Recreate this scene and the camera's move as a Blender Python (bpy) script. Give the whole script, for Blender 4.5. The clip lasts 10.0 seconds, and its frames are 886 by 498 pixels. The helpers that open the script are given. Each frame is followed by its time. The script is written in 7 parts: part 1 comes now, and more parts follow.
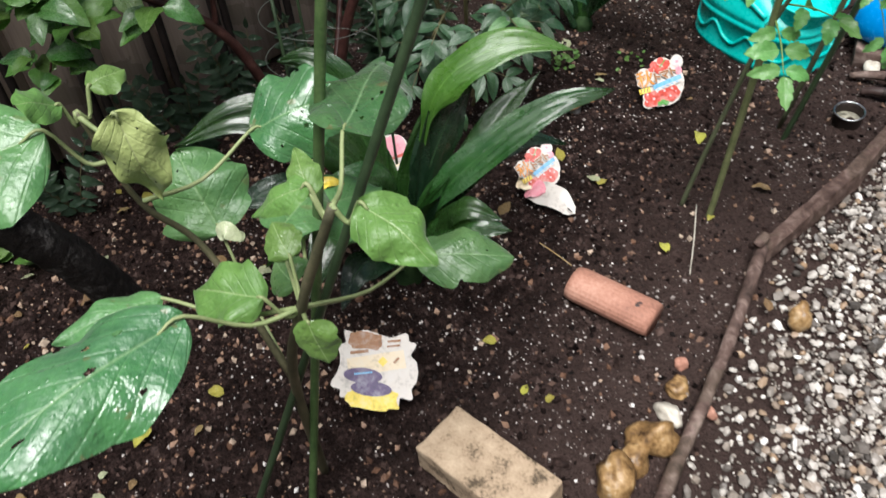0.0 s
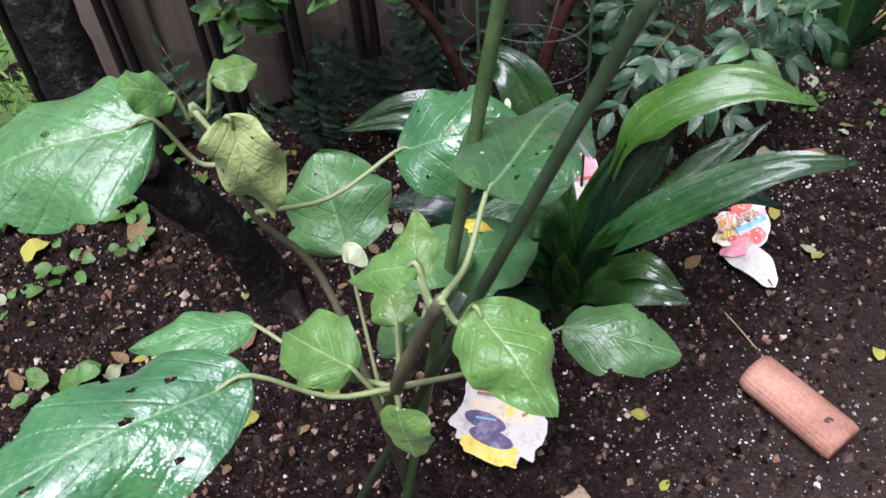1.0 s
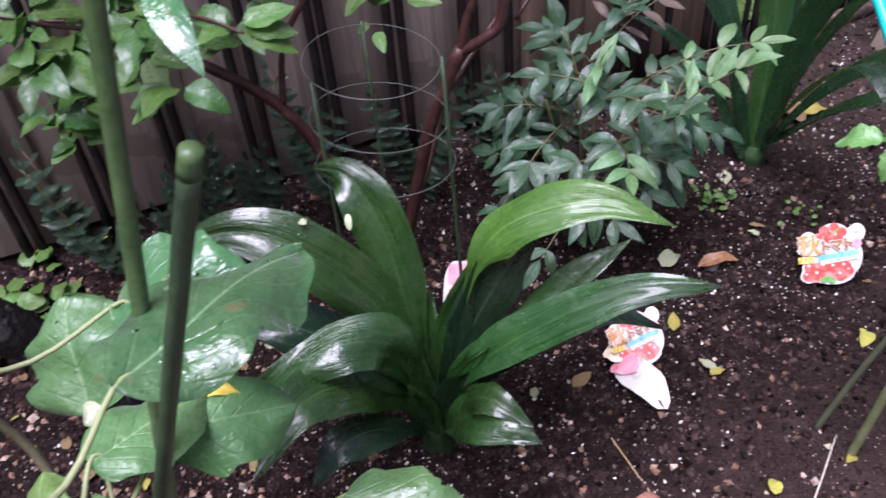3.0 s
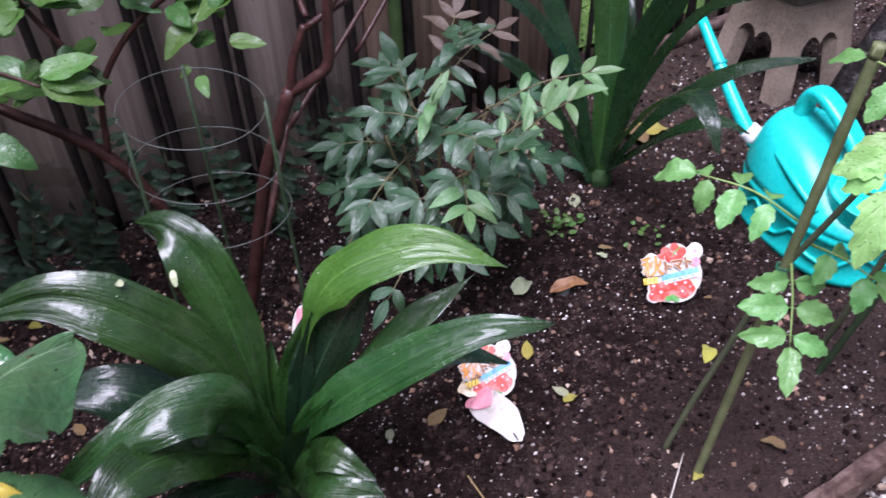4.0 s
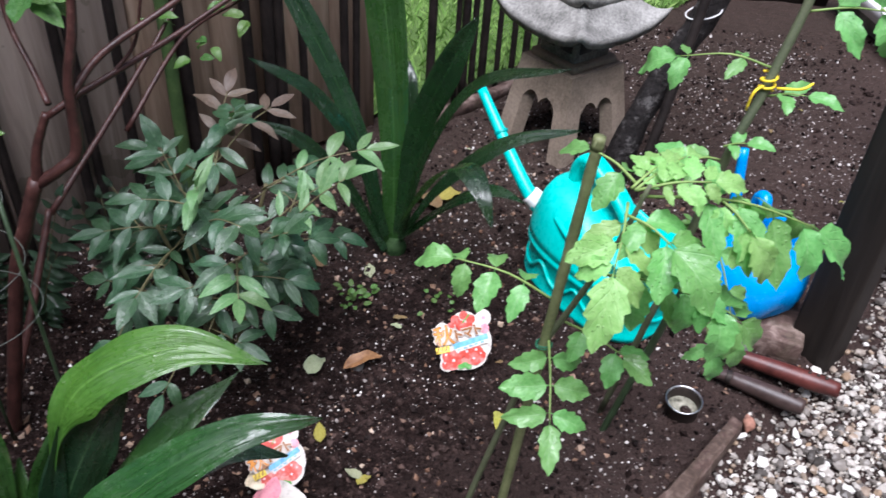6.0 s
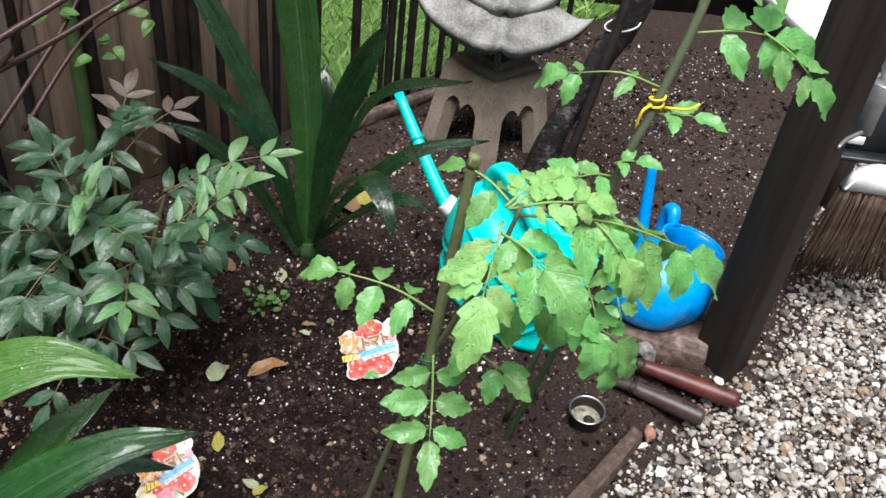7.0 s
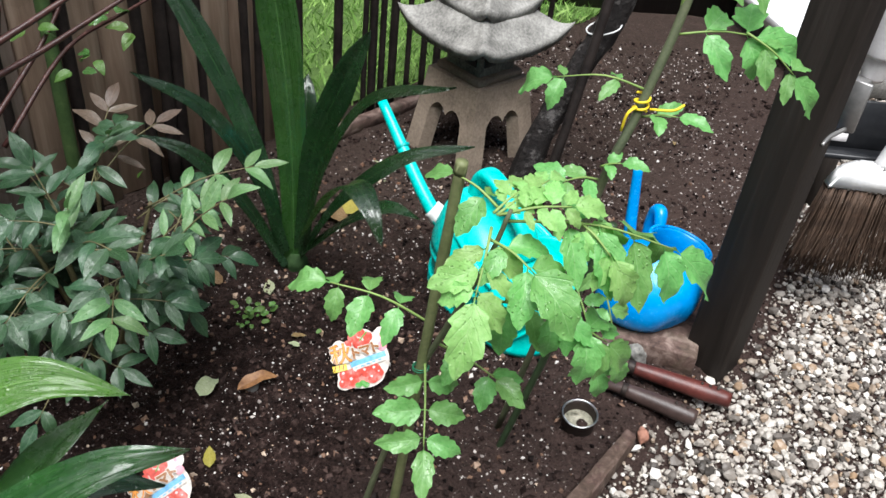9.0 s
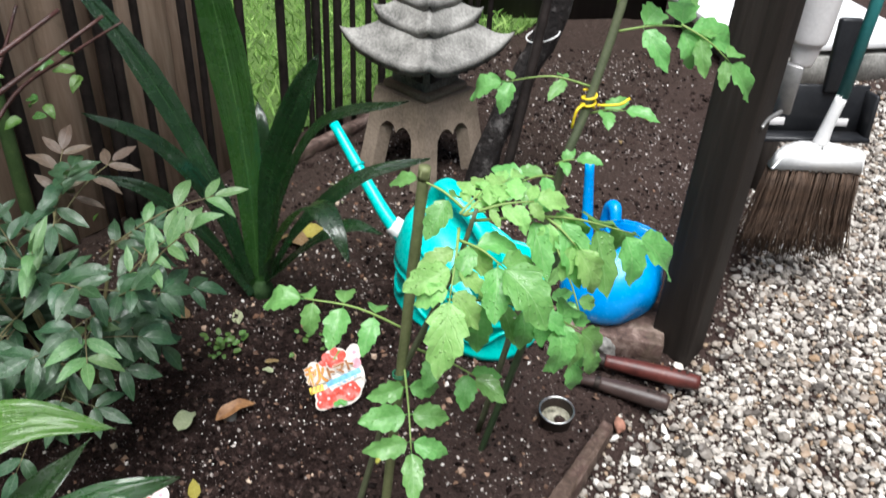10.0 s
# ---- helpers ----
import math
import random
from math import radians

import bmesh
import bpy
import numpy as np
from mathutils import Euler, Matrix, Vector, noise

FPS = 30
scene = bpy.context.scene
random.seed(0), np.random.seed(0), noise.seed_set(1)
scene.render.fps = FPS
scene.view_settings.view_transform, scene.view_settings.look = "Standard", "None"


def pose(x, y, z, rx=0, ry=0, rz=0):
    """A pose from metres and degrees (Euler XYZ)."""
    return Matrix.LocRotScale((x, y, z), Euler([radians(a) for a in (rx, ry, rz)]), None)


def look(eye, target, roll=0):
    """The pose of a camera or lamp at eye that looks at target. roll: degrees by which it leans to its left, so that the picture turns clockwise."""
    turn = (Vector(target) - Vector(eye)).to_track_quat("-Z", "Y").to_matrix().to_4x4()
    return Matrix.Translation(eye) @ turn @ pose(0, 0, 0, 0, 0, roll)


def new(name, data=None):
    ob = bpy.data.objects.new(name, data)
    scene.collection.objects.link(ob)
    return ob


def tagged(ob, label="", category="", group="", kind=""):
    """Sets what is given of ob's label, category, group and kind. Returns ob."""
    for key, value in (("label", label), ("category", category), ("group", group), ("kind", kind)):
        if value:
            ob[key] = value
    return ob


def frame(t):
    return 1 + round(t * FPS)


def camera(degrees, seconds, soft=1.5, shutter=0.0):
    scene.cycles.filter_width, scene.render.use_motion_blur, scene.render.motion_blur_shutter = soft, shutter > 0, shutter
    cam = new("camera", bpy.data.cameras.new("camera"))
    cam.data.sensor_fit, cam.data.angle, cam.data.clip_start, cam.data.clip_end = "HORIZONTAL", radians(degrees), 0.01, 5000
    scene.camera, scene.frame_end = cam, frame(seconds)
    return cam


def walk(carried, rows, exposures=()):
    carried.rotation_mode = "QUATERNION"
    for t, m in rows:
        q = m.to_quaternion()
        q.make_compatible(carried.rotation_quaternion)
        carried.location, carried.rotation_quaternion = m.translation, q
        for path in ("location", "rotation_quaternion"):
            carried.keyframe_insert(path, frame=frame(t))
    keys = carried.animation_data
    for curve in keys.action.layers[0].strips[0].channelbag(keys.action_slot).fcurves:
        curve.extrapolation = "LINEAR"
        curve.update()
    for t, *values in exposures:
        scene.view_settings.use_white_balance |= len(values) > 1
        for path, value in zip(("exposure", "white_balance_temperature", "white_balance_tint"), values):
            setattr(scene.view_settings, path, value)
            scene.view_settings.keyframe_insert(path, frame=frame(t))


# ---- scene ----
cam = camera(55.8, 10.0, shutter=0.35)
PATH = [
    (0, (0.211, -0.030, 1.189), (0.090, 1.367, -0.238), -5.1),
    (0.2, (0.201, 0.020, 1.170), (0.044, 1.427, -0.239), -5.0),
    (0.5, (0.207, 0.108, 1.147), (-0.186, 1.491, -0.244), -5.1),
    (0.7, (0.200, 0.134, 1.134), (-0.305, 1.478, -0.267), -4.9),
    (1, (0.218, 0.152, 1.133), (-0.327, 1.427, -0.308), -5.5),
    (1.5, (0.252, 0.199, 1.110), (-0.303, 1.450, -0.349), -5.4),
    (2, (0.304, 0.258, 1.075), (-0.386, 1.479, -0.350), -8.4),
    (2.5, (0.340, 0.306, 1.094), (-0.330, 1.620, -0.256), -6.5),
    (3, (0.379, 0.343, 1.097), (-0.194, 1.731, -0.224), -5.4),
    (4.5, (0.457, 0.426, 1.113), (0.239, 1.938, -0.178), -0.6),
    (5, (0.475, 0.438, 1.119), (0.337, 1.981, -0.146), 0.1),
    (5.5, (0.485, 0.452, 1.125), (0.431, 2.022, -0.112), 1.5),
    (6, (0.522, 0.463, 1.134), (0.570, 2.052, -0.079), 3.8),
    (7.5, (0.610, 0.485, 1.153), (0.806, 2.068, -0.053), 7.4),
    (8, (0.609, 0.489, 1.139), (0.814, 2.074, -0.063), 6.3),
    (8.5, (0.600, 0.486, 1.146), (0.809, 2.077, -0.048), 6.5),
    (9, (0.595, 0.484, 1.148), (0.794, 2.077, -0.044), 6.5),
    (9.5, (0.576, 0.464, 1.150), (0.763, 2.072, -0.024), 5.7),
    (9.8, (0.573, 0.455, 1.144), (0.856, 2.096, 0.040), 3.8),
    (10, (0.578, 0.455, 1.147), (0.880, 2.067, 0.002), 3.3),
]
walk(cam, [(t, look(e, g, r)) for t, e, g, r in PATH], [(0, 0.95, 6250, 10), (1, 1.1, 5700, 20), (2, 1.15, 5650, 21), (3, 1.34, 5650, 35), (4.5, 1.18, 5600, 28), (5.5, 1.17, 5650, 21), (7.5, 1.14, 6150, 9), (10, 1.17, 6150, 9)])

# ---- light ----
world = bpy.data.worlds.new("sky")
scene.world = world
world.use_nodes = True
wn = world.node_tree
sky = wn.nodes.new("ShaderNodeTexSky")
sky.sky_type = "NISHITA"
sky.sun_disc = False
sky.sun_elevation = radians(70)
sky.sun_rotation = radians(188)
sky.dust_density = 3.0
sky.ozone_density = 0.6
wn.nodes["Background"].inputs[1].default_value = 0.034
wn.links.new(sky.outputs[0], wn.nodes["Background"].inputs[0])
sun = new("sun", bpy.data.lights.new("sun", "SUN"))
sun.data.energy = 3.75
sun.data.angle = radians(40)
sun.data.color = (1.0, 0.97, 0.93)
sun.matrix_basis = look((0.3, -0.1, 4.0), (0.5, 1.3, 0))


# ---- materials ----
class Nodes:
    """A small builder for node materials."""

    def __init__(self, name, rough=0.5, spec=0.5):
        self.m = bpy.data.materials.new(name)
        self.m.use_nodes = True
        self.t = self.m.node_tree
        self.b = self.t.nodes["Principled BSDF"]
        self.out = self.t.nodes["Material Output"]
        self.b.inputs["Roughness"].default_value = rough
        self.b.inputs["Specular IOR Level"].default_value = spec
        self.co = self.add("ShaderNodeTexCoord")

    def add(self, kind, **props):
        n = self.t.nodes.new(kind)
        for k, v in props.items():
            n.inputs[k].default_value = v
        return n

    def link(self, a, b):
        self.t.links.new(a, b)

    def noise(self, scale, detail=4.0, rough=0.55, coord="Object"):
        n = self.add("ShaderNodeTexNoise", Scale=scale, Detail=detail, Roughness=rough)
        self.link(self.co.outputs[coord], n.inputs["Vector"])
        return n.outputs["Fac"]

    def ramp(self, fac, stops):
        n = self.add("ShaderNodeValToRGB")
        e = n.color_ramp.elements
        while len(e) < len(stops):
            e.new(0.5)
        for k, (p, c) in enumerate(stops):
            e[k].position = p
            e[k].color = (*c, 1)
        self.link(fac, n.inputs[0])
        return n.outputs[0]

    def mix(self, fac, a, b, mode="MIX"):
        n = self.add("ShaderNodeMix")
        n.data_type = "RGBA"
        n.blend_type = mode
        for idx, val in ((0, fac), (6, a), (7, b)):
            if hasattr(val, "links"):
                self.link(val, n.inputs[idx])
            elif idx == 0:
                n.inputs[0].default_value = val
            else:
                n.inputs[idx].default_value = (*val, 1)
        return n.outputs[2]

    def math(self, op, a, b=0.0, clamp=False):
        n = self.add("ShaderNodeMath")
        n.operation = op
        n.use_clamp = clamp
        for k, v in enumerate((a, b)):
            if hasattr(v, "links"):
                self.link(v, n.inputs[k])
            else:
                n.inputs[k].default_value = v
        return n.outputs[0]

    def color(self, c):
        self.link(c, self.b.inputs["Base Color"])

    def rough(self, fac, lo, hi):
        n = self.add("ShaderNodeMapRange")
        n.inputs["To Min"].default_value, n.inputs["To Max"].default_value = lo, hi
        self.link(fac, n.inputs["Value"])
        self.link(n.outputs[0], self.b.inputs["Roughness"])

    def bump(self, fac, strength, dist=0.002):
        n = self.add("ShaderNodeBump", Strength=strength, Distance=dist)
        self.link(fac, n.inputs["Height"])
        old = self.b.inputs["Normal"].links
        if old:
            self.link(old[0].from_socket, n.inputs["Normal"])
        self.link(n.outputs[0], self.b.inputs["Normal"])

    def island(self):
        return self.add("ShaderNodeNewGeometry").outputs["Random Per Island"]

    def each(self):
        return self.add("ShaderNodeObjectInfo").outputs["Random"]


def plain(name, stops, scale, rough=(0.5, 0.7), bump=0.3, fine=120.0, dist=0.002, spec=0.4, metal=0.0):
    """Two scales of noise in the colour, the gloss and the relief."""
    n = Nodes(name, spec=spec)
    big, small = n.noise(scale, 5), n.noise(fine, 3)
    both = n.math("ADD", n.math("MULTIPLY", big, 0.65), n.math("MULTIPLY", small, 0.35))
    n.color(n.ramp(both, stops))
    n.rough(small, *rough)
    n.bump(both, bump, dist)
    n.b.inputs["Metallic"].default_value = metal
    return n.m


def leaf_material(name, dark, light, rib, veins=7.0, slant=1.6, rough=(0.25, 0.45), glow=0.25, straps=0.0, coat=0.3, spots=0.0, bumpy=1.0, down=0.0, veining=0.16, beads=130.0):
    """Blade colour with midrib, side veins or long pleats, wet gloss and some light passing through."""
    n = Nodes(name, spec=0.5 + 0.35 * coat)
    uv = n.add("ShaderNodeSeparateXYZ")
    n.link(n.co.outputs["UV"], uv.inputs[0])
    side = n.math("ABSOLUTE", n.math("SUBTRACT", uv.outputs[0], 0.5))
    blotch = n.noise(14, 5)
    fine = n.noise(160, 3)
    col = n.ramp(n.math("ADD", n.math("MULTIPLY", blotch, 0.7), n.math("MULTIPLY", fine, 0.3)), [(0.3, dark), (0.72, light)])
    hue = n.add("ShaderNodeHueSaturation")
    rnd = n.each()
    n.link(n.math("ADD", n.math("MULTIPLY", rnd, 0.35), 0.82), hue.inputs["Value"])
    n.link(n.math("ADD", n.math("MULTIPLY", rnd, 0.03), 0.485), hue.inputs["Hue"])
    n.link(col, hue.inputs["Color"])
    col = hue.outputs[0]
    if straps:
        warp = n.math("MULTIPLY", n.noise(9, 2), 6.0)
        wave = n.math("SINE", n.math("ADD", n.math("MULTIPLY", uv.outputs[0], straps), warp))
        col = n.mix(n.math("MULTIPLY", n.math("MAXIMUM", wave, 0.0), 0.06), col, rib)
        relief = n.math("MULTIPLY", wave, 0.05)
    else:
        wave = n.math("SINE", n.math("MULTIPLY", n.math("SUBTRACT", uv.outputs[1], n.math("MULTIPLY", side, slant * 0.5)), veins * 6.283))
        vein = n.math("POWER", n.math("MAXIMUM", wave, 0.0), 14.0)
        col = n.mix(n.math("MULTIPLY", vein, veining), col, rib)
        relief = n.math("SUBTRACT", 0.0, n.math("MULTIPLY", vein, 0.8))
    mid = n.math("SUBTRACT", 1.0, n.math("DIVIDE", side, 0.022), clamp=True)
    col = n.mix(n.math("MULTIPLY", mid, 0.7), col, rib)
    if spots:
        pit = n.noise(38, 2)
        col = n.mix(n.math("MULTIPLY", n.math("GREATER_THAN", pit, 0.68), spots), col, (0.16, 0.1, 0.04))
    n.color(col)
    wet = n.add("ShaderNodeMapRange")
    wet.inputs["From Min"].default_value, wet.inputs["From Max"].default_value = 0.42, 0.6
    n.link(n.noise(17, 5, 0.7), wet.inputs["Value"])
    n.rough(n.math("SUBTRACT", 1.0, wet.outputs[0]), *rough)
    n.link(n.math("MULTIPLY", n.math("MAXIMUM", wet.outputs[0], 0.6 if straps else 0.0), coat), n.b.inputs["Coat Weight"])
    n.b.inputs["Coat Roughness"].default_value = 0.12
    n.b.inputs["Sheen Weight"].default_value = down
    n.b.inputs["Sheen Roughness"].default_value = 0.4
    n.bump(n.math("SUBTRACT", relief, n.math("MULTIPLY", mid, 0.6)), 0.3, 0.003)
    if straps:
        mp = n.add("ShaderNodeMapping")
        mp.inputs["Scale"].default_value = (4.5, 3.2, 1)
        n.link(n.co.outputs["UV"], mp.inputs[0])
        streak = n.add("ShaderNodeTexNoise", Scale=1.0, Detail=4.0, Roughness=0.6, Distortion=0.3)
        n.link(mp.outputs[0], streak.inputs["Vector"])
        n.bump(streak.outputs["Fac"], 0.45, 0.012)
        fm = n.add("ShaderNodeMapping")
        fm.inputs["Scale"].default_value = (24, 3.0, 1)
        n.link(n.co.outputs["UV"], fm.inputs[0])
        ridge = n.add("ShaderNodeTexNoise", Scale=1.0, Detail=3.0, Roughness=0.6, Distortion=0.4)
        n.link(fm.outputs[0], ridge.inputs["Vector"])
        n.bump(ridge.outputs["Fac"], 0.6, 0.005)
        n.bump(n.noise(60, 4, 0.7), 0.4, 0.005)
    else:
        n.bump(n.noise(42, 4), 0.75 * bumpy, 0.007)
    drops = n.add("ShaderNodeTexVoronoi", Scale=beads)
    n.link(n.co.outputs["Object"], drops.inputs["Vector"])
    bead = n.math("MULTIPLY", n.math("SUBTRACT", 0.33, drops.outputs["Distance"], clamp=True), n.math("GREATER_THAN", blotch, 0.5))
    n.bump(bead, 0.5 if beads > 100 else 1.0, 0.004)
    smooth = n.b.inputs["Roughness"].links[0].from_socket
    n.link(n.math("SUBTRACT", smooth, n.math("MULTIPLY", bead, 1.2), clamp=True), n.b.inputs["Roughness"])
    tr = n.add("ShaderNodeBsdfTranslucent")
    n.link(n.mix(0.35, col, (0.2, 0.5, 0.08)), tr.inputs["Color"])
    mixer = n.add("ShaderNodeMixShader")
    mixer.inputs[0].default_value = glow
    n.link(n.b.outputs[0], mixer.inputs[1])
    n.link(tr.outputs[0], mixer.inputs[2])
    n.link(mixer.outputs[0], n.out.inputs[0])
    return n.m


def soil_material():
    n = Nodes("soil", spec=0.06)
    big, mid, fine = n.noise(2.2, 5), n.noise(26, 6, 0.7), n.noise(170, 4, 0.7)
    both = n.math("ADD", n.math("MULTIPLY", mid, 0.55), n.math("MULTIPLY", fine, 0.45))
    col = n.ramp(both, [(0.36, (0.003, 0.0019, 0.0017)), (0.5, (0.019, 0.0116, 0.0103)), (0.7, (0.1, 0.063, 0.056))])
    col = n.mix(n.math("MULTIPLY", big, 0.22), col, (0.05, 0.032, 0.028), "MIX")
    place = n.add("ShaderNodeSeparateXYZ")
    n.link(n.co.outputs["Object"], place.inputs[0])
    # soil gets paler with growing y, along a noisy border
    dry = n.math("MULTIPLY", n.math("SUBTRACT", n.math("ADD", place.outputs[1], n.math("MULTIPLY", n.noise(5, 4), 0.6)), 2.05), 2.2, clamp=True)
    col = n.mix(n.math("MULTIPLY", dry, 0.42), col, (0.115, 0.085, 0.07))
    near = n.math("SUBTRACT", n.math("MULTIPLY", place.outputs[0], 0.82), n.math("MULTIPLY", place.outputs[1], 0.57))
    trodden = n.math("MULTIPLY", n.math("ADD", n.math("ADD", near, n.math("MULTIPLY", n.noise(6, 5, 0.6), 0.3)), 0.24), 3.2, clamp=True)
    col = n.mix(n.math("MULTIPLY", trodden, 0.6), col, (0.095, 0.065, 0.057))
    speck = n.add("ShaderNodeTexVoronoi", Scale=95.0)
    n.link(n.co.outputs["Object"], speck.inputs["Vector"])
    hit = n.math("MULTIPLY", n.math("LESS_THAN", speck.outputs["Distance"], 0.16), n.math("GREATER_THAN", n.noise(60, 2), 0.56))
    col = n.mix(n.math("MULTIPLY", hit, 0.7), col, (0.4, 0.34, 0.31))
    n.color(col)
    n.rough(fine, 0.2, 1.0)
    lump = n.add("ShaderNodeTexVoronoi", Scale=62.0)
    n.link(n.co.outputs["Object"], lump.inputs["Vector"])
    pit = n.add("ShaderNodeTexVoronoi", Scale=150.0)
    n.link(n.co.outputs["Object"], pit.inputs["Vector"])
    n.bump(n.math("SUBTRACT", 1.0, n.math("ADD", n.math("MULTIPLY", lump.outputs["Distance"], 0.8), n.math("MULTIPLY", pit.outputs["Distance"], 0.35))), 1.0, 0.014)
    n.bump(both, 1.0, 0.016)
    n.bump(fine, 0.6, 0.004)
    return n.m


def island_material(name, stops, rough=(0.4, 0.7), bump=0.3, fine=90.0, spec=0.4):
    """Loose bits: each piece takes its own colour."""
    n = Nodes(name, spec=spec)
    col = n.ramp(n.island(), stops)
    grain = n.noise(fine, 4)
    col = n.mix(n.math("MULTIPLY", grain, 0.55), col, (0.16, 0.145, 0.13), "MULTIPLY")
    n.color(n.mix(0.5, n.ramp(n.island(), stops), col))
    n.rough(grain, *rough)
    n.bump(grain, bump, 0.003)
    return n.m


def plank_material(name, stops, stretch=(1, 1, 0.06), scale=30.0, moss=0.3):
    n = Nodes(name, spec=0.2)
    mp = n.add("ShaderNodeMapping")
    mp.inputs["Scale"].default_value = stretch
    n.link(n.co.outputs["Object"], mp.inputs[0])
    g = n.add("ShaderNodeTexNoise", Scale=scale, Detail=6.0, Roughness=0.65, Distortion=0.6)
    n.link(mp.outputs[0], g.inputs["Vector"])
    grain = g.outputs["Fac"]
    col = n.ramp(grain, stops)
    val = n.add("ShaderNodeHueSaturation")
    n.link(n.math("ADD", n.math("MULTIPLY", n.each(), 0.35), 0.85), val.inputs["Value"])
    n.link(col, val.inputs["Color"])
    col = n.mix(n.math("MULTIPLY", n.math("GREATER_THAN", n.noise(7, 5), 0.57), moss), val.outputs[0], (0.05, 0.062, 0.03))
    n.color(col)
    n.rough(grain, 0.55, 0.85)
    n.bump(grain, 0.6, 0.004)
    return n.m


M = {}
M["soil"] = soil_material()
M["crumb"] = island_material("soil_crumb", [(0.0, (0.004, 0.0026, 0.0024)), (0.6, (0.021, 0.0135, 0.012)), (0.93, (0.075, 0.049, 0.042)), (1.0, (0.2, 0.125, 0.09))], (0.3, 0.9), 0.6, spec=0.06)
M["clod"] = plain("soil_clod", [(0.34, (0.004, 0.0026, 0.0024)), (0.5, (0.02, 0.0127, 0.011)), (0.7, (0.085, 0.056, 0.049))], 60, (0.3, 0.9), 1.0, 260, 0.005, spec=0.06)
M["litter"] = island_material("bark_litter", [(0.0, (0.07, 0.035, 0.022)), (0.4, (0.17, 0.09, 0.055)), (0.75, (0.3, 0.19, 0.13)), (1.0, (0.5, 0.4, 0.31))], (0.4, 0.8), 0.6)
M["sheath"] = plain("green_leaf_sheath", [(0.3, (0.01, 0.026, 0.008)), (0.7, (0.03, 0.06, 0.02))], 30, (0.7, 0.9), 0.4, spec=0.15)
M["perlite"] = island_material("perlite", [(0.0, (0.14, 0.11, 0.1)), (0.5, (0.32, 0.28, 0.26)), (0.8, (0.55, 0.5, 0.47)), (1.0, (0.8, 0.77, 0.74))], (0.4, 0.8))
M["gravel"] = island_material("gravel", [(0.0, (0.05, 0.044, 0.039)), (0.16, (0.13, 0.113, 0.1)), (0.3, (0.24, 0.215, 0.188)), (0.38, (0.24, 0.178, 0.128)), (0.44, (0.27, 0.243, 0.215)), (0.52, (0.3, 0.2, 0.12)), (0.56, (0.33, 0.3, 0.27)), (0.72, (0.43, 0.395, 0.355)), (0.88, (0.54, 0.51, 0.465)), (1.0, (0.78, 0.75, 0.71))], (0.22, 0.65), 0.9, 70.0)
M["grit"] = island_material("grit", [(0.0, (0.14, 0.12, 0.105)), (0.5, (0.36, 0.32, 0.275)), (1.0, (0.6, 0.56, 0.5))], (0.4, 0.8), 0.6, 120.0)
M["grass"] = island_material("lawn_grass", [(0.0, (0.1, 0.2, 0.04)), (0.5, (0.2, 0.38, 0.08)), (1.0, (0.36, 0.55, 0.16))], (0.4, 0.7))
M["plank"] = plank_material("weathered_plank", [(0.28, (0.24, 0.185, 0.155)), (0.5, (0.42, 0.335, 0.285)), (0.72, (0.56, 0.46, 0.4))])
M["newplank"] = plank_material("brown_plank", [(0.28, (0.19, 0.125, 0.088)), (0.5, (0.37, 0.265, 0.195)), (0.72, (0.52, 0.4, 0.31))], moss=0.1)
M["black_bamboo"] = plain("black_bamboo", [(0.3, (0.006, 0.005, 0.005)), (0.7, (0.028, 0.022, 0.02))], 20, (0.35, 0.6), 0.3, spec=0.14)
M["post"] = plank_material("dark_post_timber", [(0.3, (0.015, 0.012, 0.01)), (0.55, (0.026, 0.021, 0.018)), (0.75, (0.045, 0.037, 0.032))], moss=0.0)
M["bark"] = plain("dark_wet_bark", [(0.3, (0.008, 0.006, 0.006)), (0.55, (0.02, 0.015, 0.014)), (0.72, (0.075, 0.064, 0.058))], 26, (0.5, 0.9), 1.0, 70, 0.012, spec=0.15)
def mottled():
    n = Nodes("mottled_black_bark", spec=0.2)
    fine = n.noise(90, 4, 0.7)
    col = n.ramp(fine, [(0.3, (0.004, 0.0035, 0.0035)), (0.7, (0.022, 0.018, 0.017))])
    patch = n.ramp(n.noise(24, 6, 0.75), [(0.54, (0, 0, 0)), (0.62, (1, 1, 1))])
    n.color(n.mix(n.math("MULTIPLY", patch, 0.6), col, (0.13, 0.12, 0.115)))
    n.rough(fine, 0.5, 0.9)
    n.bump(n.noise(60, 5, 0.7), 1.0, 0.01)
    return n.m


M["mottled"] = mottled()
M["redbark"] = plain("reddish_bark", [(0.3, (0.02, 0.008, 0.007)), (0.6, (0.062, 0.024, 0.02)), (0.8, (0.17, 0.085, 0.07))], 30, (0.3, 0.6), 0.5)
M["redlog"] = plank_material("reddish_timber", [(0.32, (0.03, 0.017, 0.0135)), (0.5, (0.08, 0.05, 0.041)), (0.7, (0.19, 0.135, 0.115))], (1, 1, 1), 34.0, 0.1)
M["log"] = plank_material("grey_branch", [(0.32, (0.025, 0.016, 0.013)), (0.5, (0.095, 0.062, 0.052)), (0.7, (0.24, 0.18, 0.155))], (1, 1, 1), 26.0, 0.15)
M["granite"] = plain("grey_granite", [(0.34, (0.05, 0.05, 0.046)), (0.5, (0.19, 0.185, 0.172)), (0.68, (0.36, 0.352, 0.33))], 11, (0.6, 0.9), 0.5, 150, 0.004)
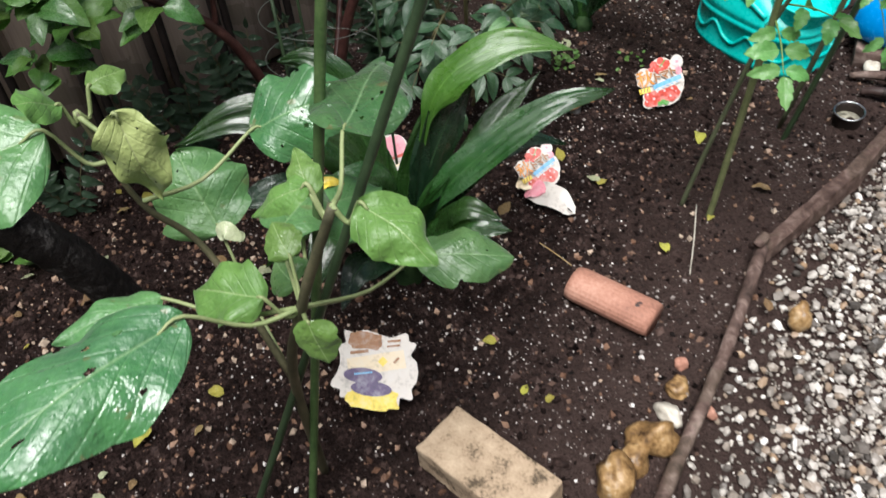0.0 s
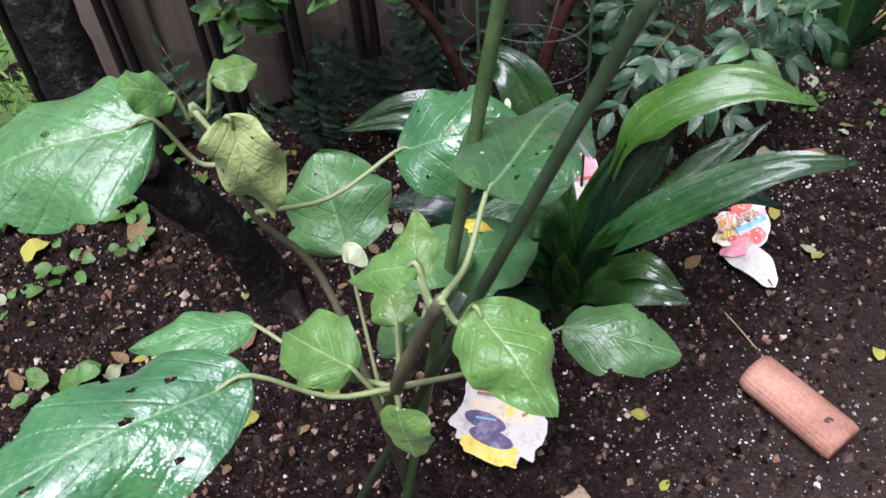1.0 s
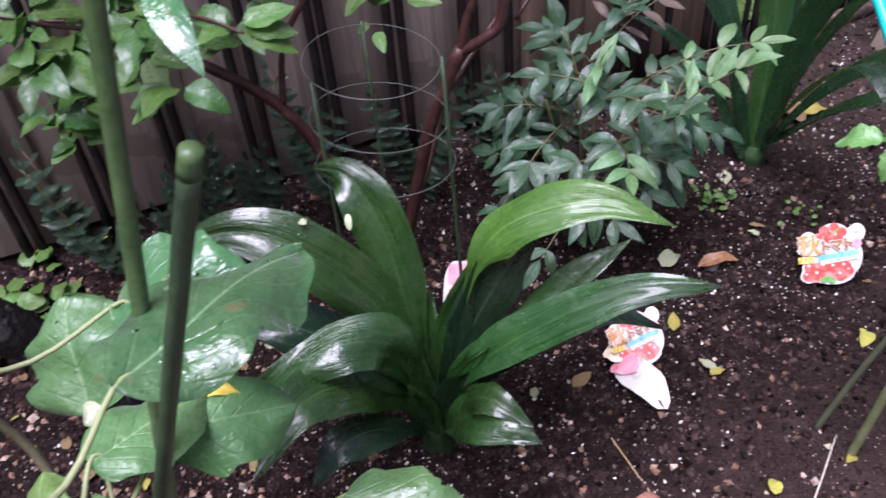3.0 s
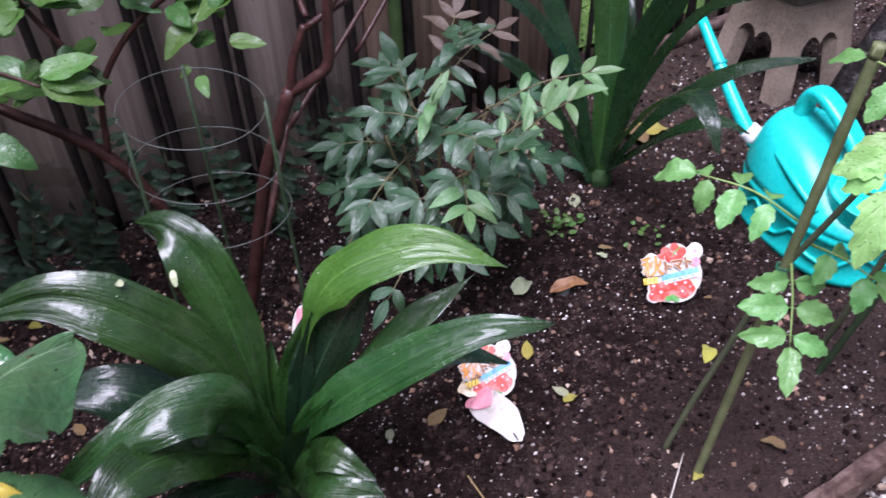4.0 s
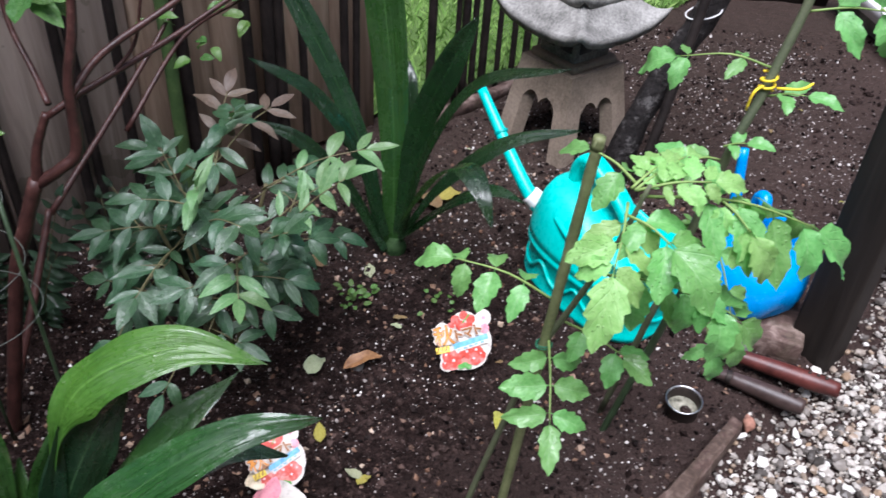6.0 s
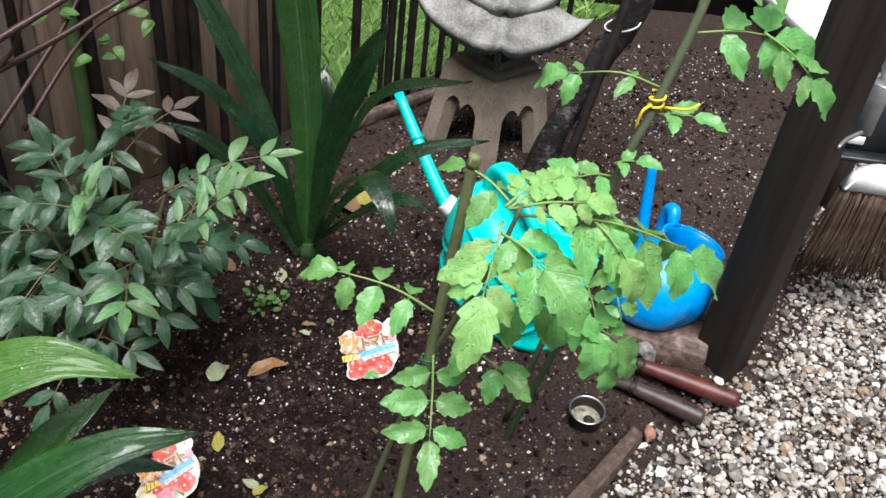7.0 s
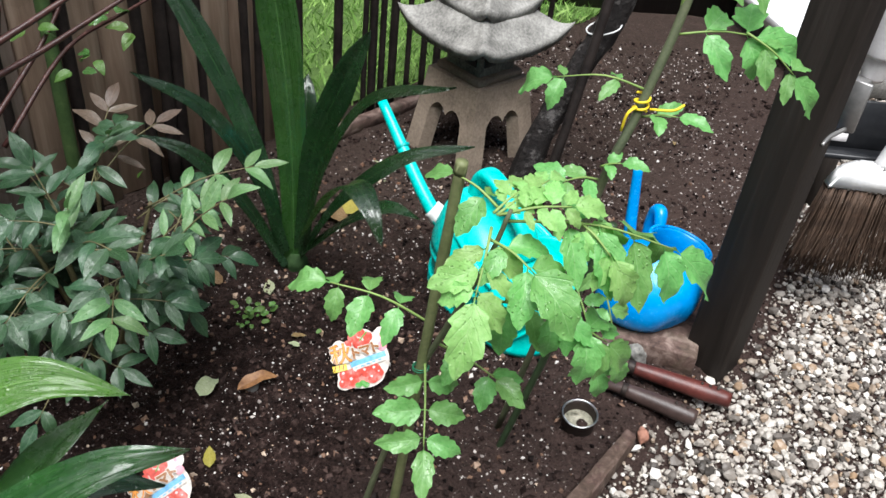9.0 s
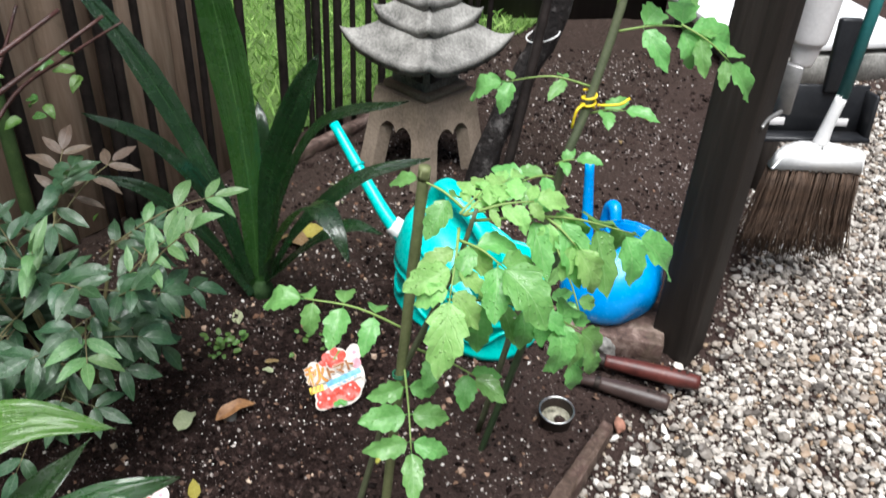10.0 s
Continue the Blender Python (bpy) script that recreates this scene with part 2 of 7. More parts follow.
M["warmstone"] = plain("brownish_stone", [(0.32, (0.1, 0.078, 0.058)), (0.5, (0.24, 0.19, 0.145)), (0.72, (0.38, 0.31, 0.245))], 7, (0.6, 0.9), 0.5, 140, 0.004)
M["brick"] = plain("buff_brick", [(0.36, (0.07, 0.05, 0.03)), (0.46, (0.3, 0.22, 0.145)), (0.72, (0.47, 0.365, 0.255))], 28, (0.7, 0.95), 0.6, 210, 0.003)
M["terracotta"] = plain("terracotta", [(0.32, (0.17, 0.075, 0.052)), (0.52, (0.34, 0.165, 0.115)), (0.72, (0.47, 0.27, 0.2))], 16, (0.6, 0.9), 0.5, 180)
M["rock"] = plain("ochre_rock", [(0.34, (0.045, 0.024, 0.012)), (0.48, (0.2, 0.115, 0.045)), (0.6, (0.34, 0.22, 0.1)), (0.72, (0.5, 0.42, 0.32))], 30, (0.2, 0.6), 0.8, 140, 0.004)
M["palerock"] = plain("pale_rock", [(0.3, (0.3, 0.27, 0.22)), (0.7, (0.62, 0.58, 0.5))], 22, (0.3, 0.6), 0.5)
M["teal"] = plain("teal_plastic", [(0.3, (0.0, 0.42, 0.38)), (0.7, (0.02, 0.6, 0.54))], 6, (0.22, 0.34), 0.05, 90)
M["blue"] = plain("blue_plastic", [(0.3, (0.0, 0.21, 0.62)), (0.7, (0.01, 0.34, 0.82))], 6, (0.2, 0.32), 0.05, 90)
# teal again with shade put into the colour, worn by the spout seam
M["inside"] = plain("shaded_plastic", [(0.3, (0.0, 0.24, 0.23)), (0.7, (0.0, 0.32, 0.3))], 6, (0.4, 0.5), 0.05)
M["white"] = plain("white_plastic", [(0.3, (0.6, 0.6, 0.6)), (0.7, (0.8, 0.8, 0.79))], 12, (0.35, 0.55), 0.1)
M["whitewall"] = plain("white_painted_metal", [(0.3, (0.7, 0.71, 0.72)), (0.7, (0.84, 0.84, 0.84))], 3, (0.4, 0.55), 0.05)
M["greypipe"] = plain("grey_vinyl", [(0.3, (0.55, 0.53, 0.53)), (0.7, (0.76, 0.74, 0.74))], 5, (0.4, 0.6), 0.1)
M["blackplastic"] = plain("black_plastic", [(0.3, (0.008, 0.009, 0.011)), (0.7, (0.022, 0.023, 0.026))], 15, (0.3, 0.45), 0.1)
M["tealmetal"] = plain("teal_painted_tube", [(0.3, (0.02, 0.13, 0.13)), (0.7, (0.045, 0.2, 0.2))], 12, (0.3, 0.5), 0.1)
M["bristle"] = plain("palm_fibre", [(0.3, (0.03, 0.018, 0.012)), (0.7, (0.12, 0.075, 0.05))], 40, (0.6, 0.9), 0.3)
M["steel"] = plain("bright_steel", [(0.3, (0.5, 0.5, 0.5)), (0.7, (0.75, 0.75, 0.74))], 20, (0.2, 0.4), 0.1, metal=1.0)
M["zinc"] = plain("dull_zinc", [(0.3, (0.25, 0.25, 0.25)), (0.7, (0.42, 0.41, 0.4))], 18, (0.4, 0.6), 0.2, metal=0.8)
M["murk"] = plain("murky_water", [(0.3, (0.05, 0.05, 0.035)), (0.7, (0.4, 0.38, 0.3))], 60, (0.05, 0.12), 0.05)
M["redhandle"] = plain("red_lacquered_wood", [(0.3, (0.03, 0.008, 0.007)), (0.6, (0.1, 0.026, 0.021)), (0.75, (0.22, 0.13, 0.1))], 24, (0.3, 0.55), 0.3)
M["darkhandle"] = plain("dark_wet_wood", [(0.3, (0.02, 0.012, 0.01)), (0.7, (0.07, 0.045, 0.04))], 24, (0.3, 0.55), 0.3)
M["iron"] = plain("rusty_iron", [(0.3, (0.015, 0.012, 0.011)), (0.7, (0.06, 0.045, 0.038))], 25, (0.4, 0.7), 0.3, metal=0.5)
M["rope"] = plain("yellow_string", [(0.3, (0.6, 0.42, 0.01)), (0.7, (0.85, 0.66, 0.03))], 60, (0.5, 0.7), 0.3)
M["greentie"] = plain("green_string", [(0.3, (0.01, 0.09, 0.045)), (0.7, (0.02, 0.18, 0.09))], 60, (0.5, 0.7), 0.3)
M["stake"] = plain("green_coated_stake", [(0.3, (0.03, 0.06, 0.02)), (0.55, (0.06, 0.105, 0.035)), (0.75, (0.11, 0.16, 0.06))], 30, (0.35, 0.55), 0.6, 260, 0.002)
M["darkstake"] = plain("dark_green_stake", [(0.3, (0.016, 0.03, 0.014)), (0.7, (0.045, 0.075, 0.035))], 30, (0.35, 0.55), 0.6, 260, 0.002)
M["oldstake"] = plain("weathered_stake", [(0.3, (0.085, 0.1, 0.04)), (0.7, (0.19, 0.21, 0.095))], 30, (0.5, 0.7), 0.5, 200)
M["petiole"] = plain("downy_stalk", [(0.3, (0.14, 0.19, 0.07)), (0.6, (0.26, 0.3, 0.14)), (0.75, (0.3, 0.27, 0.18))], 18, (0.5, 0.7), 0.3, 300)
M["stem"] = plain("eggplant_stem", [(0.3, (0.035, 0.035, 0.02)), (0.55, (0.09, 0.085, 0.045)), (0.75, (0.16, 0.13, 0.085))], 18, (0.5, 0.7), 0.3, 300)
M["tomstem"] = plain("tomato_stem", [(0.3, (0.12, 0.2, 0.05)), (0.7, (0.24, 0.34, 0.1))], 20, (0.5, 0.7), 0.3, 300)
M["oldstem"] = plain("mature_tomato_stem", [(0.3, (0.055, 0.068, 0.038)), (0.55, (0.1, 0.115, 0.062)), (0.75, (0.165, 0.18, 0.11))], 20, (0.5, 0.7), 0.5, 300)
M["nanstem"] = plain("thin_brown_stem", [(0.3, (0.08, 0.06, 0.03)), (0.7, (0.18, 0.17, 0.08))], 20, (0.5, 0.7), 0.3)
M["wire"] = plain("green_wire", [(0.3, (0.06, 0.07, 0.058)), (0.7, (0.13, 0.14, 0.125))], 40, (0.3, 0.5), 0.1)
M["deadleaf"] = leaf_material("dead_leaf", (0.2, 0.12, 0.05), (0.42, 0.3, 0.14), (0.45, 0.36, 0.2), glow=0.1, coat=0.1)
M["barkpiece"] = plain("orange_brown_bark", [(0.3, (0.09, 0.04, 0.02)), (0.55, (0.24, 0.12, 0.05)), (0.75, (0.4, 0.25, 0.13))], 40, (0.4, 0.7), 0.6, 200)
M["paleleaf"] = leaf_material("pale_fallen_leaf", (0.34, 0.4, 0.2), (0.6, 0.62, 0.42), (0.6, 0.6, 0.45), glow=0.1, coat=0.2)
M["yellowleaf"] = leaf_material("yellow_fallen_leaf", (0.38, 0.36, 0.05), (0.62, 0.56, 0.12), (0.6, 0.55, 0.2), glow=0.1, coat=0.2)
M["egg"] = leaf_material("eggplant_leaf", (0.055, 0.15, 0.05), (0.13, 0.27, 0.09), (0.22, 0.36, 0.16), 6, 1.6, (0.3, 0.5), 0.22, coat=0.25, spots=0.25, down=0.15, veining=0.09)
M["egglight"] = leaf_material("young_eggplant_leaf", (0.085, 0.19, 0.042), (0.165, 0.315, 0.075), (0.34, 0.46, 0.2), 6, 1.6, (0.35, 0.55), 0.28, coat=0.15, down=0.15, veining=0.09)
M["eggbrown"] = leaf_material("browning_eggplant_leaf", (0.31, 0.42, 0.13), (0.5, 0.6, 0.24), (0.3, 0.33, 0.16), 6, 1.6, (0.4, 0.6), 0.25, coat=0.1, spots=0.8, down=0.15, veining=0.09)
M["eggwet"] = leaf_material("wet_eggplant_leaf", (0.024, 0.1, 0.033), (0.075, 0.195, 0.062), (0.2, 0.34, 0.16), 6, 1.6, (0.12, 0.5), 0.15, coat=0.65, spots=0.4, down=0.2, veining=0.09)
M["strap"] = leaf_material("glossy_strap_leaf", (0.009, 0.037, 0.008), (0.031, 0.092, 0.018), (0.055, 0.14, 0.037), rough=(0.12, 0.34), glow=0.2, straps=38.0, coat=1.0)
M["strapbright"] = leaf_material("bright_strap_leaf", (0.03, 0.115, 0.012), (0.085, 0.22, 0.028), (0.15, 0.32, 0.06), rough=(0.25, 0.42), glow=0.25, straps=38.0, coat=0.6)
# same leaf for inner and lower blades, their shade put into the colour
M["strapshade"] = leaf_material("shaded_strap_leaf", (0.004, 0.014, 0.007), (0.01, 0.03, 0.012), (0.04, 0.08, 0.035), rough=(0.15, 0.3), glow=0.08, straps=38.0, coat=0.7)
M["cliv"] = leaf_material("broad_lily_leaf", (0.004, 0.017, 0.006), (0.013, 0.042, 0.011), (0.03, 0.08, 0.025), rough=(0.1, 0.34), glow=0.1, straps=50.0, coat=0.9)
M["nandina"] = leaf_material("nandina_leaflet", (0.011, 0.042, 0.018), (0.045, 0.115, 0.046), (0.17, 0.27, 0.15), 4, 1.2, (0.28, 0.5), 0.15, coat=0.45, bumpy=0.35, beads=15.0)
M["nanlight"] = leaf_material("young_nandina_leaflet", (0.06, 0.15, 0.05), (0.15, 0.27, 0.1), (0.3, 0.4, 0.22), 4, 1.2, (0.3, 0.45), 0.2, coat=0.3, bumpy=0.35, beads=15.0)
M["nanred"] = leaf_material("reddish_nandina_leaflet", (0.07, 0.055, 0.038), (0.17, 0.12, 0.09), (0.3, 0.2, 0.16), 4, 1.2, (0.35, 0.5), 0.2, coat=0.2, bumpy=0.35, beads=15.0)
M["tomato"] = leaf_material("tomato_leaflet", (0.11, 0.32, 0.075), (0.23, 0.48, 0.145), (0.3, 0.52, 0.21), 5, 1.4, (0.3, 0.55), 0.4, coat=0.4, bumpy=0.2, beads=15.0)
M["tomlight"] = leaf_material("young_tomato_leaflet", (0.23, 0.49, 0.12), (0.37, 0.63, 0.22), (0.38, 0.6, 0.24), 5, 1.4, (0.4, 0.55), 0.42, coat=0.1, bumpy=0.2, beads=15.0)
M["clivlight"] = leaf_material("lighter_lily_leaf", (0.01, 0.042, 0.008), (0.028, 0.085, 0.016), (0.08, 0.18, 0.05), rough=(0.15, 0.4), glow=0.15, straps=50.0, coat=0.5)
M["shrub"] = leaf_material("shrub_leaf", (0.055, 0.14, 0.025), (0.13, 0.26, 0.05), (0.24, 0.38, 0.12), 5, 1.4, (0.25, 0.45), 0.3, coat=0.4, bumpy=0.35, beads=13.0)
M["shrubdark"] = leaf_material("dark_shrub_leaf", (0.03, 0.09, 0.02), (0.08, 0.19, 0.04), (0.16, 0.28, 0.09), 5, 1.4, (0.15, 0.4), 0.2, coat=0.9, bumpy=0.35, beads=13.0)
M["fern"] = leaf_material("dark_fern", (0.014, 0.04, 0.018), (0.04, 0.085, 0.04), (0.06, 0.11, 0.06), 5, 1.4, (0.3, 0.5), 0.1, coat=0.3)
for key, c in dict(card_rose=(0.6, 0.2, 0.17), card_red=(0.55, 0.07, 0.05), card_white=(0.62, 0.57, 0.52), card_blue=(0.16, 0.42, 0.68), card_pink=(0.78, 0.3, 0.36), card_cream=(0.72, 0.6, 0.42), card_purple=(0.08, 0.05, 0.14), card_brown=(0.28, 0.12, 0.04), card_yellow=(0.78, 0.6, 0.08), card_green=(0.08, 0.3, 0.05), card_rosy=(0.8, 0.55, 0.56), card_orange=(0.75, 0.3, 0.05)).items():
    M[key] = plain(key, [(0.33, tuple(v * 0.6 for v in c)), (0.48, c), (0.68, tuple(v * 0.7 + 0.2 for v in c))], 55, (0.3, 0.45), 0.05, 200)


# ---- builders ----
def thing(name, at, label, category, group="", kind=""):
    ob = new(name)
    ob.empty_display_size = 0.05
    ob.matrix_basis = pose(*at)
    return tagged(ob, label, category, group, kind)


def under(ob, parent):
    """Parts keep world coordinates in their meshes."""
    if parent is not None:
        ob.parent = parent
        ob.matrix_parent_inverse = parent.matrix_basis.inverted() if parent.parent is None else Matrix()
    return ob


def mesh_from(bm, name, material, smooth=True):
    me = bpy.data.meshes.new(name)
    bm.to_mesh(me)
    bm.free()
    for p in me.polygons:
        p.use_smooth = smooth
    for m in material if isinstance(material, (list, tuple)) else (material,):
        me.materials.append(m)
    return me


def part(name, bm, material, parent=None, label="", smooth=True):
    ob = new(name, mesh_from(bm, name, material, smooth))
    under(ob, parent)
    return tagged(ob, label)


def placed(name, me, m, parent, label=""):
    ob = new(name, me)
    under(ob, parent)
    ob.matrix_basis = m
    return tagged(ob, label)


def spline(pts, n):
    """Catmull-Rom through the points, n steps in all."""
    pts = [Vector(p) for p in pts]
    if len(pts) == 2:
        return [pts[0].lerp(pts[1], k / n) for k in range(n + 1)]
    ext = [pts[0] * 2 - pts[1]] + pts + [pts[-1] * 2 - pts[-2]]
    out = []
    for k in range(n + 1):
        s = k / n * (len(pts) - 1)
        i = min(int(s), len(pts) - 2)
        u = s - i
        a, b, c, d = ext[i:i + 4]
        out.append(0.5 * ((2 * b) + (c - a) * u + (2 * a - 5 * b + 4 * c - d) * u * u + (3 * b - a - 3 * c + d) * u ** 3))
    return out


def tube(pts, radii, steps=16, sides=10, knots=0.0, bm=None, seed=0):
    """A round tapered sweep with closed ends; radii are spread along it."""
    bm = bm or bmesh.new()
    line = spline(pts, steps)
    ref = Vector((0.31, 0.17, 0.93)) if abs((line[-1] - line[0]).normalized().z) < 0.9 else Vector((0.9, 0.3, 0.1))
    rings = []
    rng = random.Random(seed)
    for k, p in enumerate(line):
        tan = (line[min(k + 1, steps)] - line[max(k - 1, 0)]).normalized()
        a = tan.cross(ref).normalized()
        b = tan.cross(a)
        s = k / steps * (len(radii) - 1)
        i = min(int(s), len(radii) - 2)
        r = radii[i] + (radii[i + 1] - radii[i]) * (s - i)
        rings.append([bm.verts.new(p + (a * math.cos(q) + b * math.sin(q)) * r * (1 + knots * (rng.random() - 0.5))) for q in (2 * math.pi * j / sides for j in range(sides))])
    for lo, hi in zip(rings, rings[1:]):
        for j in range(sides):
            bm.faces.new((lo[j], lo[(j + 1) % sides], hi[(j + 1) % sides], hi[j]))
    bm.faces.new(rings[0][::-1])
    bm.faces.new(rings[-1])
    return bm


def box(size, m=None, bevel=0.0, segs=1, bm=None):
    own = bmesh.new()
    bmesh.ops.create_cube(own, size=1, matrix=Matrix.Diagonal((*size, 1)))
    if bevel:
        bmesh.ops.bevel(own, geom=own.edges[:], offset=bevel, segments=segs, affect="EDGES", profile=0.5)
    if m is not None:
        own.transform(m)
    if bm is None:
        return own
    me = bpy.data.meshes.new("tmp")
    own.to_mesh(me)
    own.free()
    bm.from_mesh(me)
    bpy.data.meshes.remove(me)
    return bm


def lathe(profile, m=None, sides=28, squash=1.0, bm=None):
    """Turns (radius, height) round z; squash flattens it along y."""
    bm = bm or bmesh.new()
    rings = []
    for r, z in profile:
        if r < 1e-6:
            v = bm.verts.new((0, 0, z))
            rings.append([v] * sides)
        else:
            rings.append([bm.verts.new((r * math.cos(2 * math.pi * j / sides), squash * r * math.sin(2 * math.pi * j / sides), z)) for j in range(sides)])
    for lo, hi in zip(rings, rings[1:]):
        for j in range(sides):
            k = (j + 1) % sides
            vs = []
            for v in (lo[j], lo[k], hi[k], hi[j]):
                if v not in vs:
                    vs.append(v)
            if len(vs) > 2:
                bm.faces.new(vs)
    if m is not None:
        bm.transform(m)
    return bm


def rough_up(bm, amount, scale, seed=0.0):
    for v in bm.verts:
        v.co += noise.noise_vector(v.co * scale + Vector((seed, seed * 1.7, 0))) * amount
    return bm


def profile_width(shape, u):
    if shape == "ovate":
        return max(0.0, math.sin(math.pi * min(1, u ** 0.68))) ** 0.8
    if shape == "tomato":
        q = max(0.0, (u - 0.09) / 0.91)
        return 0.04 + 0.96 * q ** 0.5 * max(0.0, 1 - q) ** 0.95 / 0.395
    if shape == "round":
        return max(0.0, math.sin(math.pi * min(1, u ** 0.82))) ** 0.5
    if shape == "strap":
        q = max(0.0, min(1.0, (u - 0.1) / 0.27))
        return (0.26 + 0.74 * q * q * (3 - 2 * q)) * min(1.0, max(0.0, (1 - u) * 2.5)) ** 0.8
    if shape == "lily":
        return (0.5 + 0.5 * min(1.0, u * 1.8)) * min(1.0, max(0.0, (1 - u) * 2.6)) ** 0.75
    return max(0.0, math.sin(math.pi * u ** 0.8)) ** 0.9


def blade(pts, width, shape="ovate", face=(0, 0, 1), arch=0.0, fold=0.12, wave=0.0, lobes=0.0, nu=16, nv=8, seed=0, twist=0.0, bm=None, pleat=0.0, holes=(), teeth=3.6, cup=0.0, sweep=0.0):
    """A leaf blade along a spine: folded at the midrib, wavy at the margin, with UVs across and along."""
    bm = bm or bmesh.new()
    uvs = bm.loops.layers.uv.verify()
    face = Vector(face).normalized()
    pts = [Vector(p) for p in pts]
    if len(pts) == 2:
        size = (pts[1] - pts[0]).length
        pts = [pts[0], (pts[0] + pts[1]) / 2 + face * arch * size, pts[1]]
    line = spline(pts, nu)
    rng = random.Random(seed)
    ph = [rng.uniform(0, 6.28) for _ in range(4)]
    grid = []
    for k, p in enumerate(line):
        u = k / nu
        tan = (line[min(k + 1, nu)] - line[max(k - 1, 0)]).normalized()
        side = tan.cross(face).normalized()
        up = side.cross(tan)
        if twist:
            q = Matrix.Rotation(twist * u, 3, tan)
            side, up = q @ side, q @ up
        w = width / 2 * max(profile_width(shape, u), 0.015)
        row = []
        for j in range(nv + 1):
            v = j / nv * 2 - 1
            ww = w
            if lobes:
                saw = (u * teeth + ph[0] + (0.37 if v > 0 else 0)) % 1.0
                ww *= 1 + lobes * (min(saw / 0.75, (1 - saw) / 0.25) - 0.5) * 2 * abs(v) + 0.5 * lobes * math.sin(u * 5 + ph[3] + (2.2 if v > 0 else 0)) * abs(v)
            lift = fold * w * abs(v) + cup * w * v * v + wave * width * (math.sin(u * 13 + ph[1] + (1.7 if v > 0 else 0)) * abs(v) ** 1.5 + 0.5 * math.sin(u * 7 + v * 3 + ph[2])) + pleat * width * math.sin(v * 7.5 + ph[3] + 0.8 * math.sin(u * 5))
            row.append(bm.verts.new(p + side * v * ww + up * lift + tan * sweep * ww * v * v))
        grid.append(row)
    for k in range(nu):
        for j in range(nv):
            f = bm.faces.new((grid[k][j], grid[k][j + 1], grid[k + 1][j + 1], grid[k + 1][j]))
            for loop, (a, b) in zip(f.loops, ((j, k), (j + 1, k), (j + 1, k + 1), (j, k + 1))):
                loop[uvs].uv = (a / nv, b / nu)
    if holes:
        gone = []
        for f in bm.faces:
            uv = sum((Vector(l[uvs].uv) for l in f.loops), Vector((0, 0))) / 4
            if any(((uv.x - a) / r) ** 2 + ((uv.y - b) / (r * q)) ** 2 < 1 + 0.9 * noise.noise(Vector((uv.x * 60, uv.y * 60, seed))) for a, b, r, q in holes):
                gone.append(f)
        bmesh.ops.delete(bm, geom=gone, context="FACES")
    return bm


def frame_to(base, tip, face):
    """The pose that lays local +y from base to tip with +z near face, scaled to the length."""
    base, tip = Vector(base), Vector(tip)
    y = tip - base
    size = y.length
    y.normalize()
    x = y.cross(Vector(face)).normalized()
    z = x.cross(y)
    m = Matrix((x, y, z)).transposed().to_4x4()
    return Matrix.Translation(base) @ m @ Matrix.Scale(size, 4)


def leaflet_set(name, material, shape, width, lobes=0.0, count=4, fold=0.2, wave=0.03, nu=10, nv=6, teeth=3.6, sweep=0.0):
    """A few unit-long leaflets that a plant's leaves share."""
    return [mesh_from(blade([(0, 0, 0), (0, 0.5, 0.03 + 0.05 * k / count), (0, 1, -0.1 * (k % 3))], width * (0.9 + 0.08 * k), shape, (0, 0, 1), fold=fold, wave=wave, lobes=lobes, nu=nu, nv=nv, seed=k + 1, teeth=teeth + 0.3 * (k % 3), sweep=sweep), name, material) for k in range(count)]


def compound(plant, base, tip, face, pairs, size, meshes, stem, rng, spread=60, droop=0.35, end=1.15, name="leaf", arch=0.08, thick=0.0022, first=0.35):
    """A pinnate leaf: a rachis with paired leaflets and a terminal one."""
    base, tip, face = Vector(base), Vector(tip), Vector(face).normalized()
    mid = (base + tip) / 2 + face * arch * (tip - base).length
    rachis = part(name, tube([base, mid, tip], [thick * 1.3, thick, thick * 0.6], 8, 6), stem, plant)
    line = spline([base, mid, tip], 24)
    for k in range(pairs):
        u = first + (0.92 - first) * k / max(1, pairs - 1) if pairs > 1 else first
        i = int(u * 24)
        p = line[i]
        tan = (line[min(i + 1, 24)] - line[i - 1]).normalized()
        side = tan.cross(face).normalized()
        for s in (-1, 1):
            q = radians(spread + rng.uniform(-14, 14))
            way = tan * math.cos(q) + side * s * math.sin(q) - Vector((0, 0, 1)) * droop * rng.uniform(0.5, 1.4) + face * rng.uniform(-0.15, 0.1)
            n = face + side * s * rng.uniform(0.0, 0.4) + Vector((rng.uniform(-0.2, 0.2), rng.uniform(-0.2, 0.2), 0))
            ln = size * rng.uniform(0.75, 1.12) * (0.8 + 0.35 * math.sin(math.pi * (k + 0.6) / (pairs + 0.2)))
            placed("leaflet", rng.choice(meshes), frame_to(p, p + way.normalized() * ln, n), rachis)
    tan = (line[24] - line[21]).normalized()
    way = tan - Vector((0, 0, 1)) * droop * 0.6
    placed("leaflet", rng.choice(meshes), frame_to(tip, tip + way.normalized() * size * end, face), rachis)
    return rachis


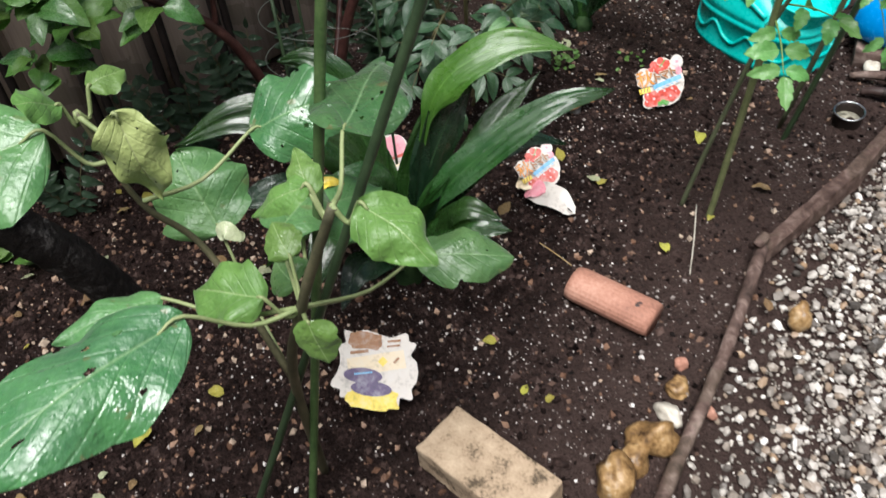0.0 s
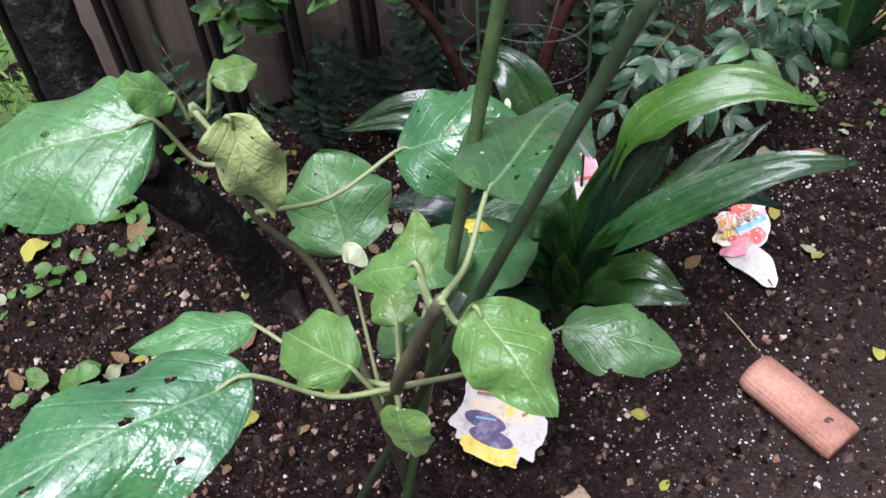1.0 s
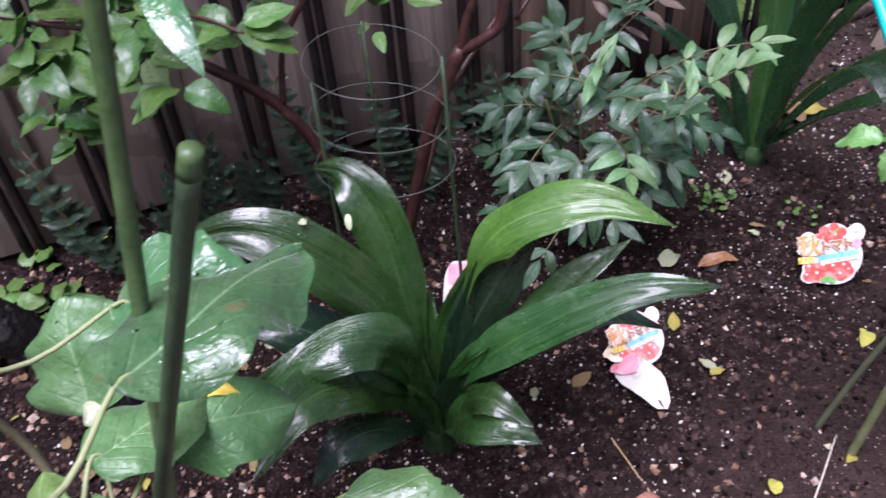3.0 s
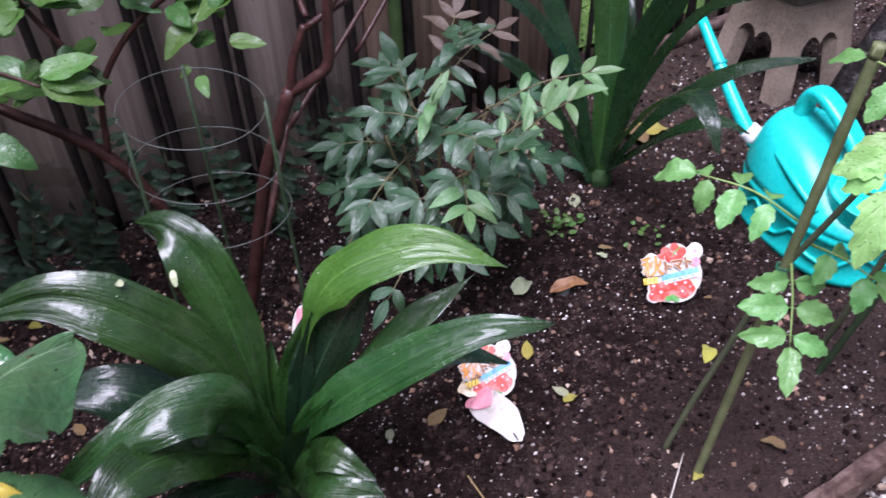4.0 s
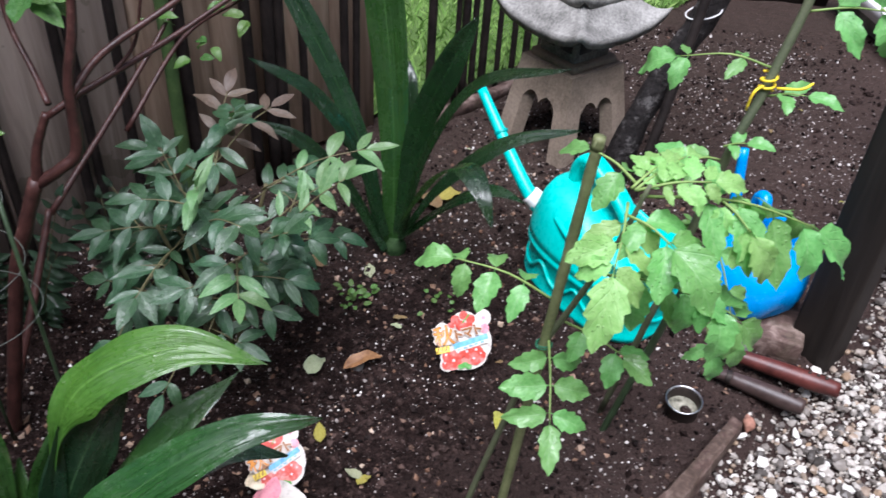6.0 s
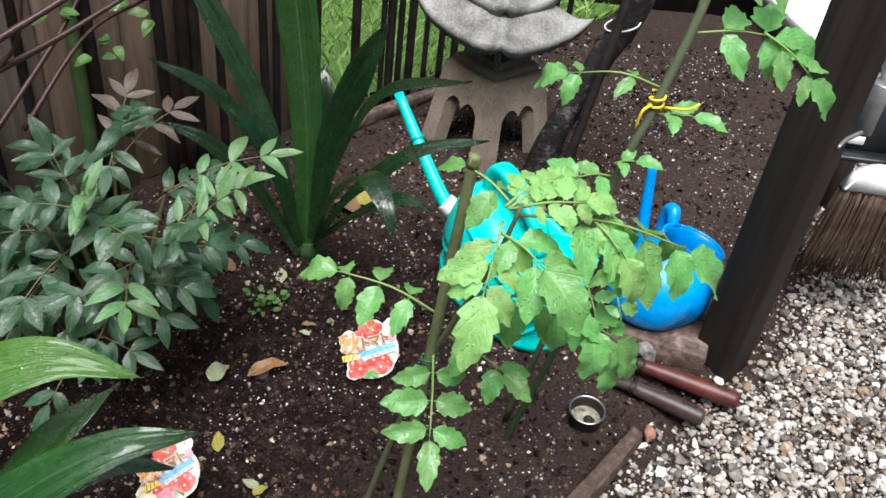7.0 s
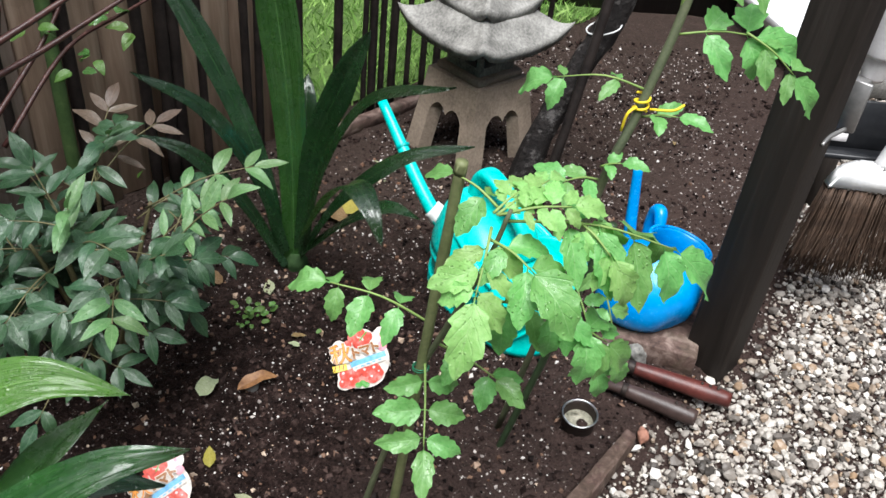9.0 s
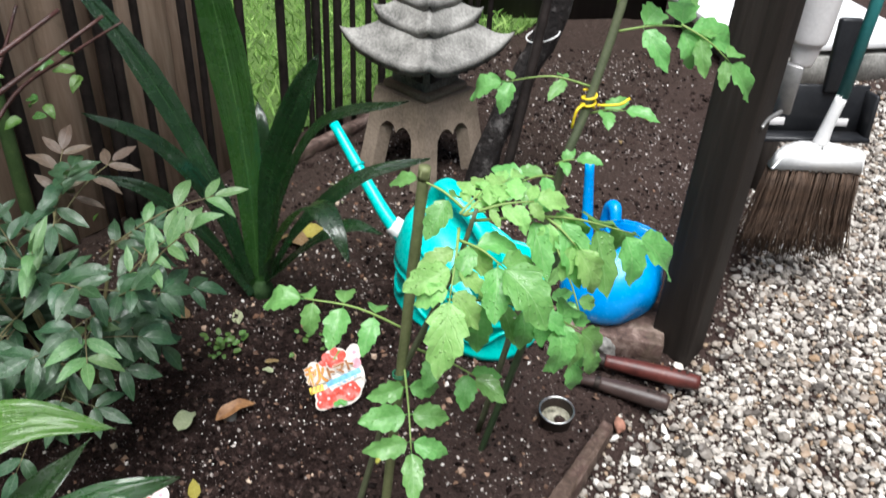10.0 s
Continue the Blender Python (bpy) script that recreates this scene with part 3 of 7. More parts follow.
def bits(name, spots, material, label, category, shape="crumb", seed=0):
    """Many loose pieces in one mesh: spots are rows of x, y, z, size."""
    rng = np.random.default_rng(seed)
    if shape == "crumb":
        v0 = np.array([(1, 0, 0), (-1, 0, 0), (0, 1, 0), (0, -1, 0), (0, 0, 1), (0, 0, -1)], float)
        f0 = np.array([(0, 2, 4), (2, 1, 4), (1, 3, 4), (3, 0, 4), (2, 0, 5), (1, 2, 5), (3, 1, 5), (0, 3, 5)])
    else:
        b = bmesh.new()
        bmesh.ops.create_icosphere(b, subdivisions=1 if shape == "pebble" else 2, radius=1)
        v0 = np.array([v.co[:] for v in b.verts])
        f0 = np.array([[v.index for v in f.verts] for f in b.faces])
        b.free()
    s = np.asarray(spots, float)
    n = len(s)
    sc = s[:, 3:4] * rng.uniform(0.7, 1.35, (n, 3)) * ((1, 1, 0.8) if shape == "crumb" else (1.0, 0.85, 0.62))
    q = rng.normal(size=(n, 4))
    if shape != "crumb":
        q[:, 1:3] *= 0.25
    q /= np.linalg.norm(q, axis=1)[:, None]
    w, x, y, z = q.T
    rot = np.stack([1 - 2 * (y * y + z * z), 2 * (x * y - z * w), 2 * (x * z + y * w), 2 * (x * y + z * w), 1 - 2 * (x * x + z * z), 2 * (y * z - x * w), 2 * (x * z - y * w), 2 * (y * z + x * w), 1 - 2 * (x * x + y * y)], 1).reshape(n, 3, 3)
    jit = 1 + rng.uniform(-0.2, 0.2, (n, len(v0), 1))
    vs = np.einsum("nij,nkj->nki", rot, v0[None] * jit * sc[:, None, :]) + s[:, None, :3]
    fs = f0[None] + (np.arange(n) * len(v0))[:, None, None]
    me = bpy.data.meshes.new(name)
    me.vertices.add(n * len(v0))
    me.vertices.foreach_set("co", vs.ravel())
    m = len(fs) * len(f0)
    me.loops.add(m * 3)
    me.loops.foreach_set("vertex_index", fs.ravel().astype(np.int32))
    me.polygons.add(m)
    me.polygons.foreach_set("loop_start", np.arange(0, m * 3, 3, dtype=np.int32))
    me.polygons.foreach_set("use_smooth", np.full(m, False))
    me.update()
    me.validate()
    me.materials.append(material)
    return tagged(new(name, me), label, category, kind="stuff")


# ---- ground ----
EDGE = [(0.1, -0.6), (0.36, 0.38), (0.54, 0.72), (0.73, 1.07), (0.87, 1.23), (1.1, 1.45), (1.26, 1.6), (1.42, 1.72), (1.9, 2.5), (2.5, 3.6)]
FENCE_A, FENCE_B = Vector((-2.6, -0.33, 0)), Vector((1.9, 3.855, 0))
FENCE_WAY = (FENCE_B - FENCE_A).normalized()
FENCE_BACK = Vector((-FENCE_WAY.y, FENCE_WAY.x, 0))


def on_gravel(x, y):
    """Metres by which a place lies inside the gravel."""
    best, sign = 9.0, -1
    p = Vector((x, y))
    for a, b in zip(EDGE, EDGE[1:]):
        a, b = Vector(a), Vector(b)
        d = b - a
        u = max(0, min(1, (p - a).dot(d) / d.length_squared))
        r = p - (a + d * u)
        if r.length < best:
            best, sign = r.length, 1 if d.x * r.y - d.y * r.x < 0 else -1
    return best * sign


def ground_z(x, y):
    g = on_gravel(x, y)
    z = 0.016 * noise.noise(Vector((x * 3.1, y * 3.1, 0))) + 0.007 * noise.noise(Vector((x * 11, y * 11, 3)))
    z += 0.008 * noise.noise(Vector((x * 24, y * 24, 7))) + 0.008 * abs(noise.noise(Vector((x * 48, y * 48, 2)))) + 0.0045 * noise.noise(Vector((x * 110, y * 110, 9)))
    if g > -0.03:
        z = z * 0.4 - 0.022 * min(1, (g + 0.03) / 0.05)
    return z


def build_ground():
    def axis(lo, hi, step, far):
        a = list(np.arange(lo, hi, step))
        grow, s = [], step
        x = hi
        while x < far:
            grow.append(x)
            s *= 1.12
            x += s
        left, s, x = [], step, lo
        while x > -far:
            s *= 1.12
            x -= s
            left.append(x)
        return left[::-1] + a + grow + [far]

    xs, ys = axis(-1.05, 1.5, 0.0085, 80), axis(0.5, 2.2, 0.0085, 80)
    vs, fs = [], []
    for y in ys:
        for x in xs:
            near = -1.5 < x < 2.6 and -0.2 < y < 4.0
            vs.append((x, y, ground_z(x, y) if near else -0.005))
    w = len(xs)
    for j in range(len(ys) - 1):
        for i in range(w - 1):
            a = j * w + i
            fs.append((a, a + 1, a + w + 1, a + w))
    me = bpy.data.meshes.new("ground")
    me.from_pydata(vs, [], fs)
    for p in me.polygons:
        p.use_smooth = True
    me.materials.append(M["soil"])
    return tagged(new("ground", me), "dark moist garden soil with pale specks", "ground", kind="structure")


build_ground()

rng = np.random.default_rng(4)
rows = []
for _ in range(110000):
    x, y = rng.uniform(-1.1, 2.1), rng.uniform(0.2, 3.3)
    if y > 1.9 and rng.random() > 0.5:
        continue
    if x * 0.82 - y * 0.57 > -0.2 and rng.random() > 0.4:
        continue
    if on_gravel(x, y) < 0.01 and (Vector((x, y, 0)) - FENCE_A).dot(FENCE_BACK) < 0:
        s = 0.0014 + 0.007 * rng.random() ** 4
        rows.append((x, y, ground_z(x, y) + s * 0.1, s))
bits("soil_crumbs", rows, M["crumb"], "loose dark crumbs of damp potting soil", "soil", seed=1)
rows = []
for _ in range(9000):
    x, y = rng.uniform(-1.1, 1.9), rng.uniform(0.3, 2.9)
    if on_gravel(x, y) < 0.0 and (Vector((x, y, 0)) - FENCE_A).dot(FENCE_BACK) < 0 and noise.noise(Vector((x * 4.1, y * 4.1, 8))) > -0.1:
        s = 0.004 + 0.009 * rng.random() ** 3
        rows.append((x, y, ground_z(x, y) - s * 0.15, s))
bits("soil_clods", rows, M["clod"], "lumpy dark clods of damp soil", "soil", "pebble", seed=5)
rows = []
for _ in range(22000):
    x, y = rng.uniform(-1.1, 2.1), rng.uniform(0.2, 3.3)
    if on_gravel(x, y) < 0.0 and (Vector((x, y, 0)) - FENCE_A).dot(FENCE_BACK) < 0 and noise.noise(Vector((x * 2.3, y * 2.3, 5))) > -0.25 - 0.3 * rng.random():
        s = 0.0008 + 0.004 * rng.random() ** 4.5
        rows.append((x, y, ground_z(x, y) + s * 0.8, s))
# extra fine specks: perlite, and painted glints of wet soil
for _ in range(13000):
    x, y = rng.uniform(-0.25, 1.4), rng.uniform(0.65, 2.1)
    if on_gravel(x, y) < 0.0 and (Vector((x, y, 0)) - FENCE_A).dot(FENCE_BACK) < 0 and noise.noise(Vector((x * 5, y * 5, 15))) > 0.35 * rng.normal():
        s = 0.0008 + 0.002 * rng.random() ** 3
        rows.append((x, y, ground_z(x, y) + s, s))
for _ in range(3500):
    x, y = rng.uniform(0.6, 1.75), rng.uniform(1.9, 3.2)
    if on_gravel(x, y) < 0.0 and (Vector((x, y, 0)) - FENCE_A).dot(FENCE_BACK) < 0:
        s = 0.0012 + 0.0032 * rng.random() ** 3
        rows.append((x, y, ground_z(x, y) + s * 0.7, s))
bits("perlite_grains", rows, M["perlite"], "small white perlite grains and wet-glint specks in the soil", "perlite", seed=2)

rows = []
for _ in range(9000):
    x, y = rng.uniform(-1.05, 1.3), rng.uniform(0.5, 2.4)
    if on_gravel(x, y) < 0.0 and (Vector((x, y, 0)) - FENCE_A).dot(FENCE_BACK) < 0 and rng.random() < (1.0 if x < 0.05 and y < 1.5 else 0.3):
        s = 0.0018 + 0.007 * rng.random() ** 2.5
        rows.append((x, y, ground_z(x, y) + s * 0.35, s))
bits("bark_litter", rows, M["litter"], "brown shreds of bark and dry leaf on the soil", "litter", seed=12)

rows, fine = [], []
step = 0.0117
for gy in np.arange(-0.3, 3.5, step):
    for gx in np.arange(0.1, 3.0, step):
        x, y = gx + rng.uniform(-0.007, 0.007), gy + rng.uniform(-0.007, 0.007)
        g = on_gravel(x, y)
        if g > 0.0 and g < 1.3 and (y < 2.4 or rng.random() < 0.85):
            bare = 0.26 if y < 1.1 else 0.1
            if g < bare and rng.random() > 0.22 + 0.78 * g / bare:
                continue
            s = 0.0046 + 0.0074 * rng.random() ** 2.0
            rows.append((x, y, ground_z(x, y) + s * rng.uniform(0.2, 1.3), s))
for _ in range(85000):
    x, y = rng.uniform(0.2, 2.4), rng.uniform(0.0, 3.0)
    if on_gravel(x, y) > (0.25 if y < 1.1 else 0.1) * rng.random() - 0.02:
        fine.append((x, y, ground_z(x, y) + 0.004, rng.uniform(0.0015, 0.005)))
bits("grit", fine, M["grit"], "fine pale grit between the gravel stones", "gravel", seed=9)
bits("gravel", rows, M["gravel"], "pale grey and white rounded pea gravel", "gravel", "pebble", seed=3)


# ---- fence and distance ----
def fence_point(s, off=0.0, z=0.0):
    return FENCE_A + FENCE_WAY * s + FENCE_BACK * off + Vector((0, 0, z))


def fence_s(x):
    return (x - FENCE_A.x) / FENCE_WAY.x


TURN = math.degrees(math.atan2(FENCE_WAY.y, FENCE_WAY.x))
fence = thing("fence", fence_point(fence_s(-0.2)), "weathered wooden board fence with black bamboo poles", "fence", kind="structure")
prng = random.Random(5)
board = [mesh_from(rough_up(box((w, 0.018, 1.5), bevel=0.003), 0.002, 9, k), "board", M["plank"]) for k, w in enumerate((0.168, 0.172, 0.164))]
fresh = mesh_from(box((0.168, 0.018, 1.5), bevel=0.003), "board", M["newplank"])
s = fence_s(-0.9)
k = 0
while s < fence_s(0.36):
    m = Matrix.Translation(fence_point(s, 0.03 + 0.0185 * (k % 2), 0.76 + prng.uniform(-0.02, 0.02))) @ pose(0, 0, 0, prng.uniform(-0.4, 0.4), prng.uniform(-0.3, 0.3), TURN)
    placed("board", fresh if s > fence_s(-0.05) else board[k % 3], m, fence)
    s += 0.152 + prng.uniform(-0.006, 0.006)
    k += 1
poles = []
for k in range(-7, 7):
    at = 2.318 + 0.163 * k
    poles += [(at, 0.0095), (at + 0.031, 0.009)]
poles += [(3.41, 0.01), (3.551, 0.013), (3.705, 0.012), (3.75, 0.014), (3.776, 0.014), (3.845, 0.009), (3.967, 0.01), (3.994, 0.009), (4.085, 0.007), (4.117, 0.011), (4.245, 0.012), (4.343, 0.008), (4.374, 0.012), (4.406, 0.009), (4.449, 0.012)]
at = 4.51
while at < 5.2:
    poles.append((at, prng.uniform(0.008, 0.012)))
    at += prng.uniform(0.045, 0.08)
for k, (at, r) in enumerate(poles):
    q = fence_point(at + prng.uniform(-0.003, 0.003), -0.012)
    lean = FENCE_WAY * prng.uniform(-0.02, 0.02)
    part("pole", tube([q + Vector((0, 0, -0.03)), q + lean * 0.5 + Vector((0, 0, 0.75)), q + lean + Vector((0, 0, 1.5))], [r * 1.08, r, r * 0.95], 12, 8, 0.08, seed=k), M["black_bamboo"], fence)
olive = fence_point(3.51, -0.03)
part("pole", tube([olive + Vector((0, 0, -0.03)), olive + Vector((0.0, 0.0, 0.7)), olive + Vector((-0.01, 0, 1.45))], [0.015, 0.014, 0.014], 16, 10, 0.06, seed=77), M["stake"], fence, "olive bamboo pole")
for z in (0.42, 1.2):
    part("rail", box((3.05, 0.03, 0.06), Matrix.Translation(fence_point(2.5, 0.08, z)) @ pose(0, 0, 0, 0, 0, TURN), 0.004), M["plank"], fence)
kerb = box((0.55, 0.03, 0.04), Matrix.Translation(fence_point(4.42, -0.05, 0.018)) @ pose(0, 0, 0, 0, 0, TURN), 0.004)
tagged(part("edging_board", kerb, M["log"]), "weathered edging board along the foot of the fence", "edging", kind="structure")

rows = []
gv, gf = [], []
for k in range(26000):
    q = fence_point(fence_s(rng.uniform(-1.9, 1.5)), 0.06 + 1.9 * rng.random() ** 1.3)
    a = rng.uniform(0, 6.28)
    h, w = rng.uniform(0.02, 0.06), rng.uniform(0.0015, 0.004)
    d = Vector((math.cos(a), math.sin(a), 0))
    lean = Vector((rng.normal(), rng.normal(), 0)) * 0.5 * h
    i = len(gv)
    gv += [q - d * w, q + d * w, q + lean * 0.5 + Vector((0, 0, h * 0.7)) + d * w * 0.6, q + lean + Vector((0, 0, h))]
    gf += [(i, i + 1, i + 2), (i, i + 2, i + 3)]
me = bpy.data.meshes.new("lawn")
me.from_pydata(gv, [], gf)
me.materials.append(M["grass"])
tagged(new("lawn", me), "bright green lawn grass behind the fence", "grass", kind="stuff")
turf = bmesh.new()
bmesh.ops.create_grid(turf, x_segments=30, y_segments=18, size=0.5, matrix=Matrix.Diagonal((5.0, 2.4, 1, 1)))
for v in turf.verts:
    v.co.z = 0.012 + 0.008 * noise.noise(v.co * 3)
turf.transform(Matrix.Translation(fence_point(fence_s(-0.2), 1.27)) @ pose(0, 0, 0, 0, 0, TURN))
M["turf"] = plain("turf", [(0.3, (0.03, 0.06, 0.012)), (0.7, (0.1, 0.18, 0.035))], 12, (0.7, 0.9), 0.8, 130, 0.01)
tagged(part("turf", turf, M["turf"]), "short green turf", "grass", kind="structure")
M["siding"] = plain("brown_siding", [(0.3, (0.26, 0.24, 0.215)), (0.7, (0.36, 0.335, 0.3))], 4, (0.6, 0.8), 0.3)
wall = box((6.5, 0.08, 3.2), Matrix.Translation(fence_point(fence_s(0.0), 2.4, 1.55)) @ pose(0, 0, 0, 0, 0, TURN))
tagged(part("wall_far", wall, M["plank"]), "grey weathered boundary wall beyond the lawn", "wall", kind="structure")
base = box((1.1, 0.1, 1.4), pose(1.48, 3.66, 0.68))
tagged(part("wall_house", base, M["post"]), "dark brown house wall behind the bed", "wall", kind="structure")

# Two unseen walls, added to block low sky so light falls steeper.
tagged(part("unseen_wall_south", box((7.0, 0.12, 2.5), pose(0.5, -1.75, 1.22)), M["siding"]), "plain brown-grey wall added behind the camera to block low sky", "wall", kind="structure")
tagged(part("unseen_wall_east", box((0.12, 4.6, 2.5), pose(3.3, 0.4, 1.22)), M["siding"]), "plain brown-grey wall added out of view to block low sky", "wall", kind="structure")


# ---- edging branches ----
def branch(name, pts, radii, material, label, category, knots=0.18, sides=12, steps=26, seed=0):
    ob = part(name, tube(pts, radii, steps, sides, knots, seed=seed), material)
    return tagged(ob, label, category)


branch("edging_branch", [(0.30, 0.28, 0.012), (0.45, 0.58, 0.018), (0.54, 0.74, 0.024), (0.63, 0.91, 0.024), (0.715, 1.085, 0.03)], [0.0125, 0.012, 0.011, 0.0115, 0.013], M["log"], "long grey-brown branch lying as a bed edge", "branch", seed=3)
def timber(name, pts, sizes, material, label, category, seed=0):
    """A rough squared length of wood: four slightly rounded edges, uneven faces, sawn ends."""
    bm, rings, steps = bmesh.new(), [], 40
    for k in range(steps + 1):
        u = k / steps * (len(pts) - 1)
        i = min(int(u), len(pts) - 2)
        c = Vector(pts[i]).lerp(Vector(pts[i + 1]), u - i)
        w, h = (sizes[i][q] + (sizes[i + 1][q] - sizes[i][q]) * (u - i) for q in (0, 1))
        way = (Vector(pts[i + 1]) - Vector(pts[i])).normalized()
        side = way.cross(Vector((0, 0, 1))).normalized()
        up = side.cross(way)
        ring = []
        for a, b in ((-1, -1), (1.1, -1), (1.3, -0.8), (1.15, 0), (1, 0.75), (0.8, 0.96), (0.3, 1), (-0.3, 0.96), (-0.85, 1), (-1, 0.8), (-1, 0)):
            p = c + side * a * w / 2 + up * b * h / 2
            ring.append(bm.verts.new(p + noise.noise_vector(p * 34 + Vector((seed, 0, 0))) * 0.0022 + noise.noise_vector(Vector((a * 3, b * 3, k * 0.11 + seed))) * 0.0022))
        rings.append(ring)
    for lo, hi in zip(rings, rings[1:]):
        for j in range(len(lo)):
            bm.faces.new((lo[j], lo[(j + 1) % len(lo)], hi[(j + 1) % len(lo)], hi[j]))
    bm.faces.new(rings[0][::-1])
    bm.faces.new(rings[-1])
    return tagged(part(name, bm, material, smooth=False), label, category)


timber("edging_timber", [(0.714, 1.082, 0.018), (0.83, 1.188, 0.016), (0.945, 1.292, 0.015), (1.088, 1.455, 0.017)], [(0.024, 0.036), (0.027, 0.04), (0.031, 0.044), (0.021, 0.03)], M["redlog"], "squared reddish-brown timber between soil and gravel", "timber", seed=4)
branch("knot_stub", [(0.70, 1.075, 0.045), (0.72, 1.092, 0.058)], [0.0095, 0.009], M["log"], "sawn stub end on the edging branch", "branch", steps=4, seed=5)


# ---- brick, roll, stones ----
def brick(at, turn, size):
    bm = box(size, bevel=0.004, segs=2)
    bmesh.ops.subdivide_edges(bm, edges=[e for e in bm.edges if e.calc_length() > 0.04], cuts=6, use_grid_fill=True)
    rough_up(bm, 0.0022, 60)
    bm.transform(Matrix.Translation(at) @ pose(0, 0, 0, 1, -1, turn))
    return tagged(part("brick", bm, M["brick"], smooth=False), "rough buff brick lying flat on the soil", "brick")


brick((0.194, 0.622, 0.028), -41.0, (0.21, 0.1, 0.06))

roll = thing("clay_roll", (0.424, 0.967, 0), "ribbed terracotta roll with a chipped face", "terracotta")
ra, rb = Vector((0.356, 1.013, 0.027)), Vector((0.49, 0.917, 0.027))
way = (rb - ra).normalized()
bm = bmesh.new()
side = Vector((0, 0, 1)).cross(way).normalized()
prof = []
for j in range(72):
    q = 2 * math.pi * j / 72
    prof.append((math.cos(q) * 0.036 * (1 + 0.018 * math.cos(24 * q)), math.sin(q) * 0.029 * (1 + 0.02 * math.cos(24 * q))))
rings = []
for k in range(15):
    u = k / 14
    c = ra.lerp(rb, u)
    f = 0.93 if k in (0, 14) else 1.0
    ring = []
    for j, (a, b) in enumerate(prof):
        p = c + side * a * f + Vector((0, 0, b * f))
        chip = max(0, 1 - ((u - 0.8) / 0.09) ** 2 - ((j - 18) / 6.0) ** 2)
        ring.append(bm.verts.new(p - Vector((0, 0, 0.008 * chip))))
    rings.append(ring)
for lo, hi in zip(rings, rings[1:]):
    for j in range(72):
        bm.faces.new((lo[j], lo[(j + 1) % 72], hi[(j + 1) % 72], hi[j]))
bm.faces.new(rings[0][::-1])
bm.faces.new(rings[-1])
part("body", bm, M["terracotta"], roll)
part("chip", lathe([(0.001, 0.0), (0.006, 0.001), (0.0075, 0.0004), (0.009, -0.002)], Matrix.Translation(ra.lerp(rb, 0.8) + Vector((0, 0, 0.0225))) @ pose(0, 0, 0, 8, 0, 30), 12, 0.6), M["darkhandle"], roll, "dark chipped hollow")


def stone(at, size, material, label, seed, flat=0.65):
    bm = bmesh.new()
    bmesh.ops.create_icosphere(bm, subdivisions=3, radius=1)
    for v in bm.verts:
        v.co *= 1 + 0.4 * noise.noise(v.co * 1.3 + Vector((seed, 0, 0))) + 0.16 * noise.noise(v.co * 2.9 + Vector((0, seed, 0))) + 0.05 * noise.noise(v.co * 7 + Vector((0, 0, seed)))
    bm.transform(Matrix.Translation((at[0], at[1], size * flat * 0.55)) @ pose(0, 0, 0, seed * 20, seed * 13, seed * 57) @ Matrix.Diagonal((size, size * 0.8, size * flat, 1)))
    return tagged(part("stone", bm, material), label, "stone", "stones along the bed edge")


for k, (x, y, s, mt, lb) in enumerate([(0.512, 0.785, 0.024, "rock", "ochre pebble beside the edging branch"), (0.487, 0.735, 0.029, "palerock", "pale pebble beside the edging branch"), (0.45, 0.685, 0.046, "rock", "wet ochre stone beside the edging branch"), (0.418, 0.648, 0.034, "rock", "wet ochre stone beside the edging branch"), (0.388, 0.61, 0.044, "rock", "wet ochre stone beside the edging branch"), (0.556, 0.738, 0.014, "terracotta", "small reddish stone by the branch"), (0.525, 0.835, 0.016, "terracotta", "small reddish stone by the branch"), (0.75, 0.93, 0.026, "rock", "brownish stone in the gravel"), (1.115, 1.675, 0.028, "palerock", "rounded pale stone by the timber block"), (1.16, 1.68, 0.034, "granite", "rounded grey stone by the timber block"), (1.21, 1.625, 0.014, "rock", "small orange stone by the timber block"), (1.235, 1.618, 0.012, "rock", "small orange stone by the timber block"), (1.3, 1.72, 0.018, "palerock", "white pebble at the post's foot"), (1.12, 1.47, 0.016, "terracotta", "small red brick chip at the branch end")]):
    stone((x, y), s, M[mt], lb, k + 1)


# ---- post, broom, dustpan, pipe, sill ----
post = thing("post", (1.315, 1.68, 0), "square dark brown timber post standing at the bed corner", "post")
part("shaft", box((0.088, 0.088, 2.4), pose(1.318, 1.684, 1.18, 0, 0, -47), 0.005, 2), M["post"], post)
part("bracket", box((0.04, 0.008, 0.09), pose(1.415, 1.72, 0.56, 0, 0, -47), 0.002), M["zinc"], post, "grey zinc bracket")
part("hook", tube([(1.4, 1.69, 0.53), (1.36, 1.66, 0.53), (1.34, 1.64, 0.525)], [0.004, 0.004, 0.003], 8, 8), M["zinc"], post, "grey zinc hook")

broom = thing("broom", (1.68, 1.9, 0.08), "broom with teal handle, white head and brown bristles", "broom")
head = bmesh.new()
vs = []
for y in (-0.016, 0.016):
    for x, z in ((-0.105, 0.0), (0.105, 0.0), (0.098, 0.05), (0.02, 0.062), (-0.05, 0.062), (-0.085, 0.045)):
        vs.append(head.verts.new((x, y, z)))
head.faces.new(vs[:6][::-1])
head.faces.new(vs[6:])
for j in range(6):
    head.faces.new((vs[j], vs[(j + 1) % 6], vs[6 + (j + 1) % 6], vs[6 + j]))
bmesh.ops.bevel(head, geom=head.edges[:], offset=0.005, segments=2, affect="EDGES")
BROOM = Matrix.Translation((1.655, 1.895, 0.285)) @ pose(0, 0, 0, -6, 2, -6)
head.transform(BROOM)
part("head", head, M["white"], broom, "white plastic broom head")
br = random.Random(8)
bris = bmesh.new()
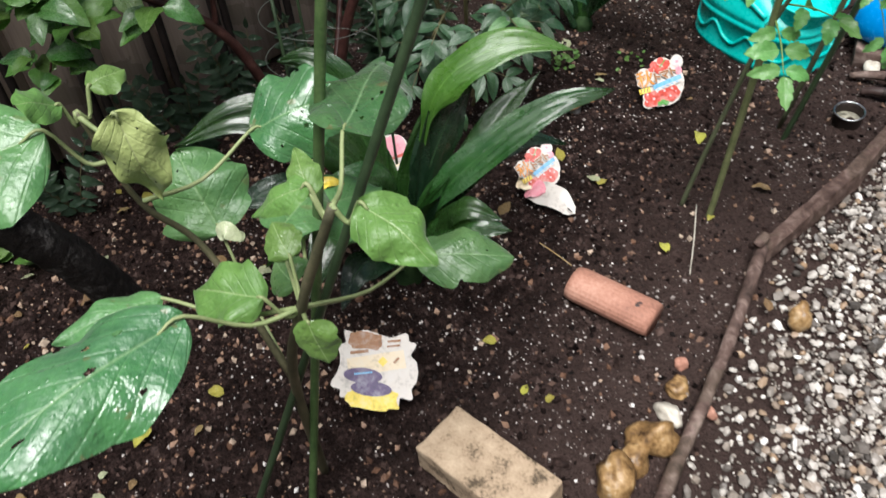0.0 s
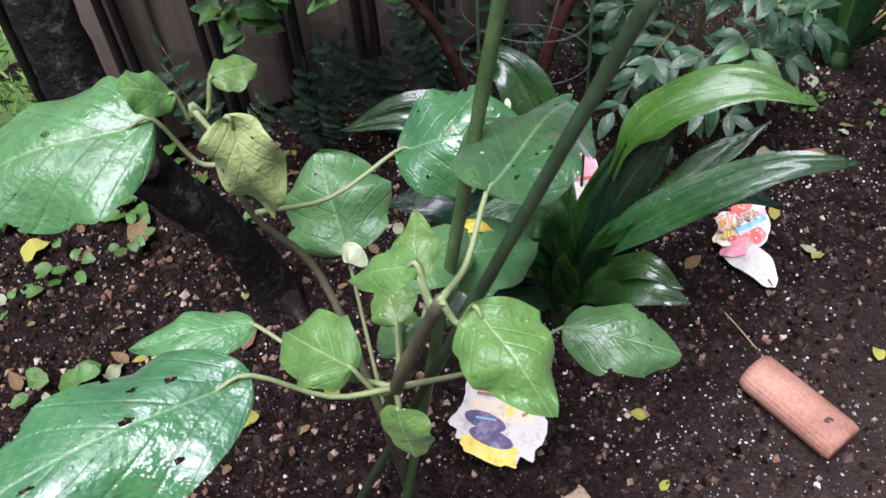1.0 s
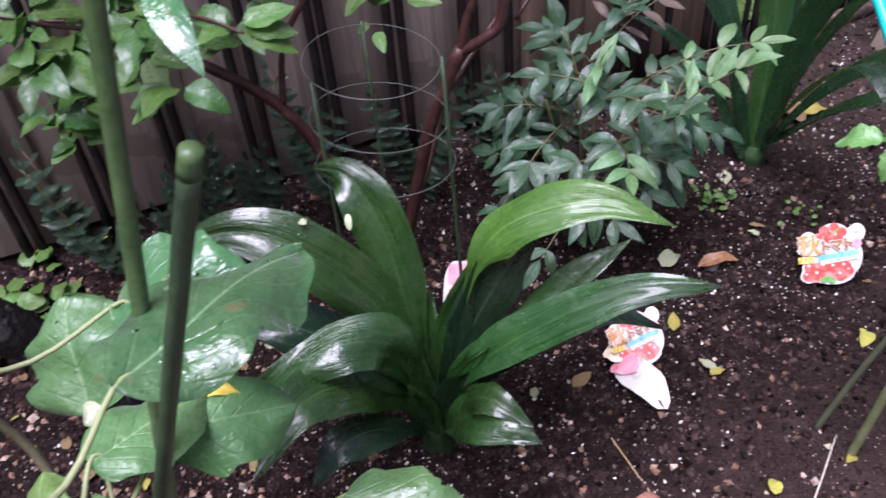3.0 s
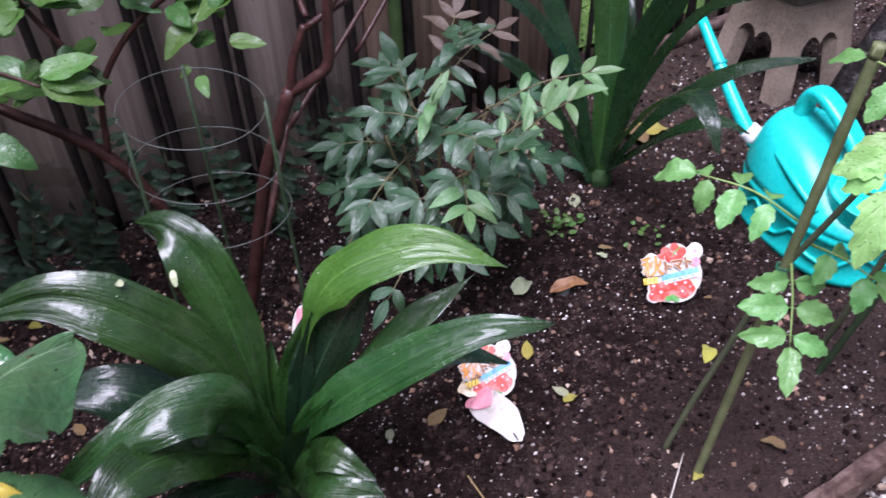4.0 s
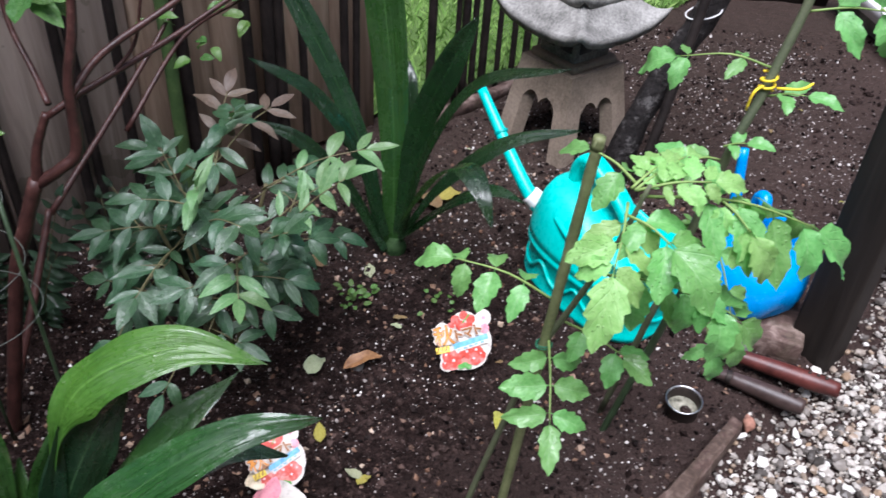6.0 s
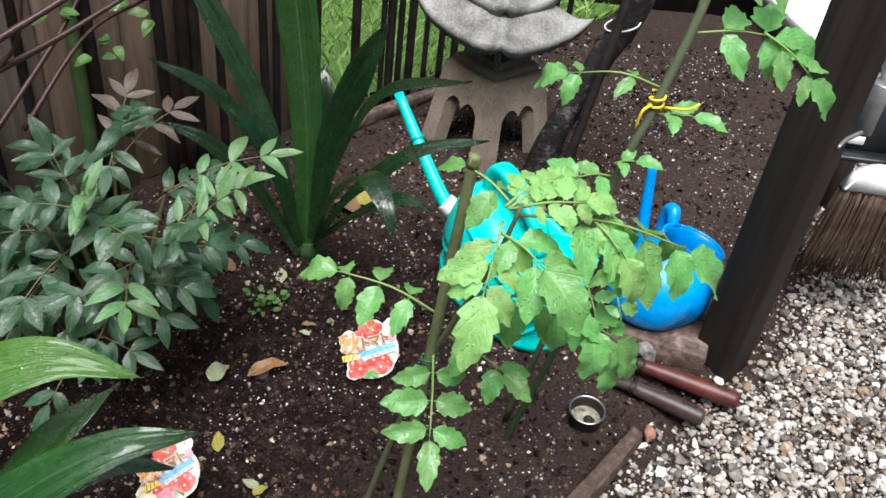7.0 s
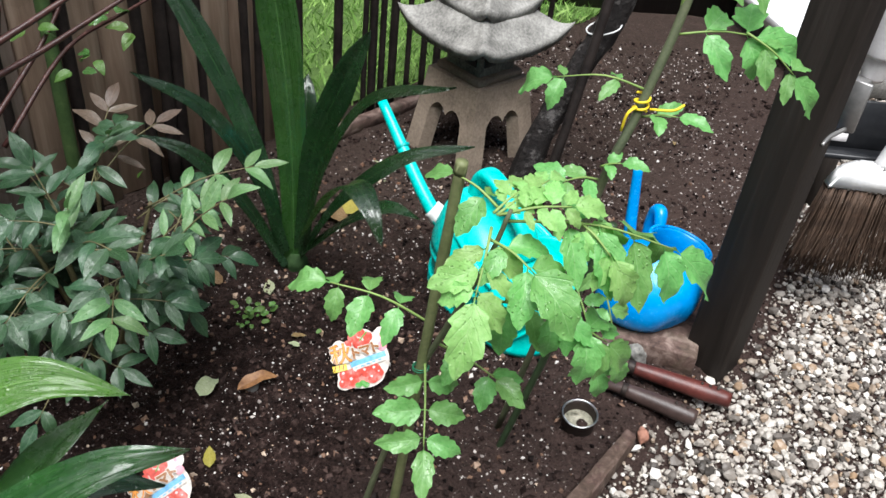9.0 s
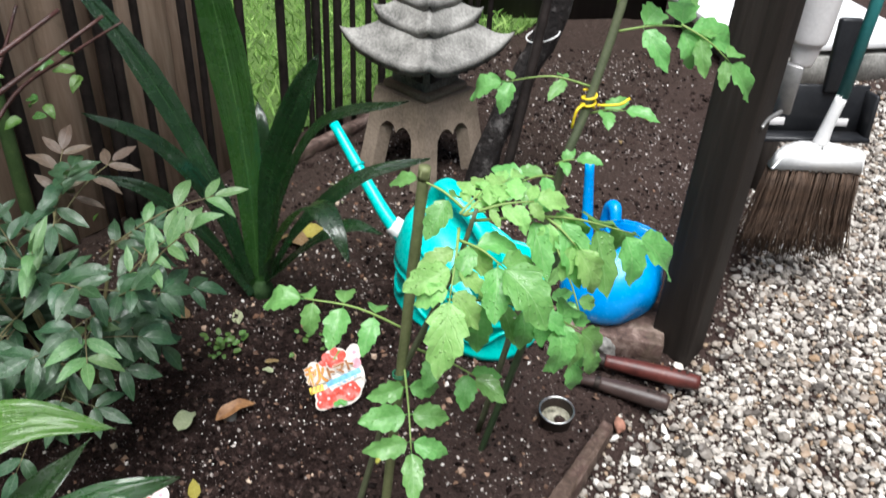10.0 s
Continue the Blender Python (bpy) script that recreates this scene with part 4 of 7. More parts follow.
for k in range(620):
    x, y = br.uniform(-0.1, 0.1), br.uniform(-0.014, 0.014)
    ln = br.uniform(0.17, 0.215)
    tip = Vector((x * 1.28 + br.uniform(-0.012, 0.012), y * 2.2 + br.uniform(-0.01, 0.01), -ln))
    tube([(x, y, 0.004), Vector((x * 1.1, y * 1.4, -ln * 0.5)) + Vector((br.uniform(-0.005, 0.005), 0, 0)), tip], [0.0011, 0.001, 0.0006], 4, 3, bm=bris)
bris.transform(BROOM)
part("bristles", bris, M["bristle"], broom, "stiff brown palm-fibre bristles")
part("socket", tube([BROOM @ Vector((-0.005, 0, 0.055)), BROOM @ Vector((0.0, 0, 0.1)), BROOM @ Vector((0.012, 0, 0.17))], [0.017, 0.013, 0.012], 8, 12), M["white"], broom, "white plastic socket")
part("handle", tube([BROOM @ Vector((0.012, 0, 0.165)), BROOM @ Vector((0.06, 0.02, 1.0))], [0.0125, 0.0125], 4, 14), M["tealmetal"], broom, "teal painted handle")

pan = thing("dustpan", (1.7, 1.98, 0.3), "black plastic dustpan hanging behind the broom", "dustpan")
PAN = Matrix.Translation((1.665, 1.965, 0.335)) @ pose(0, 0, 0, -8, 0, -6)
part("back_plate", box((0.26, 0.008, 0.11), PAN @ pose(0, 0.03, 0.05), 0.003), M["blackplastic"], pan)
part("lip", box((0.26, 0.05, 0.012), PAN @ pose(0, 0, -0.005), 0.003), M["blackplastic"], pan)
for sx in (-0.125, 0.125):
    part("side_wall", box((0.01, 0.05, 0.1), PAN @ pose(sx, 0.005, 0.045), 0.003), M["blackplastic"], pan)
part("grip", box((0.05, 0.02, 0.16), PAN @ pose(0.045, 0.025, 0.17), 0.006, 2), M["blackplastic"], pan)
for sx in (-0.075, 0.07):
    part("label_plate", box((0.05, 0.003, 0.018), PAN @ pose(sx, 0.023, 0.022), 0.001), M["greypipe"], pan, "small grey plate")

pipe = thing("drain_pipe", (1.84, 2.37, 0), "pale grey vinyl drain pipe above a timber foot", "pipe")
part("tube", tube([(1.864, 2.365, 0.33), (1.863, 2.364, 0.4), (1.862, 2.363, 0.52), (1.86, 2.36, 1.6)], [0.028, 0.04, 0.052, 0.055], 24, 20), M["greypipe"], pipe)
part("clamp_block", box((0.06, 0.06, 0.11), pose(1.811, 2.340, 0.284, 0, 0, -47), 0.004), M["zinc"], pipe, "grey metal clamp block")
part("timber_foot", box((0.062, 0.062, 0.259), pose(1.811, 2.340, 0.099, 0, 0, -47), 0.003), M["post"], pipe, "dark brown timber foot")

step = thing("door_step", (2.04, 3.27, 0), "white painted step with a pale grey edge", "step")
STEP = pose(2.025, 3.27, 0, 0, 0, -86)
part("tread", box((0.62, 0.7, 0.03), STEP @ pose(0, 0.345, 0.125), 0.006, 2), M["whitewall"], step, "white painted tread")
part("edge_rail", box((0.62, 0.035, 0.03), STEP @ pose(0, 0.03, 0.093), 0.006, 2), M["greypipe"], step, "pale grey edge rail")
part("riser", box((0.62, 0.6, 0.1), STEP @ pose(0, 0.36, 0.04), 0.004), M["granite"], step, "grey concrete riser")


# ---- stone lantern ----
lantern = thing("stone_lantern", (0.89, 2.48, 0), "small grey granite garden lantern with tiered roof", "lantern")
L0 = pose(0.885, 2.48, 0, 0, 0, 38)
LEG_TOP, LEG_FOOT, LEG_H = 0.092, 0.125, 0.235


def leg_face(turn):
    """One side of the lantern's stand with a cusped arch cut through it."""
    bm = bmesh.new()
    cols = 41
    arch = []
    for k in range(cols):
        u = k / (cols - 1) * 2 - 1
        q = abs(u) / 0.6
        if q < 1:
            h = 0.1 + 0.058 * math.sqrt(max(0.0, 1 - ((q - 0.45) / 0.56) ** 2))
        else:
            h = 0.0
        arch.append(h)
    front, back = [], []
    for k in range(cols):
        u = k / (cols - 1) * 2 - 1
        rows_f, rows_b = [], []
        for z in (arch[k], LEG_H):
            half = LEG_FOOT + (LEG_TOP - LEG_FOOT) * z / LEG_H
            rows_f.append(bm.verts.new((u * half, -half, z)))
            rows_b.append(bm.verts.new((u * (half - 0.03), -half + 0.03, z)))
        front.append(rows_f)
        back.append(rows_b)
    for k in range(cols - 1):
        bm.faces.new((front[k][0], front[k + 1][0], front[k + 1][1], front[k][1]))
        bm.faces.new((back[k + 1][0], back[k][0], back[k][1], back[k + 1][1]))
        bm.faces.new((front[k][0], back[k][0], back[k + 1][0], front[k + 1][0]))
        bm.faces.new((front[k][1], front[k + 1][1], back[k + 1][1], back[k][1]))
    bm.transform(L0 @ pose(0, 0, 0, 0, 0, turn))
    return bm


for q in (0, 90, 180, 270):
    part("leg_panel", leg_face(q), M["warmstone"], lantern, "brownish stone stand with a cusped arch", smooth=False)
part("stand_top", box((0.18, 0.18, 0.03), L0 @ pose(0, 0, 0.222), 0.004), M["warmstone"], lantern)
part("plinth", box((0.16, 0.16, 0.022), L0 @ pose(0, 0, 0.244), 0.006), M["warmstone"], lantern)
part("fire_box", box((0.125, 0.125, 0.11), L0 @ pose(0, 0, 0.305), 0.006, 2), M["granite"], lantern)
# black plates on the faces stand for the shade inside the windows
for q in (0, 90, 180, 270):
    for sx in (-0.035, 0.035):
        part("fire_window", box((0.04, 0.006, 0.055), L0 @ pose(0, 0, 0, 0, 0, q) @ pose(sx * 0.85, -0.063, 0.305), 0.001), M["blackplastic"], lantern, "black plate painted as a window's shaded opening")


def roof(half, z, height, lift, top):
    """A square hipped roof with sagging eaves, upturned corners and proud hips."""
    bm = bmesh.new()
    n, rings = 12, 9
    loops = []
    for r in range(rings + 1):
        u = r / rings
        ring = []
        for sd in range(4):
            for k in range(n):
                v = k / n * 2 - 1
                h = half + (top - half) * u
                corner = abs(v) ** 3
                x = v * h * (1 + 0.06 * corner * (1 - u))
                y = -h * (1 + 0.06 * corner * (1 - u))
                zz = z + height * (u ** 1.35) + lift * corner * (1 - u) ** 2 + 0.007 * abs(v) ** 14 * (1 - u)
                ring.append(bm.verts.new(pose(0, 0, 0, 0, 0, sd * 90) @ Vector((x, y, zz))))
        loops.append(ring)
    under_ring = [bm.verts.new((v.co.x * 0.96, v.co.y * 0.96, v.co.z - 0.026)) for v in loops[0]]
    inner = [bm.verts.new((v.co.x * 0.45, v.co.y * 0.45, z - 0.012)) for v in loops[0]]
    loops = [inner, under_ring] + loops
    m = 4 * n
    for lo, hi in zip(loops, loops[1:]):
        for j in range(m):
            bm.faces.new((lo[j], lo[(j + 1) % m], hi[(j + 1) % m], hi[j]))
    bm.faces.new(loops[-1])
    bm.faces.new(inner[::-1])
    rough_up(bm, 0.003, 25)
    bm.transform(L0)
    return bm


part("lower_roof", roof(0.148, 0.35, 0.075, 0.035, 0.075), M["granite"], lantern, "broad lower roof with upturned corners")
part("upper_roof", roof(0.092, 0.425, 0.05, 0.022, 0.05), M["granite"], lantern)
part("cap_roof", roof(0.062, 0.482, 0.045, 0.016, 0.02), M["granite"], lantern)
part("finial", lathe([(0.02, 0.515), (0.028, 0.53), (0.03, 0.55), (0.022, 0.575), (0.0, 0.6)], Matrix.Translation((0.89, 2.48, 0)), 16), M["granite"], lantern)

leaning = thing("leaning_trunk", (1.03, 2.28, 0), "black mottled leaning trunk with a white wire loop", "tree trunk")
part("trunk", tube([(0.985, 2.27, -0.02), (1.03, 2.29, 0.16), (1.11, 2.34, 0.33), (1.19, 2.4, 0.47), (1.22, 2.46, 0.8), (1.2, 2.5, 1.5)], [0.042, 0.032, 0.03, 0.036, 0.034, 0.032], 30, 14, 0.2, seed=9), M["mottled"], leaning)
part("wire_loop", tube([Vector((1.155, 2.37, 0.415)) + Vector((math.cos(q) * 0.04, math.sin(q) * 0.04, 0.012 * math.cos(q))) for q in np.linspace(0, 6.1, 12)], [0.002, 0.002], 40, 6), M["white"], leaning, "white wire loop")
branch("black_rod", [(1.03, 2.2, -0.02), (1.075, 2.24, 0.2), (1.14, 2.32, 0.5), (1.17, 2.36, 0.62)], [0.014, 0.012, 0.012, 0.011], M["black_bamboo"], "thin black rod stuck in the soil", "stake", 0.06, seed=11)


# ---- watering cans ----
def loft(rings, cap0=True, cap1=True, bm=None):
    """Joins equal rings of places into a skin."""
    bm = bm or bmesh.new()
    rows = [[bm.verts.new(p) for p in r] for r in rings]
    n = len(rows[0])
    for lo, hi in zip(rows, rows[1:]):
        for j in range(n):
            bm.faces.new((lo[j], lo[(j + 1) % n], hi[(j + 1) % n], hi[j]))
    if cap0:
        bm.faces.new(rows[0][::-1])
    if cap1:
        bm.faces.new(rows[-1])
    return bm


def oval(z, a, b, cx=0.0, n=40, power=2.4, tilt=0.0):
    out = []
    for j in range(n):
        q = 2 * math.pi * j / n
        c, s = math.cos(q), math.sin(q)
        x = a * math.copysign(abs(c) ** (2 / power), c)
        y = b * math.copysign(abs(s) ** (2 / power), s)
        out.append(Vector((cx + x, y, z + tilt * x)))
    return out


def teal_can():
    at = Vector((0.89, 1.825, 0.0))
    m = Matrix.Translation(at) @ pose(0, 0, 0, 0, 0, 125)
    can = thing("watering_can", at, "large teal plastic watering can with a long spout", "watering can")
    skin = loft([oval(z, a, b, cx, 56, 2.7, tilt) for z, a, b, cx, tilt in (
        (0.0, 0.16, 0.1, 0, 0), (0.005, 0.169, 0.108, 0, 0), (0.02, 0.172, 0.111, 0, 0), (0.026, 0.166, 0.106, 0, 0), (0.088, 0.165, 0.106, 0, 0), (0.094, 0.172, 0.112, 0, 0), (0.104, 0.172, 0.112, 0, 0),
        (0.109, 0.165, 0.106, 0.001, 0), (0.114, 0.17, 0.11, 0.002, 0.01), (0.124, 0.168, 0.108, 0.004, 0.03), (0.15, 0.15, 0.1, 0.014, 0.1), (0.178, 0.124, 0.086, 0.03, 0.17), (0.2, 0.096, 0.07, 0.045, 0.22), (0.216, 0.064, 0.048, 0.058, 0.24), (0.222, 0.03, 0.022, 0.062, 0.24))])
    skin.transform(m)
    part("body", skin, M["teal"], can, "teal ribbed plastic body")
    wave = []
    for p in oval(0.0, 0.167, 0.108, 0, 96, 2.7):
        q = math.atan2(p.y, p.x)
        wave.append(m @ Vector((p.x, p.y, 0.057 + 0.017 * math.sin(7 * q + 0.6) + 0.005 * math.sin(14 * q))))
    part("relief_wave", tube(wave + wave[:1], [0.0045, 0.0045], 190, 8), M["teal"], can, "raised wavy line round the body")
    for sy in (-1, 1):
        part("shoulder_rib", tube([m @ Vector(p) for p in ((0.12, sy * 0.06, 0.165), (0.06, sy * 0.082, 0.178), (-0.01, sy * 0.096, 0.163), (-0.07, sy * 0.098, 0.14))], [0.006, 0.008, 0.008, 0.006], 18, 8), M["teal"], can)
    grip = bmesh.new()
    line = spline([m @ Vector(p) for p in ((0.105, 0, 0.2), (0.1, 0, 0.262), (0.07, 0, 0.286), (0.0, 0, 0.256), (-0.05, 0, 0.215), (-0.065, 0, 0.17))], 30)
    side = (m.to_3x3() @ Vector((0, 1, 0))).normalized()
    rings = []
    for k, p in enumerate(line):
        tan = (line[min(k + 1, 30)] - line[max(k - 1, 0)]).normalized()
        up = side.cross(tan)
        rings.append([p + side * math.copysign(abs(math.cos(q)) ** 0.7, math.cos(q)) * 0.021 + up * math.copysign(abs(math.sin(q)) ** 0.7, math.sin(q)) * 0.0125 for q in (2 * math.pi * j / 16 for j in range(16))])
    part("handle", loft(rings, bm=grip), M["teal"], can, "broad teal bar handle over the body")
    mouth = loft([oval(z, a, b, cx, 40, 2.2, tilt) for z, a, b, cx, tilt in ((0.1, 0.05, 0.07, -0.095, 0.1), (0.15, 0.062, 0.08, -0.1, 0.14), (0.178, 0.074, 0.09, -0.106, 0.16), (0.181, 0.076, 0.092, -0.107, 0.16), (0.184, 0.073, 0.089, -0.106, 0.16), (0.178, 0.068, 0.085, -0.105, 0.16), (0.15, 0.056, 0.075, -0.099, 0.14), (0.108, 0.045, 0.064, -0.095, 0.1))], False, True)
    mouth.transform(m)
    part("mouth_rim", mouth, M["teal"], can, "flared open filling mouth")
    a, b = m @ Vector((0.13, 0, 0.095)), Vector((0.632, 2.127, 0.311))
    c = Vector((0.744, 1.964, 0.15))
    part("spout", tube([a, c, b], [0.022, 0.016, 0.011], 20, 14), M["teal"], can, "long straight teal spout")
    part("collar", tube([c + (a - c) * 0.3, c + (a - c) * 0.02], [0.024, 0.021], 4, 16), M["white"], can, "white plastic collar")
    part("spout_seam", tube([c + (b - c) * 0.56, c + (b - c) * 0.585], [0.0155, 0.0155], 3, 14), M["inside"], can, "seam in the spout")
    return can


def blue_can():
    at = Vector((1.178, 1.772, 0.05))
    m = Matrix.Translation(at) @ pose(0, 0, 0, 0, 0, 100) @ Matrix.Scale(1.1, 4)
    lean = Matrix.Identity(4)
    lean[1][2] = -0.14
    upright, m = m, m @ lean
    can = thing("watering_can", at, "small bright blue plastic watering can on a timber block", "watering can")
    rows = [(0.0, 0.06, 0.066, 0, 0, 0), (0.006, 0.074, 0.081, 0, 0, 0), (0.02, 0.084, 0.092, 0, 0, 0), (0.045, 0.088, 0.096, 0, 0, 0), (0.075, 0.085, 0.092, 0, -0.002, 0.05), (0.098, 0.077, 0.082, 0.003, -0.009, 0.12), (0.112, 0.068, 0.072, 0.007, -0.02, 0.17), (0.121, 0.06, 0.065, 0.01, -0.028, 0.2), (0.129, 0.057, 0.063, 0.012, -0.032, 0.22), (0.137, 0.057, 0.063, 0.013, -0.034, 0.24), (0.139, 0.053, 0.059, 0.013, -0.034, 0.24), (0.134, 0.049, 0.055, 0.013, -0.034, 0.24), (0.11, 0.055, 0.058, 0.008, -0.018, 0.15), (0.05, 0.08, 0.086, 0, 0, 0), (0.008, 0.07, 0.076, 0, 0, 0)]
    skin = loft([[Vector((dx + a * math.cos(q), dy + b * math.sin(q), z + slope * b * math.sin(q))) for q in (2 * math.pi * j / 40 for j in range(40))] for z, a, b, dx, dy, slope in rows], True, True)
    for v in skin.verts:
        v.co.x += 0.02 * math.exp(-((v.co.y + 0.02) / 0.022) ** 2 - ((v.co.z - 0.025) / 0.016) ** 2) * (v.co.x < -0.04)
    skin.transform(m)
    part("body", skin, M["blue"], can)
    part("handle", tube([m @ Vector(p) for p in ((0.078, -0.026, 0.06), (0.104, -0.026, 0.105), (0.104, -0.024, 0.145), (0.088, -0.022, 0.156), (0.07, -0.02, 0.135))], [0.012, 0.014, 0.0155, 0.0145, 0.012], 22, 12), M["blue"], can)
    part("brim", tube([m @ Vector((0.013 + 0.055 * math.cos(q), -0.034 + 0.061 * math.sin(q), 0.138 + 0.0146 * math.sin(q))) for q in np.linspace(0, 6.2832, 24)], [0.0038, 0.0038], 60, 8), M["blue"], can, "rolled blue rim")
    part("spout", tube([upright @ Vector((0.05, 0.0, 0.03)), upright @ Vector((0.085, 0.008, 0.1)), upright @ Vector((0.115, 0.012, 0.25))], [0.018, 0.0135, 0.0095], 16, 12), M["blue"], can)
    return can


teal_can()
blue_can()

part_block = thing("timber_block", (1.2, 1.7, 0), "short weathered timber block under the blue can", "timber")
part("block", rough_up(box((0.2, 0.15, 0.05), pose(1.195, 1.735, 0.024, 0, 0, -22), 0.004, 2), 0.002, 30), M["log"], part_block)


def hand_tool(a, b, foot, material, shank, label):
    a, b, c = Vector(a), Vector(b), Vector(foot)
    t = thing("hand_tool", a, label, "garden tool")
    part("handle", tube([a, a.lerp(b, 0.3), a.lerp(b, 0.75), b], [0.013, 0.016, 0.0185, 0.015], 14, 14), material, t)
    part("shank", tube([c, c.lerp(a, 0.5) + Vector((0, 0, 0.004)), a + (b - a) * 0.04], [0.008, 0.0095, 0.0125], 8, 12, 0.12), shank, t, "worn narrow shank")
    part("ferrule", tube([a + (a - b) * 0.05, a + (b - a) * 0.03], [0.0125, 0.014], 4, 12), M["iron"], t, "iron ferrule")
    for k in range(3):
        part("rivet", lathe([(0.0, 0.0025), (0.003, 0.0015), (0.0034, 0.0)], Matrix.Translation(a.lerp(b, 0.7 + 0.08 * k) + Vector((0, 0, 0.0185))), 8), M["iron"], t, "iron rivet")
    return t


hand_tool((1.13, 1.62, 0.03), (1.305, 1.545, 0.022), (1.055, 1.652, 0.014), M["redhandle"], M["log"], "hand tool with a red lacquered wooden handle")
hand_tool((1.105, 1.565, 0.024), (1.225, 1.5, 0.02), (1.06, 1.589, 0.012), M["darkhandle"], M["darkhandle"], "hand tool with a dark wet wooden handle")

cup = thing("tin_cup", (1.008, 1.505, 0), "small open tin holding murky water in soil", "tin")
CUP = pose(1.008, 1.505, -0.011, 4, -3, 0)
part("wall", lathe([(0.0295, -0.01), (0.0305, 0.03), (0.0325, 0.034), (0.031, 0.034), (0.0285, 0.03), (0.028, 0.005)], CUP, 36), M["iron"], cup, "dark tin wall")
part("rim", lathe([(0.031, 0.0335), (0.0332, 0.0345), (0.0335, 0.0362), (0.0325, 0.0375), (0.0305, 0.0365), (0.03, 0.0345)], CUP, 36), M["steel"], cup, "bright rolled rim")
part("water", lathe([(0.0, 0.012), (0.0284, 0.012)], CUP, 36), M["murk"], cup, "pale murky water")
part("dirt", rough_up(lathe([(0.0, 0.0165), (0.008, 0.015), (0.011, 0.012)], CUP @ pose(0.006, -0.006, 0), 14), 0.003, 120), M["soil"], cup, "dark clump of dirt")

ring = thing("pipe_ring", (0.41, 1.572, 0), "thin grey pipe end sunk in the soil", "pipe")
part("wall", lathe([(0.0125, -0.03), (0.0128, 0.006), (0.0118, 0.007), (0.0105, 0.006), (0.0103, -0.03)], pose(0.41, 1.572, 0.012), 24), M["zinc"], ring)
# black disc painted as the shade down the pipe
part("hole_shade", lathe([(0.0, -0.012), (0.0105, -0.012)], pose(0.41, 1.572, 0.012), 24), M["blackplastic"], ring)


# ---- plant labels ----
def card_outline(w, h, seed, n=64, bumps=9, deep=0.07):
    r = random.Random(seed)
    ph = r.uniform(0, 6)
    out = []
    for k in range(n):
        q = 2 * math.pi * k / n
        c, s = math.cos(q), math.sin(q)
        f = 1 + deep * (0.6 * math.sin(bumps * q + ph) + 0.4 * math.sin(5 * q + 2 * ph))
        out.append((w / 2 * f * math.copysign(abs(c) ** 0.55, c), h / 2 * f * math.copysign(abs(s) ** 0.55, s)))
    return out


def flat_shape(outline, thick, m, y=0.0):
    bm = bmesh.new()
    f = bm.faces.new([bm.verts.new((x, -y, z)) for x, z in outline])
    ext = bmesh.ops.extrude_face_region(bm, geom=[f])
    for v in ext["geom"]:
        if isinstance(v, bmesh.types.BMVert):
            v.co.y += thick
    bmesh.ops.recalc_face_normals(bm, faces=bm.faces[:])
    bm.transform(m)
    return bm


def disc(cx, cz, r, n=18, sq=1.0):
    return [(cx + r * math.cos(2 * math.pi * k / n), cz + sq * r * math.sin(2 * math.pi * k / n)) for k in range(n)]


def bar(cx, cz, w, h, q=0.0):
    c, s = math.cos(q), math.sin(q)
    return [(cx + c * x - s * z, cz + s * x + c * z) for x, z in ((-w / 2, -h / 2), (w / 2, -h / 2), (w / 2, h / 2), (-w / 2, h / 2))]


def words(body, size, m, y, cx, cz, turn, fat=0.0006):
    cu = bpy.data.curves.new("lettering", "FONT")
    cu.body, cu.size, cu.align_x, cu.align_y, cu.extrude, cu.offset = body, size, "CENTER", "CENTER", 0.0002, fat
    ob = bpy.data.objects.new("lettering", cu)
    me = bpy.data.meshes.new_from_object(ob)
    bpy.data.objects.remove(ob)
    bm = bmesh.new()
    bm.from_mesh(me)
    bm.transform(m @ pose(cx, -y, cz) @ pose(0, 0, 0, 90) @ pose(0, 0, 0, 0, 0, turn))
    return bm


def card(at, target, roll, w, h, seed, label, layers, stem_to=None, bumps=9, deep=0.07, outline=None):
    """A printed label card facing a target; layers are (part, shape, material, label), each a little proud."""
    at = Vector(at)
    y = (at - Vector(target)).normalized()
    x = y.cross(Vector((0, 0, 1))).normalized()
    m = Matrix.Translation(at) @ Matrix((x, y, x.cross(y))).transposed().to_4x4() @ pose(0, 0, 0, 0, roll, 0)
    t = thing("plant_label", (at.x, at.y, 0), label, "plant label", "plant labels in the bed")
    part("card", flat_shape(outline or card_outline(w, h, seed, bumps=bumps, deep=deep), 0.0012, m), M["card_white"], t, smooth=False)
    for k, (nm, shape, mt, lb) in enumerate(layers):
        part(nm, flat_shape(shape, 0.0004, m, 0.0008 + 0.00008 * k), M[mt], t, lb, smooth=False)
    if stem_to is not None:
        part("stake", tube([at, stem_to], [0.004, 0.003], 3, 6), M["card_white"], t, "white plastic stake")
    return t, m


def shift(pts, dx, dz):
    return [(x + dx, z + dz) for x, z in pts]


def blob_outline(blobs, n=96):
    """The outer edge of a few overlapping ovals, (x, z, half width, half height), seen from the middle."""
    out = []
    for k in range(n):
        q = 2 * math.pi * k / n
        dx, dz = math.cos(q), math.sin(q)
        far = 0.001
        for cx, cz, a, b in blobs:
            aa = (dx / a) ** 2 + (dz / b) ** 2
            bb = dx * cx / a ** 2 + dz * cz / b ** 2
            cc = (cx / a) ** 2 + (cz / b) ** 2 - 1
            if bb * bb - aa * cc > 0:
                far = max(far, (bb + math.sqrt(bb * bb - aa * cc)) / aa)
        out.append((dx * far, dz * far))
    return out


